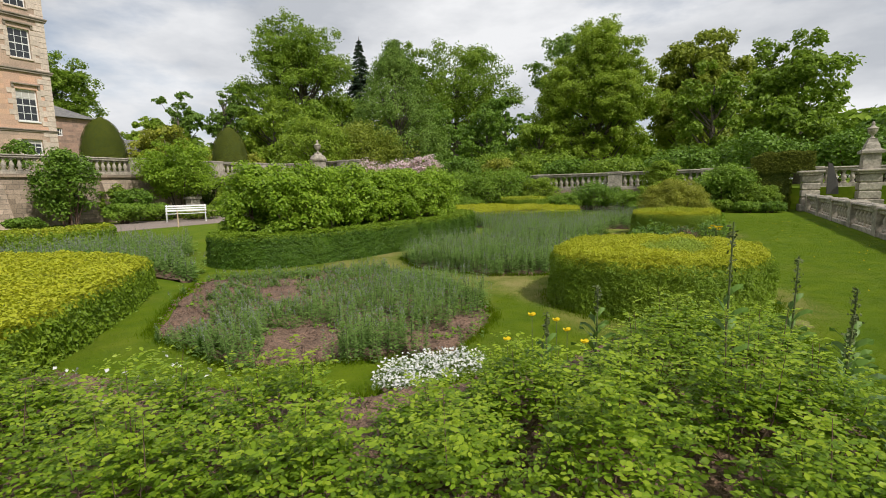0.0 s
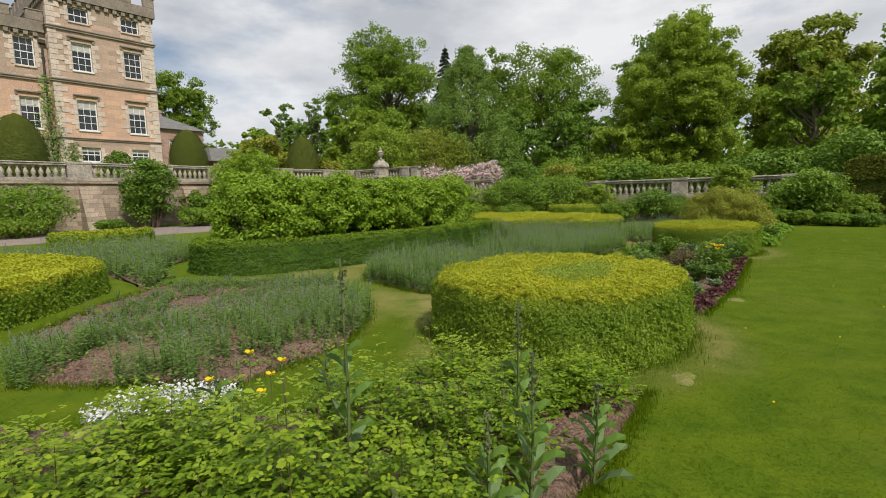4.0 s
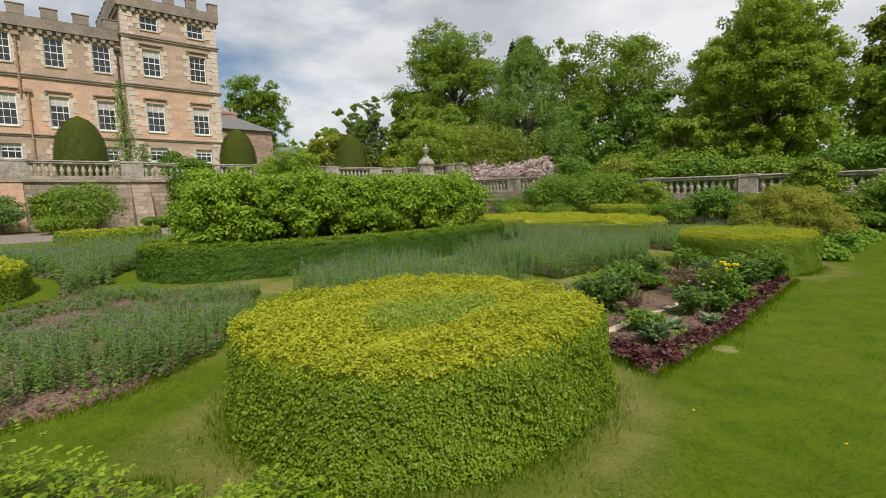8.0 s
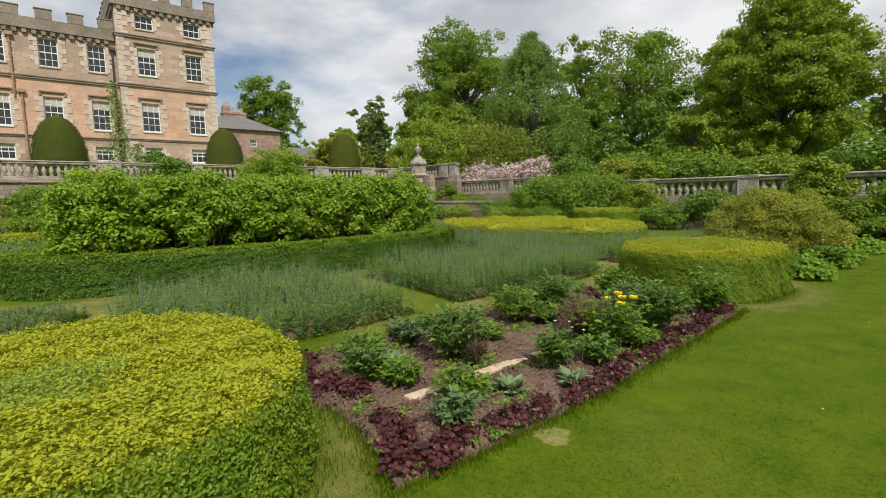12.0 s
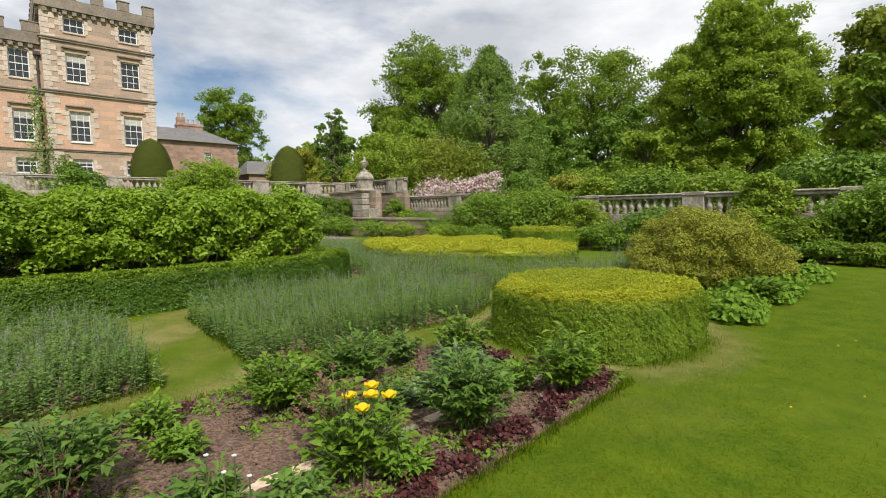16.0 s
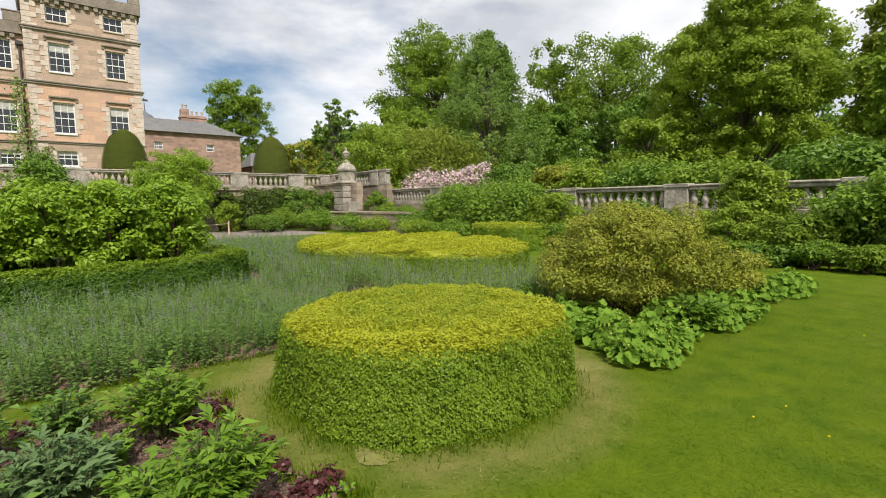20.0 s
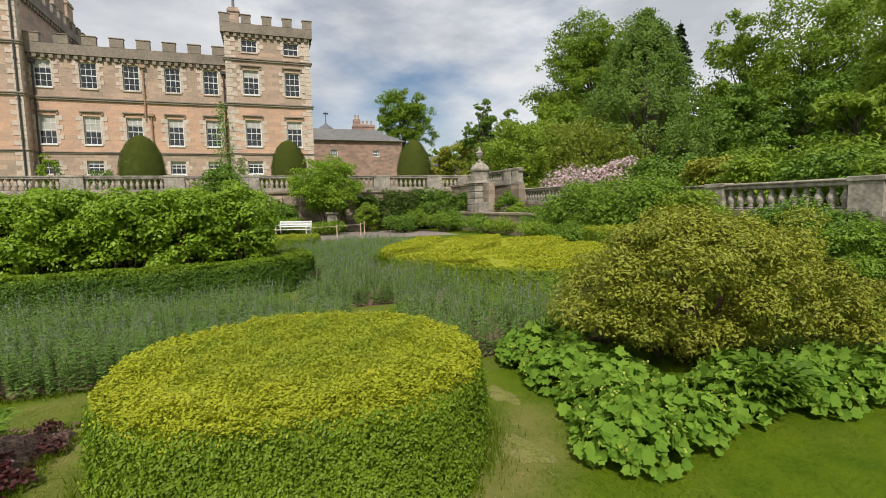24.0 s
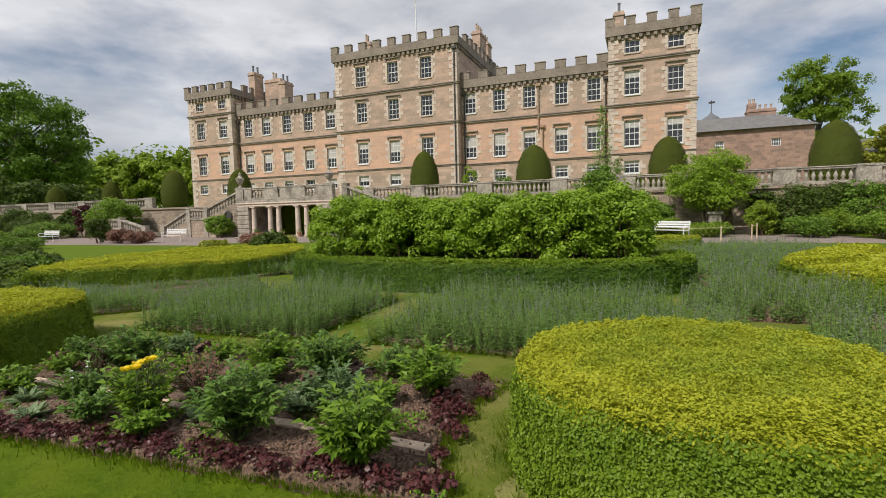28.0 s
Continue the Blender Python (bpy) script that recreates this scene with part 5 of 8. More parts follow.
# trees behind, far to near
TREES = (
    ("oak_tree", "tall spreading oak in fresh spring leaf", -67.6, 67.9, 33.0, 20, 0.10, OAK_LEAF, 52000, 0.4, 150),
    ("oak_tree", "dark green oak with an open broken crown", -44.5, 84.5, 28.4, 23, 0.15, OAK_LEAF, 34000, 0.4, 70),
    ("maple_tree", "great dense broad-crowned maple above the end wall", -10.2, 47.8, 15.4, 10.6, 0.0, MAPLE_LEAF, 120000, 0.19, 230),
    ("lime_tree", "yellow green tree in new leaf", -2.0, 53.4, 15.0, 8.6, 0.02, OLIVE_LEAF, 30000, 0.32, 120),
    ("oak_tree", "dark green tree at the wood edge", 6.2, 66.0, 16.2, 11, 0.02, OAK_LEAF, 18000, 0.45, 80),
    ("open_tree", "half-bare tree with thin crown", -22.0, 92.0, 28.0, 18, 0.2, BIRCH_LEAF, 14000, 0.55, 46),
    ("oak_tree", "rounded tree behind the slate roofs", -102.8, 43.4, 27.0, 14.5, 0.1, OAK_LEAF, 24000, 0.45, 90),
    ("field_tree", "small light green tree far behind the annex", -120.6, 70.0, 20.2, 11, 0.02, LIME_LEAF, 7000, 0.7, 40),
    ("field_tree", "grey green rounded tree behind the terrace", -51.5, 39.0, 13.2, 4.4, 0.02, BIRCH_LEAF, 9000, 0.26, 70),
    ("field_tree", "yellow green tree behind the terrace end", -58.0, 52.0, 14.0, 12, 0.02, LIME_LEAF, 12000, 0.45, 60),
    ("field_tree", "mid green tree behind the terrace end", -44.0, 47.0, 11.0, 10.5, 0.02, OAK_LEAF, 12000, 0.36, 60),
    ("field_tree", "dark green tree in the wood", -30.5, 75.0, 15.4, 9.5, 0.02, DEEP_LEAF, 10000, 0.5, 50),
    ("field_tree", "low bright green tree on the bank", -14.2, 43.0, 6.4, 5.2, 0.02, LIME_LEAF, 7000, 0.25, 46),
    ("open_tree", "yellow green open tree at the wood edge", -5.3, 80.0, 17.5, 9, 0.1, LIME_LEAF, 8000, 0.5, 46),
    ("field_tree", "deep green low tree by the garden end", 9.2, 41.0, 4.6, 6.0, 0.02, DEEP_LEAF, 9000, 0.3, 50),
    ("field_tree", "mid green tree by the garden end", 5.2, 45.0, 6.2, 6.0, 0.02, OAK_LEAF, 8000, 0.3, 46),
    ("field_tree", "distant pale green tree", -121.9, 78.0, 27.0, 13, 0.02, BIRCH_LEAF, 6000, 0.8, 40),
    ("field_tree", "mid green tree beside the tall oak", -89.5, 74.0, 23.0, 12, 0.02, OAK_LEAF, 8000, 0.65, 46),
    ("field_tree", "dark rounded tree in the wood", -27.0, 60.0, 10.8, 9.0, 0.02, DEEP_LEAF, 12000, 0.36, 60),
    ("field_tree", "dark tree in the wood", -36.0, 56.0, 9.6, 10.5, 0.02, DEEP_LEAF, 12000, 0.36, 60),
    ("field_tree", "dark tree in the wood", -19.0, 62.0, 10.5, 11.0, 0.02, DEEP_LEAF, 12000, 0.36, 60),
    ("field_tree", "mid green tree in the wood", -64.0, 74.0, 20.0, 13.0, 0.02, OAK_LEAF, 10000, 0.5, 50),
    ("field_tree", "mid green tree over the end wall", -0.6, 42.0, 9.2, 5.6, 0.02, OAK_LEAF, 9000, 0.28, 50),
    ("field_tree", "bronze tinged tree behind the yew", -74.0, 45.0, 10.8, 9.5, 0.02, BRONZE_LEAF, 9000, 0.4, 50),
    ("field_tree", "bronze tinged bush behind the yew", -52.0, 40.0, 6.0, 8.0, 0.02, BRONZE_LEAF, 8000, 0.3, 46),
    ("lime_tree", "dense light green tree by the terrace end", -31.5, 33.2, 7.2, 7.6, 0.0, LIME_LEAF, 17000, 0.2, 90),
    ("layered_tree", "pale spreading layered tree above pink blossom", -30.5, 38.2, 6.8, 10.5, 0.15, OLIVE_LEAF, 17000, 0.2, 80),
    ("sycamore_tree", "huge full-crowned dark sycamore beyond the far tower", -57.0, -101.0, 28.0, 24, 0.02, DEEP_LEAF, 45000, 0.55, 200),
    ("field_tree", "dark green tree between the oaks", -52.0, 82.0, 26.0, 16, 0.02, OAK_LEAF, 13000, 0.5, 60),
    ("field_tree", "dark green tree behind the birch", -37.0, 62.0, 13.5, 9, 0.02, DEEP_LEAF, 11000, 0.42, 60),
    ("field_tree", "bright green tree at the far wood edge", -95.0, -142.0, 22.0, 19, 0.0, MAPLE_LEAF, 5000, 1.1, 46),
    ("field_tree", "bright green tree at the far wood edge", -97.0, -129.0, 21.0, 18, 0.0, LIME_LEAF, 5000, 1.1, 46),
    ("field_tree", "bright green tree at the far wood edge", -94.0, -117.0, 20.2, 17, 0.0, MAPLE_LEAF, 5000, 1.1, 46),
    ("field_tree", "bright green tree at the far wood edge", -96.0, -106.0, 19.4, 16, 0.0, LIME_LEAF, 5000, 1.1, 46),
    ("field_tree", "bright green tree at the far wood edge", -95.0, -96.0, 19.0, 16, 0.0, MAPLE_LEAF, 5000, 1.1, 46),
    ("field_tree", "dark low tree beyond the terrace", -45.0, -69.7, 6.9, 9.5, 0.0, SHADE_EVERGREEN, 8000, 0.4, 46),
    ("field_tree", "dark low tree beyond the terrace", -40.0, -78.0, 8.5, 11.5, 0.0, SHADE_EVERGREEN, 9000, 0.4, 46),
    ("field_tree", "dark low tree behind the far terrace wall", -36.5, -62.0, 6.4, 8.0, 0.0, SHADE_EVERGREEN, 8000, 0.34, 46),
    ("field_tree", "dark low tree behind the far terrace wall", -48.0, -62.5, 5.8, 6.0, 0.0, SHADE_EVERGREEN, 6000, 0.34, 40),
)
for k, (nm, lb, x, y, top, wide, base, lm, n, size, cl) in enumerate(TREES):
    zz = TERRACE_Z - 0.05 if x < TERRACE_X - 1 else BANK_Z - 0.05
    tree(nm, lb, x, y, zz, top - zz + 1.0, wide, base, lm, 200 + k, n, size, cl, min(0.7, 0.12 + top * 0.02), 0.3, 0.55 if nm in ("maple_tree", "sycamore_tree") else 0.35, 0.12 if nm in ("maple_tree", "sycamore_tree") else 0.16)


def birch(x, y, z, height, wide, seed):
    """A cone-shaped crown of fine leaves on hanging twigs round a thin trunk."""
    rng = np.random.default_rng(seed)
    ob = thing("birch_tree", "slender pale green birch with hanging twigs", "tree", (x, y, z))
    part("trunk", Form().tube([(0, 0, -0.2), (0.1, 0, height * 0.5), (0, 0.05, height)], [0.2, 0.12, 0.02], 8), BARK, ob)
    P, D = [], []
    g = Form()
    for k in range(420):
        t = rng.uniform(0.04, 1) ** 0.85
        r = wide / 2 * min(1.0, (1 - t) / 0.55) ** 0.8 + 0.12
        a = rng.uniform(0, 6.283)
        q = rng.uniform(0.55, 1.08)
        c = np.array([math.cos(a) * r * q, math.sin(a) * r * q, height * t])
        if k % 3 == 0:
            g.tube([(0, 0, max(0.3, height * t - r * 0.8)), c * (0.6, 0.6, 1), c], [0.05, 0.03, 0.01], 4)
        n = 130
        drop = rng.uniform(0, 1, n) ** 1.2 * rng.uniform(0.9, 2.0)
        P.append(c + np.column_stack([rng.normal(0, 0.28, n), rng.normal(0, 0.28, n), 0.3 - drop]))
        D.append(np.tile([math.cos(a) * 0.7, math.sin(a) * 0.7, 0.5], (n, 1)))
    part("branchwork", g, BARK, ob, kind="stuff")
    part("crown", leaf_mesh("crown", np.concatenate(P), np.concatenate(D), 0.21, BIRCH_LEAF, 0.5, 0.5, 0.1, rng), None, ob, kind="stuff")


birch(-30.5, 44.4, BANK_Z, 15.8, 10.4, 233)
conifer("spruce_tree", "dark pointed spruce behind the oaks", -69.95, 88.4, 1.0, 33.8, 15, 232, FIR_LEAF)


def far_wood():
    """The woods that close the view all round, past the garden trees."""
    rng = np.random.default_rng(77)
    P, D = [], []
    spots = []
    for k in range(230):
        a = rng.uniform(radians(-12), radians(62))
        d = rng.uniform(95, 170)
        spots.append((-math.sin(a) * d, math.cos(a) * d, rng.uniform(9, 15)))
    for k in range(120):
        a = rng.uniform(radians(128), radians(172))
        d = rng.uniform(150, 230)
        spots.append((-math.sin(a) * d, math.cos(a) * d, rng.uniform(17, 26)))
    for k in range(60):
        a = rng.uniform(radians(62), radians(128))
        d = rng.uniform(170, 230)
        spots.append((-math.sin(a) * d, math.cos(a) * d, rng.uniform(8, 14)))
    for k in range(90):
        a = rng.uniform(radians(180), radians(345))
        d = rng.uniform(70, 120)
        spots.append((-math.sin(a) * d, math.cos(a) * d, rng.uniform(10, 16)))
    for x, y, h in spots:
        r = h * 0.4
        for j in range(6):
            c = np.array([x, y, 0]) + np.array([rng.normal(0, r * 0.6), rng.normal(0, r * 0.6), h * rng.uniform(0.15, 0.85)])
            e = sphere_dirs(30, rng)
            e[:, 2] = np.abs(e[:, 2])
            P.append(c + e * r * 0.6 * rng.uniform(0.6, 1, (30, 1)))
            D.append(e + np.array([0, 0, 0.5]))
    me = leaf_mesh("far_wood", np.concatenate(P), np.concatenate(D), 1.4, FAR_LEAF, 0.7, 0.5, 0.14, rng)
    thing("far_wood", "continuous green woods closing the view", "woods", kind="stuff", mesh=me)


far_wood()

# ---- planted beds ----
def soil_bed(name, label, outline, seed, z=0.03):
    """A slightly mounded, lumpy sheet of soil within an outline."""
    rng = np.random.default_rng(seed)
    c = outline.mean(0)
    nxt = np.roll(outline, -1, 0)
    ring = []
    for p, q in zip(outline, nxt):
        n = max(2, int(np.linalg.norm(q - p) / 0.12))
        for k in range(n):
            ring.append(p + (q - p) * k / n + rng.normal(0, 0.018, 2))
    ring = np.array(ring)
    m = len(ring)
    scales = [1.0, 0.985, 0.955, 0.85, 0.7, 0.5, 0.3, 0.15]
    v = []
    for j, s in enumerate(scales):
        for p in ring:
            q = c + (p - c) * s
            v.append((q[0], q[1], -0.11 if j == 0 else (-0.06 if j == 1 else z) + 0.03 * (1 - s) + 0.05 * (noise.noise(Vector((q[0] * 4, q[1] * 4, seed))))))
    v.append((c[0], c[1], z + 0.03))
    f = []
    for j in range(len(scales) - 1):
        f += [(j * m + k, j * m + (k + 1) % m, (j + 1) * m + (k + 1) % m, (j + 1) * m + k) for k in range(m)]
    last = (len(scales) - 1) * m
    f += [(last + k, last + (k + 1) % m, len(v) - 1) for k in range(m)]
    return thing(name, label, "flower bed", kind="structure", mesh=Form().add(v, f).mesh(name, SOIL, True))


for key, o in PLOTS.items():
    soil_bed("soil_bed_" + key, "bare brown soil under catmint", o, ord(key))
soil_bed("soil_bed_red", "dry brown soil of the mixed flower bed", RED_BED, 7, 0.035)
soil_bed("soil_bed_rose", "dark soil under the rose bushes", ROSE_BED, 8, 0.03)


def scatter_in(outline, density, rng):
    lo, hi = outline.min(0), outline.max(0)
    n = int((hi - lo).prod() * density)
    p = rng.uniform(lo, hi, (n, 2))
    return p[inside(outline, p[:, 0], p[:, 1])]


def catmint(key, density, high, leaf, seed, thin=0.0, bare=(), label="grey green catmint mass with faint violet spikes"):
    """Catmint: many upright stalks with small paired leaves and pale flower tips."""
    rng = np.random.default_rng(seed)
    o = PLOTS[key]
    c = o.mean(0)
    o2 = c + (o - c) * 1.04
    ob = thing("catmint_drift", label, "catmint", (c[0], c[1], 0), "catmint drifts")
    p = scatter_in(o2, density, rng) - c
    if thin:
        f = np.array([noise.noise(Vector((x * 0.9, y * 0.9, seed))) for x, y in p])
        p = p[f > thin - 0.5]
    for bx, by, br in bare:
        p = p[np.linalg.norm(p + c - (bx, by), axis=1) > br * rng.uniform(0.8, 1.15, len(p))]
    n = len(p)
    edge = np.array([np.min(np.linalg.norm(o - c - q, axis=1)) for q in p])
    lump = np.array([noise.noise(Vector((x * 1.3, y * 1.3, seed + 5))) for x, y in p])
    h = high * (0.82 + 0.35 * lump) * rng.uniform(0.62, 1.18, n)
    if key == "f":
        h *= np.interp(p[:, 0] + c[0], [-7.0, -4.6, -3.2], [0.36, 0.48, 0.95])
    lean = rng.normal(0, 0.09, (n, 2)) + p / (np.linalg.norm(p, axis=1, keepdims=True) + 1) * 0.12
    P, A, FP = [], [], []
    k = 19 if leaf < 0.05 else 12
    turn = rng.uniform(0, 6.283, n)
    for j in range(k):
        t = ((j + 0.5) / k) ** 0.85 + rng.normal(0, 0.015, n)
        z = h * (0.02 + 0.94 * t)
        q = np.column_stack([p + lean * z[:, None] + rng.normal(0, 0.005, (n, 2)), z])
        a = turn + j * 1.571 + rng.normal(0, 0.25, n)
        for s in (0, 3.1416):
            P.append(q)
            A.append(np.column_stack([np.cos(a + s), np.sin(a + s), np.full(n, 0.5 + 0.35 * j / k)]))
    tall = rng.uniform(0, 1, n) < 0.5
    for j in range(8):
        z = h * (0.93 + 0.035 * j)
        FP.append(np.column_stack([p + lean * z[:, None] + rng.normal(0, 0.007 - 0.0006 * j, (n, 2)), z])[tall])
    P, A = np.concatenate(P), np.concatenate(A)
    size = leaf * (1.2 - 0.6 * np.repeat(np.arange(k), 2 * n) / k)
    part("foliage", aimed_leaves("foliage", P, A, size, 0.55, CATMINT, rng, 0.35, slim=True), None, ob, kind="stuff")
    FP = np.concatenate(FP)
    part("flower_mass", leaf_mesh("flower_mass", FP, sphere_dirs(len(FP), rng), max(leaf * 0.34, 0.016), CATMINT_FLOWER, 0.7, 0.4, 0.1, rng), None, ob, "pale violet grey flower tips", kind="stuff")
    f = Form()
    for i in rng.choice(n, min(n, 400), replace=False):
        a, b = p[i], p[i] + lean[i] * h[i]
        f.tube([(a[0], a[1], 0), (b[0], b[1], h[i] * 1.04)], [0.004, 0.003], 3)
    part("stem_mass", f, STEM, ob, kind="stuff")


catmint("a", 210, 0.50, 0.047, 301)
catmint("b", 210, 0.52, 0.047, 302)
catmint("c", 150, 0.56, 0.055, 303)
catmint("g", 170, 0.52, 0.055, 307)
catmint("d", 85, 0.52, 0.078, 304)
catmint("e", 85, 0.50, 0.078, 305)
catmint("f", 185, 0.44, 0.042, 306, 0.12, ((-5.2, 3.05, 0.5), (-5.75, 3.55, 0.42), (-6.3, 4.05, 0.34), (-6.95, 4.75, 0.34), (-5.0, 4.5, 0.3), (-5.4, 4.7, 0.3), (-2.2, 3.8, 0.34), (-2.0, 4.6, 0.25), (-5.6, 5.4, 0.35)), "low grey green catmint with bare soil between")

# rose bushes in front
ROSE_SPOTS = ((0.45, 2.05, 0.66), (0.15, 2.75, 0.68), (0.52, 3.05, 0.62), (0.3, 3.75, 0.64), (-0.3, 3.5, 0.68), (-0.35, 2.1, 0.64), (-0.45, 2.8, 0.66), (0.1, 4.45, 0.5), (-0.25, 4.2, 0.55), (-0.15, 1.35, 0.6), (-0.85, 1.55, 0.6), (-1.2, 2.1, 0.52), (-0.95, 2.65, 0.5), (-0.75, 0.75, 0.58), (-1.5, 1.35, 0.6), (-2.1, 1.75, 0.56), (-1.35, 0.55, 0.56), (-2.05, 0.95, 0.6), (-2.8, 1.45, 0.58), (-2.7, 0.65, 0.6), (-1.9, 0.15, 0.56), (-3.5, 1.1, 0.58), (-3.5, 0.3, 0.55), (-4.3, 1.0, 0.55), (-2.7, -0.2, 0.55), (0.35, 4.95, 0.38), (-4.4, 0.25, 0.62), (-4.55, -0.35, 0.62), (-3.9, -0.75, 0.58), (-5.0, 0.2, 0.6))
rr = random.Random(9)
for k, (x, y, h) in enumerate(ROSE_SPOTS):
    rng = np.random.default_rng(400 + k)
    ob = thing("rose_bush", "bushy rose with fresh green leaflets and no bloom", "rose bush", (x, y, 0), "rose bushes")
    f = Form()
    P, A, S, G = [], [], [], []
    grow, wide = rng.uniform(0.85, 1.2), rng.uniform(0.34, 0.42)
    for j in range(104):
        a, q = rng.uniform(0, 6.283), math.sqrt(rng.uniform(0.0, 1))
        top = np.array([math.cos(a) * q * wide, math.sin(a) * q * wide, h * grow * (1.04 - 0.55 * q * q) * rng.uniform(0.68, 1.12)])
        low = top * (0.8, 0.8, 0.45)
        if j % 12 == 0:
            f.tube([top * (0.15, 0.15, 0), tuple(low), tuple(top)], [0.006, 0.004, 0.001], 4)
        for i in range(6):
            u = (i + rng.uniform(0, 0.8)) / 6
            base = low + (top - low) * u
            b = a + i * 2.4 + rng.normal(0, 0.4)
            w = np.array([math.cos(b), math.sin(b), 0.35 + rng.normal(0, 0.15)])
            side = np.array([-math.sin(b), math.cos(b), 0.0])
            L = 0.074 * rng.uniform(0.7, 1.1) * (1.1 - 0.4 * u)
            for s, r0 in ((0, 1.0), (1, 0.72), (-1, 0.72), (1, 0.36), (-1, 0.36)):
                P.append(base + w * L * r0)
                A.append(w * (1.0 if s == 0 else 0.5) + side * s + rng.normal(0, 0.1, 3))
                S.append(L * (0.62 if s == 0 else 0.52))
                G.append(u * 0.7 + top[2] / h * 0.5 + rng.normal(0, 0.15) > 0.92)
    P, A, S, G = np.array(P), np.array(A), np.array(S), np.array(G)
    P[:, 2] = np.maximum(P[:, 2], 0.03)
    part("stem_mass", f, TWIG, ob, kind="stuff")
    part("foliage", aimed_leaves("foliage", P[~G], A[~G], S[~G], 0.62, ROSE_LEAF, rng, 0.2, 0.2, rounded_tip=True), None, ob, kind="stuff")
    part("young_growth", aimed_leaves("young_growth", P[G], A[G], S[G], 0.6, ROSE_YOUNG, rng, 0.2, 0.2, rounded_tip=True), None, ob, "yellow green young shoots", kind="stuff")


def flower(name, label, x, y, z, petals, size, mat, stem=True, seed=1, face=(0, 0, 1)):
    """One bloom on its stem: cupped petals round a centre."""
    ob = thing(name, label, "flower", (x, y, 0))
    r = random.Random(seed)
    if stem:
        part("stem", Form().tube([(r.uniform(-0.03, 0.03), r.uniform(-0.03, 0.03), 0), (0, 0, z * 0.6), (0, 0, z)], [0.004, 0.0035, 0.003], 4), STEM, ob)
    for k in range(petals):
        a = 2 * math.pi * k / petals + r.uniform(-0.2, 0.2)
        f = Form()
        v = []
        for u, w in ((0, 0.15), (0.5, 0.55), (0.85, 0.5), (1.0, 0.2), (1.0, -0.2), (0.85, -0.5), (0.5, -0.55), (0, -0.15)):
            rad, up = u * size * 0.8, size * (0.1 + 0.6 * u * u)
            v.append((math.cos(a) * rad - math.sin(a) * w * size, math.sin(a) * rad + math.cos(a) * w * size, z + up))
        f.add(v, [tuple(range(8))])
        part("petal", f, mat, ob)
    return ob


for k, (x, y, z) in enumerate([(-1.14, 3.31, 0.5), (-1.0, 3.45, 0.44), (-0.88, 3.3, 0.42), (-1.25, 3.1, 0.36), (-0.72, 3.15, 0.4)]):
    flower("yellow_poppy", "small bright yellow poppy on a thin stem", x, y, z, 4, 0.035, YELLOW_BLOOM, seed=k)


def mullein(x, y, h, seed):
    """A tall seed-head stalk with broad pointed leaves down its length."""
    rng = np.random.default_rng(seed)
    ob = thing("tall_stalk_plant", "tall thin stalk with long pointed leaves and dry tip", "plant", (x, y, 0))
    part("stalk", Form().tube([(0, 0, 0), (0.01, 0.01, h * 0.5), (0.02, -0.01, h)], [0.010, 0.007, 0.004], 6), STEM, ob)
    for k in range(17):
        z = h * (0.03 + 0.66 * k / 17)
        a = k * 2.4 + rng.uniform(-0.3, 0.3)
        L, w = 0.26 * (1 - 0.6 * k / 17), 0.024 * (1 - 0.4 * k / 17)
        ca, sa = math.cos(a), math.sin(a)
        v = []
        for u, ww, up in ((0, 0.25, 0), (0.3, 1, 0.34), (0.58, 0.8, 0.52), (0.8, 0.03, 0.5)):
            for s in (-1, 1):
                v.append((ca * L * u - sa * w * ww * s, sa * L * u + ca * w * ww * s, z + up * L + 0.012 * s))
        part("leaf", Form().add(v, [(0, 1, 3, 2), (2, 3, 5, 4), (4, 5, 7, 6)]), PEONY_LEAF if k % 3 else GREYISH_LEAF, ob)
    n = 90
    t = rng.uniform(0.72, 1.0, n)
    P = np.column_stack([rng.normal(0.015, 0.011, n), rng.normal(0, 0.011, n), h * t])
    part("seed_head", leaf_mesh("seed_head", P, sphere_dirs(n, rng), 0.022, STEM, 0.6, 0.4, 0.1, rng), None, ob, "dry dark seed head", kind="stuff")


for k, (x, y, h) in enumerate([(0.47, 3.89, 0.94), (0.07, 3.12, 1.22), (0.72, 3.6, 0.8), (0.66, 3.35, 0.62), (0.82, 4.05, 0.55), (-0.75, 3.6, 0.7), (-0.95, 3.0, 0.62), (0.75, 2.75, 0.6)]):
    mullein(x, y, h, 430 + k)


def froth(name, label, category, outline, density, high, size, mat, seed, stem_mat=None):
    rng = np.random.default_rng(seed)
    p = scatter_in(np.array(outline), density, rng)
    z = high * rng.uniform(0.4, 1.0, len(p))
    P = np.column_stack([p, z])
    ob = thing(name, label, category)
    part("foliage", leaf_mesh("foliage", P * (1, 1, 0.55), np.tile([0, 0, 1.0], (len(P), 1)), size * 1.2, SILVER_LEAF, 0.4, 0.9, 0.1, rng), None, ob, kind="stuff")
    part("blossom", leaf_mesh("blossom", P, np.tile([0, 0, 1.0], (len(P), 1)), size, mat, 0.9, 0.5, 0.1, rng), None, ob, kind="stuff")


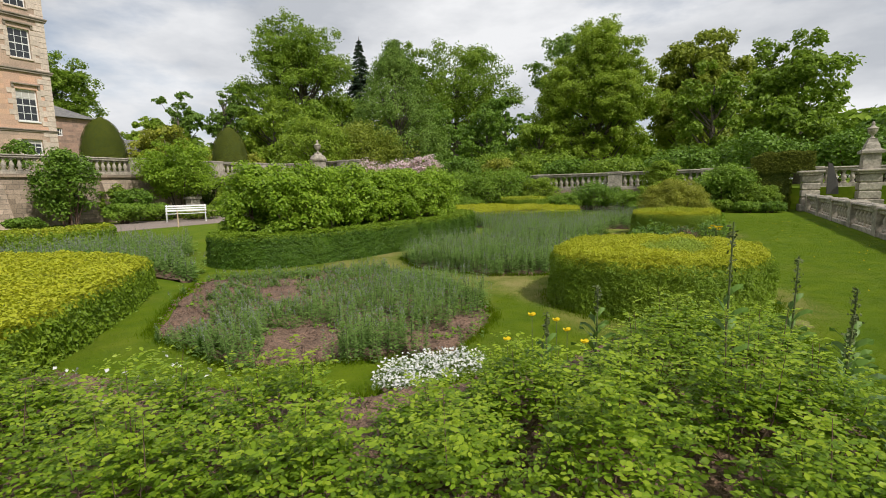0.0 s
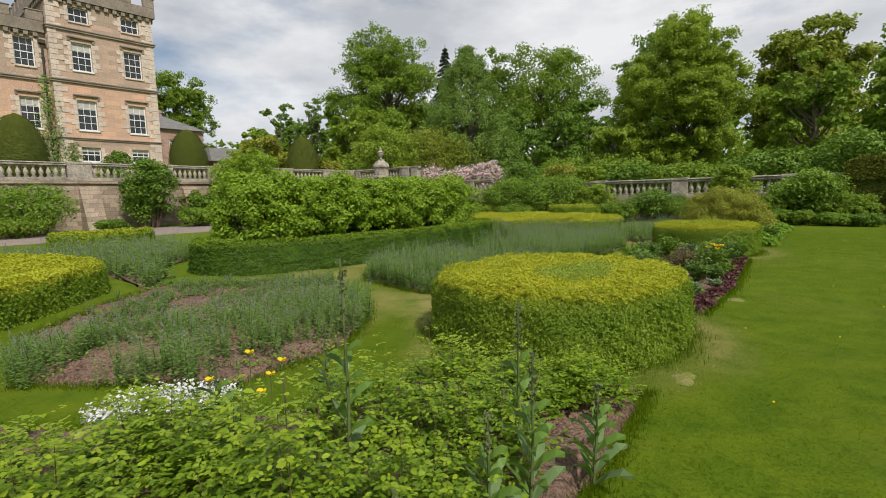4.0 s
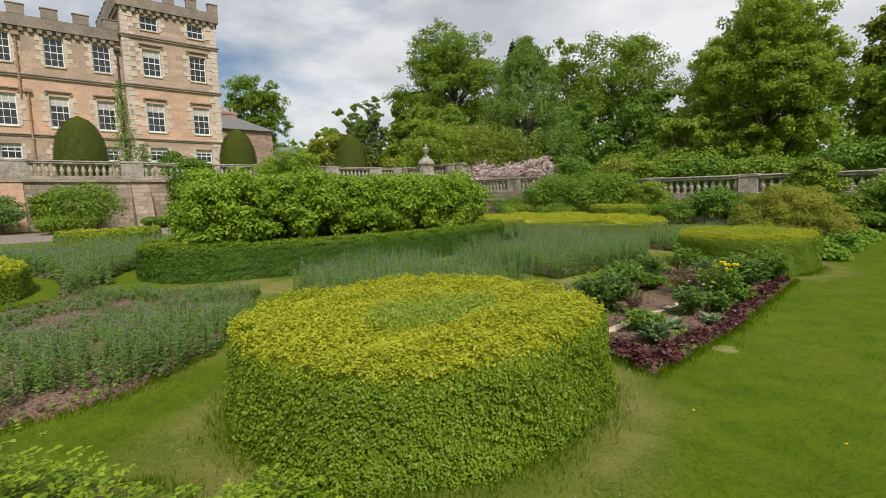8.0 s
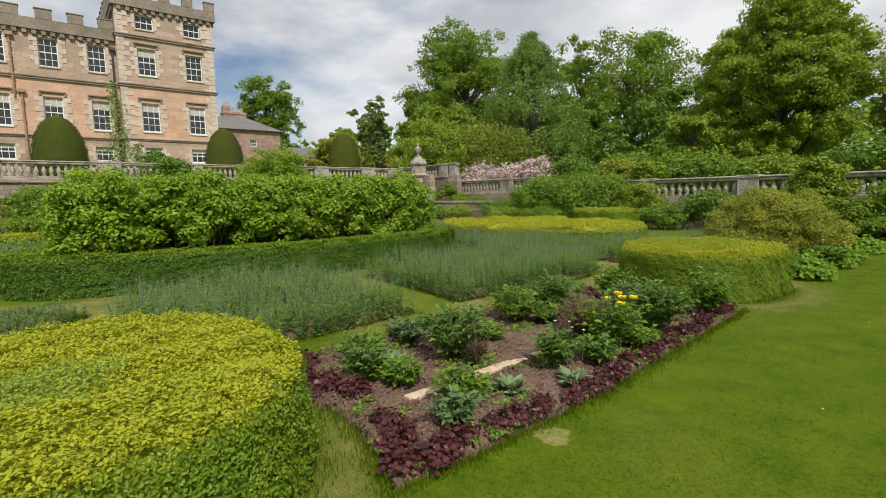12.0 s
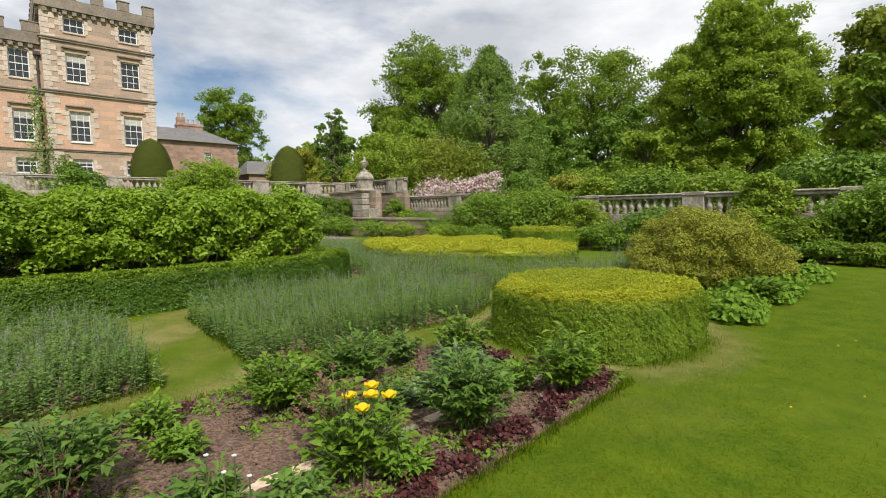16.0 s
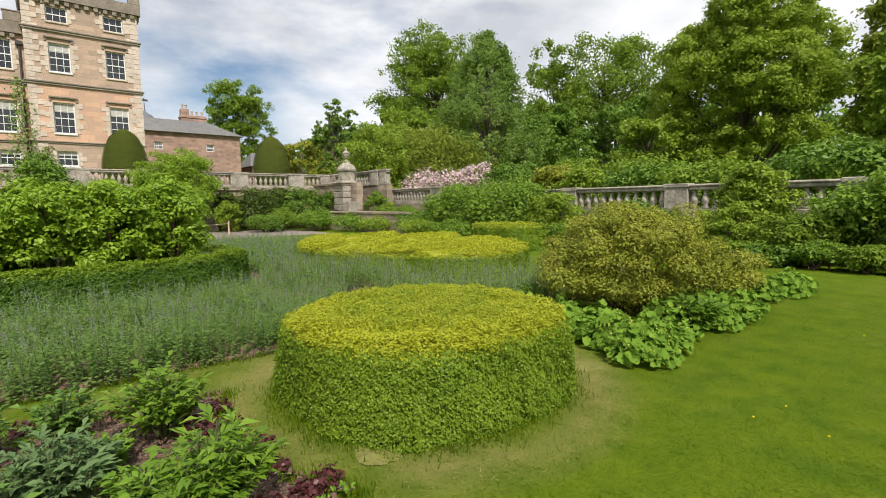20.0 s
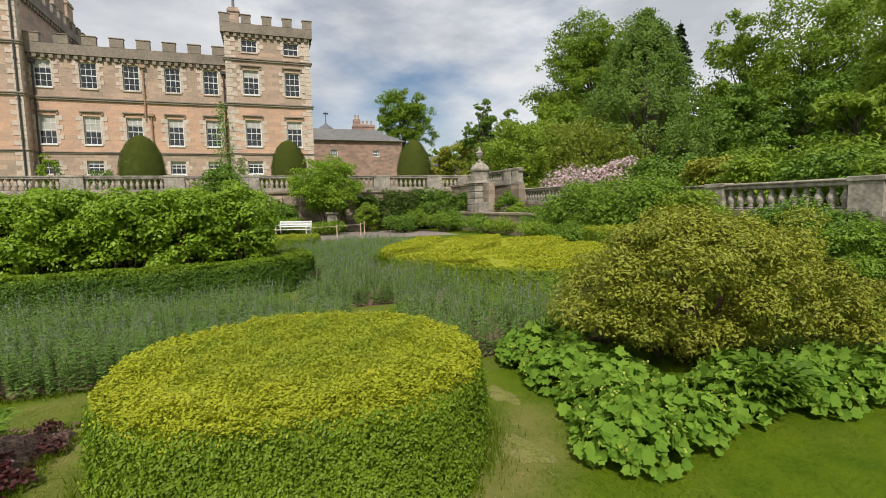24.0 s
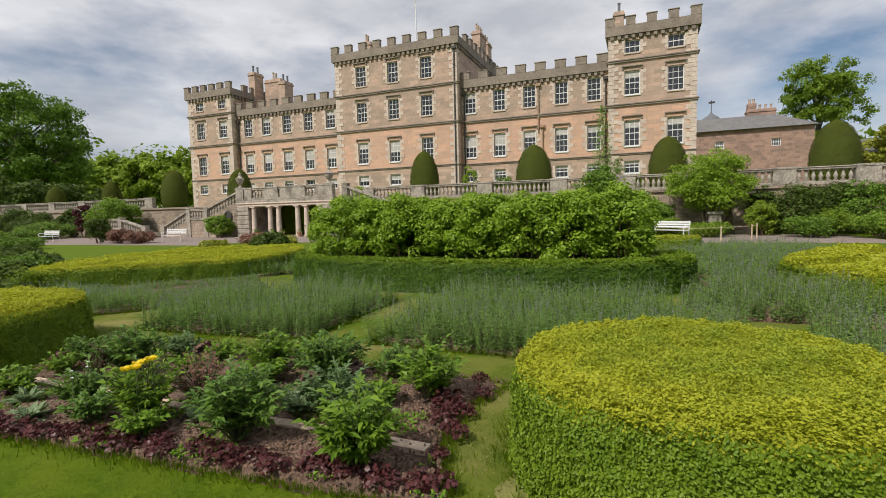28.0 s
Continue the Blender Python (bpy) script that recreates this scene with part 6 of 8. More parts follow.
froth("white_rockery_flower", "low mat of small white flowers at the bed edge", "flowers", [(-2.1, 2.6), (-2.25, 3.0), (-2.0, 3.4), (-1.6, 3.5), (-1.5, 3.2), (-1.75, 2.8), (-1.85, 2.6)], 2600, 0.14, 0.024, WHITE_BLOOM, 441)
froth("white_rockery_flower", "sparse small white flowers among roses", "flowers", [(-3.9, 1.5), (-3.0, 1.9), (-2.4, 1.9), (-2.6, 1.5), (-3.6, 1.2)], 70, 0.45, 0.035, WHITE_BLOOM, 442)

# red bed
PLANKS = ((8.72, 9.98, 0.10), (10.1, 10.85, 0.095), (11.55, 12.3, 0.10), (12.42, 13.06, 0.105))
for k, (y0, y1, w) in enumerate(PLANKS):
    f = Form().box(-w / 2, 0, -0.03, w / 2, y1 - y0, 0.012, 0.003)
    ob = thing("timber_plank", "weathered pale timber plank lying on the soil", "plank", (-0.34 - 0.02 * (k % 2), y0, 0.058), "bed planks", mesh=f.mesh("timber_plank", PLANK_WOOD))
    ob.rotation_euler = (0, 0, radians((1.5, -2, 2.5, -1)[k]))


def heuchera_kinds():
    kinds = []
    for s in range(3):
        rng = np.random.default_rng(500 + s)
        ob = thing("heuchera", "low plum red heuchera with crinkled leaves", "heuchera", (0.3, 8.4 + s * 0.2, 0.03), "heuchera edging")
        n = 130
        a, r = rng.uniform(0, 6.283, n), 0.145 * np.sqrt(rng.uniform(0, 1, n))
        P = np.column_stack([r * np.cos(a), r * np.sin(a), 0.125 - r * 0.5 + rng.normal(0, 0.03, n)])
        D = np.column_stack([np.cos(a) * r * 3, np.sin(a) * r * 3, np.full(n, 1.0)])
        part("foliage", leaf_mesh("foliage", P, D, 0.044, PLUM_LEAF, 0.95, 0.5, 0.08, rng, 0.3, "lobed"), None, ob, kind="stuff")
        kinds.append(ob)
    return kinds


HK = heuchera_kinds()
rr = random.Random(51)
spots = []
for a, b, step in (((0.36, 8.2), (0.36, 9.8), 0.17), ((0.36, 9.8), (0.22, 11.2), 0.19), ((0.22, 11.2), (0.06, 13.3), 0.17), ((0.3, 8.28), (-0.45, 8.5), 0.2), ((-1.5, 8.3), (-0.95, 8.35), 0.2), ((0.02, 13.25), (-0.9, 13.08), 0.24), ((-1.0, 13.1), (-1.7, 13.2), 0.3), ((-1.75, 13.0), (-1.85, 11.0), 0.5), ((-1.8, 10.4), (-1.75, 8.7), 0.42), ((0.2, 8.35), (-0.1, 8.55), 0.17)):
    L = math.dist(a, b)
    n = int(L / step)
    spots += [(a[0] + (b[0] - a[0]) * k / n, a[1] + (b[1] - a[1]) * k / n) for k in range(n)]
for k, (x, y) in enumerate(spots):
    m = pose(x + rr.uniform(-0.06, 0.06), y + rr.uniform(-0.06, 0.06), 0.03, rr.uniform(-8, 8), rr.uniform(-8, 8), rr.uniform(0, 360)) @ Matrix.Scale(rr.uniform(0.6, 0.95), 4)
    if k < 3:
        HK[k].matrix_basis = m
    else:
        copy_thing(HK[k % 3], m)


def bed_plant(name, label, category, x, y, r, h, n, leaf, mat, seed, aspect=0.35, shape="oval", wander=0.5):
    """A perennial: stems fanning from one crown; divided leaves, or narrow feathery ones, or a rosette of long leaves."""
    rng = np.random.default_rng(seed)
    ob = thing(name, label, category, (x, y, 0.03))
    f = Form()
    P, A, S = [], [], []
    if category == "rosette":
        m = 22
        a, t = rng.uniform(0, 6.283, m), rng.uniform(0.15, 1, m)
        out = np.column_stack([np.cos(a), np.sin(a), 0.3 + 1.5 * (1 - t)])
        out /= np.linalg.norm(out, axis=1, keepdims=True)
        L = r * 1.25 * rng.uniform(0.7, 1.1, m)
        for j in range(5):
            u = 0.3 + 0.16 * j
            side = np.column_stack([-np.sin(a), np.cos(a), np.zeros(m)])
            for s in (-1, 1):
                P.append(out * (L * u)[:, None] - np.array([0, 0, 0.14]) * (L * u * u)[:, None])
                A.append(out * 0.75 + side * s * 0.7)
                S.append(L * (0.46 - 0.05 * j))
        P.append(out * (L * 0.25)[:, None])
        A.append(out)
        S.append(L * 0.8)
        P, A, S = np.concatenate(P), np.concatenate(A), np.concatenate(S)
        for c in out[::3] * (L[::3, None] * 0.5):
            f.tube([(0, 0, 0), tuple(c)], [0.006, 0.003], 4)
        part("stem_mass", f, STEM, ob, kind="stuff")
        part("foliage", aimed_leaves("foliage", P, A, S, 0.42, mat, rng, 0.12, 0.2, 0.2), None, ob, kind="stuff")
        return ob
    r, h, leaf = r * 1.08, h * 1.08, leaf * 0.92
    stems = int(max(11, min(64, 380 * r * r + 14)))
    feather = shape == "blade"
    for k in range(stems):
        a = rng.uniform(0, 6.283)
        q = math.sqrt(rng.uniform(0.02, 1))
        top = np.array([math.cos(a) * q * r * 0.95, math.sin(a) * q * r * 0.95, h * (1.0 - 0.42 * q * q) * rng.uniform(0.75, 1.12)])
        mid = top * (0.45, 0.45, 0.6)
        f.tube([top * (0.12, 0.12, 0), tuple(mid), tuple(top)], [0.006, 0.005, 0.003], 4)
        m = 7 if feather else 5
        for j in range(m):
            u = 0.3 + 0.7 * (j + rng.uniform(0, 0.6)) / m
            base = mid * (u / 0.55) if u < 0.55 else mid + (top - mid) * ((u - 0.55) / 0.45)
            b = a + rng.normal(0, 1.4) if q > 0.3 else rng.uniform(0, 6.283)
            w = np.array([math.cos(b), math.sin(b), 0.55 + rng.normal(0, 0.2)])
            side = np.array([-math.sin(b), math.cos(b), 0.1])
            stalk = leaf * rng.uniform(0.5, 1.0)
            if feather:
                for i in range(7):
                    s = (i - 3) / 3.0
                    P.append(base + w * stalk * (0.3 + 0.16 * (i % 4)))
                    A.append(w * (1.1 - abs(s) * 0.5) + side * s + rng.normal(0, 0.12, 3))
                    S.append(leaf * (0.75 - 0.25 * abs(s)))
            else:
                for i, s in enumerate((0, -0.75, 0.75, -0.5, 0.5)):
                    P.append(base + w * stalk * (1.0 if i == 0 else 0.72 if i < 3 else 0.4))
                    A.append(w * (1.0 if i == 0 else 0.75) + side * s + rng.normal(0, 0.15, 3))
                    S.append(leaf * (0.85 if i == 0 else 0.68))
    P, A, S = np.array(P), np.array(A), np.array(S)
    P[:, 2] = np.maximum(P[:, 2], 0.015)
    part("stem_mass", f, STEM, ob, kind="stuff")
    part("foliage", aimed_leaves("foliage", P, A, S, 0.34 if feather else max(aspect, 0.5), mat, rng, 0.28, 0.25), None, ob, kind="stuff")
    return ob


PEONY, POPPY, SILVER = "bushy peony with divided dark green leaves", "feathery grey green oriental poppy clump", "silvery toothed poppy leaves in a rosette"
bed_plant("peony_plant", PEONY, "plant", -0.84, 9.55, 0.33, 0.48, 900, 0.10, PEONY_LEAF, 520)
bed_plant("poppy_plant", POPPY, "plant", -0.06, 10.02, 0.18, 0.32, 700, 0.11, PEONY_LEAF, 521, 0.22, "blade")
bed_plant("peony_plant", "leafy green plant under yellow poppies", "plant", -0.05, 10.8, 0.28, 0.5, 800, 0.09, BED_LEAF, 522)
bed_plant("poppy_plant", "large feathery grey green poppy clump", "plant", -0.08, 11.7, 0.36, 0.46, 1300, 0.12, PEONY_LEAF, 523, 0.2, "blade")
bed_plant("silver_poppy", SILVER, "rosette", 0.26, 9.86, 0.14, 0.16, 70, 0.15, SILVER_LEAF, 524, 0.4)
bed_plant("silver_poppy", SILVER, "rosette", 0.02, 9.4, 0.13, 0.16, 60, 0.14, SILVER_LEAF, 525, 0.4)
bed_plant("phlox_plant", "bright green leafy clump beside the plank", "plant", -0.1, 9.02, 0.2, 0.24, 700, 0.08, BED_LEAF, 526)
bed_plant("peony_plant", PEONY, "plant", -1.3, 10.9, 0.30, 0.36, 800, 0.10, BED_LEAF, 527)
bed_plant("poppy_plant", POPPY, "plant", -1.35, 11.6, 0.34, 0.40, 1100, 0.11, PEONY_LEAF, 528, 0.25, "blade")
bed_plant("phlox_plant", "upright narrow-leaved green clump", "plant", -0.02, 12.72, 0.26, 0.46, 700, 0.13, BED_LEAF, 529, 0.18, "blade", 0.4)
bed_plant("peony_plant", "rounded green peony at the bed corner", "plant", -1.2, 12.72, 0.28, 0.42, 700, 0.10, BED_LEAF, 530)
bed_plant("poppy_plant", POPPY, "plant", -0.62, 12.15, 0.26, 0.36, 600, 0.12, GREYISH_LEAF, 531, 0.25, "blade")
bed_plant("silver_poppy", SILVER, "rosette", -0.7, 11.75, 0.18, 0.2, 120, 0.13, SILVER_LEAF, 532, 0.4)
bed_plant("silver_poppy", SILVER, "rosette", -1.05, 9.0, 0.16, 0.2, 90, 0.13, SILVER_LEAF, 533, 0.4)
bed_plant("phlox_plant", "low green clump beside heucheras", "plant", -1.3, 8.9, 0.22, 0.26, 400, 0.08, BED_LEAF, 534)
bed_plant("peony_plant", PEONY, "plant", -0.9, 8.72, 0.2, 0.3, 380, 0.08, PEONY_LEAF, 535)
bed_plant("reddish_plant", "dusky pink and bronze flowering clump", "plant", -0.45, 10.95, 0.3, 0.46, 420, 0.06, DUSKY_LEAF, 536)
bed_plant("reddish_plant", "small clump with dark red buds", "plant", -0.5, 9.55, 0.14, 0.4, 120, 0.04, PLUM_LEAF, 537)
bed_plant("silver_poppy", SILVER, "rosette", -0.2, 11.2, 0.14, 0.18, 70, 0.13, SILVER_LEAF, 538, 0.4)
bed_plant("phlox_plant", "low green weedy clump", "plant", -1.5, 10.1, 0.2, 0.2, 260, 0.07, MANTLE_LEAF, 539)
for k, (x, y, r, h, m) in enumerate([(0.12, 11.0, 0.16, 0.2, MANTLE_LEAF), (-0.55, 11.3, 0.2, 0.28, PEONY_LEAF), (-1.0, 11.1, 0.18, 0.22, BED_LEAF), (-1.55, 12.2, 0.22, 0.3, PEONY_LEAF), (-1.6, 11.2, 0.2, 0.28, MANTLE_LEAF), (-1.45, 9.5, 0.2, 0.24, GREYISH_LEAF), (-1.0, 10.15, 0.16, 0.18, MANTLE_LEAF), (-0.6, 8.85, 0.15, 0.2, BED_LEAF), (0.15, 8.75, 0.14, 0.18, GREYISH_LEAF), (-0.3, 12.5, 0.18, 0.24, MANTLE_LEAF), (0.1, 10.4, 0.16, 0.24, PEONY_LEAF)]):
    bed_plant("bed_filler_plant", "low leafy green perennial in the bed", "plant", x, y, r, h, 260, 0.08, m, 545 + k, 0.4)
bed_plant("phlox_plant", "low green weedy clump", "plant", -0.95, 12.4, 0.16, 0.16, 200, 0.07, MANTLE_LEAF, 540)
for k, (dx, dy, z) in enumerate([(0.0, 0.0, 0.6), (-0.07, 0.05, 0.62), (0.04, -0.08, 0.56), (0.07, 0.07, 0.6), (-0.11, -0.07, 0.58)]):
    flower("yellow_poppy", "large bright yellow poppy in flower", 0.03 + dx, 10.87 + dy, z - 0.08, 5, 0.05, YELLOW_BLOOM, seed=60 + k)

for k, (dx, dy, z) in enumerate([(0.1, 0.05, 0.4), (0.02, 0.12, 0.42), (0.15, 0.14, 0.37), (-0.05, 0.02, 0.43)]):
    flower("white_poppy", "small white flower above grey green leaves", -0.05 + dx, 10.05 + dy, z, 5, 0.014, WHITE_BLOOM, seed=70 + k)
for k, (x, y, q) in enumerate([(-0.95, 8.38, 1.5), (-1.2, 8.3, 1.25), (-0.72, 8.5, 1.2), (-1.1, 12.9, 1.5), (-0.85, 12.95, 1.1), (-1.55, 8.45, 1.3)]):
    copy_thing(HK[k % 3], pose(x, y, 0.04, 0, 0, 50 * k) @ Matrix.Scale(q * 0.8, 4))

# crumbs of soil and weed seedlings between the plants


def bed_litter(outline, seed, density):
    rng = np.random.default_rng(seed)
    p = scatter_in(outline, density, rng)
    n = len(p)
    s = 0.011 * rng.uniform(0.4, 1.8, (n, 1, 1)) ** 1.3
    corner = np.array([(1, 0, 0), (-0.5, 0.8, 0), (-0.5, -0.8, 0), (0, 0, 0.9)])
    V = np.concatenate([p, np.full((n, 1), 0.052)], 1)[:, None, :] + (corner[None] + rng.normal(0, 0.3, (n, 4, 3))) * s
    thing("soil_crumbs", "loose crumbs of dry soil on the flower bed", "soil", kind="stuff", mesh=tris_mesh("soil_crumbs", V, [(0, 1, 3), (1, 2, 3), (2, 0, 3)], SOIL))
    f = np.array([noise.noise(Vector((x * 2.2, y * 2.2, 3))) for x, y in p])
    q = p[(f > 0.08) & (rng.uniform(0, 1, n) < 0.5)]
    q = np.repeat(q, 4, 0) + rng.normal(0, 0.012, (4 * len(q), 2))
    A = np.column_stack([rng.normal(0, 1, (len(q), 2)), np.full(len(q), 0.8)])
    thing("weed_seedlings", "small green weed seedlings on the soil", "weeds", kind="stuff", mesh=aimed_leaves("weed_seedlings", np.column_stack([q, np.full(len(q), 0.05)]), A, 0.045, 0.45, MANTLE_LEAF, rng))


bed_litter(RED_BED, 560, 900)
bed_litter(PLOTS["f"], 561, 260)
bed_litter(ROSE_BED, 562, 160)

# bronze azalea and its skirt of lady's mantle
shrub("azalea", "large rounded azalea with yellow green bronze-tipped leaves", "shrub", (-1.3, 18.6, 0), (1.15, 1.6, 0.76), 270, 0.2, 290, 0.042, [(BRONZE_LEAF, 1.0, "foliage")], 601, -0.97, 22, 0.45, 0.5, 0.76, hollow=0.55)
shrub("azalea", "low bronze green azalea beside the lawn", "shrub", (-0.55, 20.1, 0), (0.6, 0.9, 0.4), 44, 0.17, 190, 0.05, [(BRONZE_LEAF, 1.0, "foliage")], 602, -0.6, 10, 0.45, 0.5, 0.42)


def mantle_kinds():
    kinds = []
    for s in range(3):
        rng = np.random.default_rng(610 + s)
        ob = thing("mantle_clump", "soft green clump of round scalloped leaves", "plant", (0.1, 16.4 + s * 0.4, 0), "lady's mantle clumps")
        n = 300
        a, r = rng.uniform(0, 6.283, n), 0.36 * np.sqrt(rng.uniform(0, 1, n))
        P = np.column_stack([r * np.cos(a), r * np.sin(a), 0.31 - r * 0.6 + rng.normal(0, 0.035, n)])
        P[:, 2] = np.maximum(P[:, 2], 0.04)
        D = np.column_stack([np.cos(a) * r * 2.2, np.sin(a) * r * 2.2, np.full(n, 0.8)])
        part("foliage", leaf_mesh("foliage", P, D, 0.084, MANTLE_LEAF, 0.98, 0.6, 0.2, rng, 0.5, "lobed"), None, ob, kind="stuff")
        b = P[rng.choice(n, 26)] + (0, 0, 0.05) + rng.normal(0, 0.02, (26, 3))
        part("blossom", leaf_mesh("blossom", np.repeat(b, 4, 0) + rng.normal(0, 0.012, (104, 3)), np.tile([0, 0, 1.0], (104, 1)), 0.022, MANTLE_BLOOM, 0.8, 0.9, 0.1, rng), None, ob, kind="stuff")
        kinds.append(ob)
    return kinds


MK = mantle_kinds()
rr = random.Random(61)
for k, (x, y) in enumerate([(0.0, 16.62), (-0.1, 17.1), (-0.5, 16.85), (-1.15, 16.9), (-1.75, 16.95), (-0.25, 17.7), (-0.1, 18.4), (-0.85, 17.2), (-0.1, 18.9), (-0.35, 18.9), (-1.9, 17.0), (-0.15, 19.4), (-0.2, 16.8), (-1.35, 17.2), (-0.3, 20.6), (-0.1, 21.3), (-0.25, 22.0), (-2.2, 17.5), (-0.5, 18.2)]):
    m = pose(x, y, 0, 0, 0, rr.uniform(0, 360))
    if k < 3:
        MK[k].matrix_basis = m
    else:
        copy_thing(MK[k % 3], m)
bed_plant("long_leaved_plant", "strap-like long green leaves under the azalea", "plant", -0.12, 17.95, 0.2, 0.34, 150, 0.2, DEEP_LEAF, 620, 0.18, "blade", 0.25)

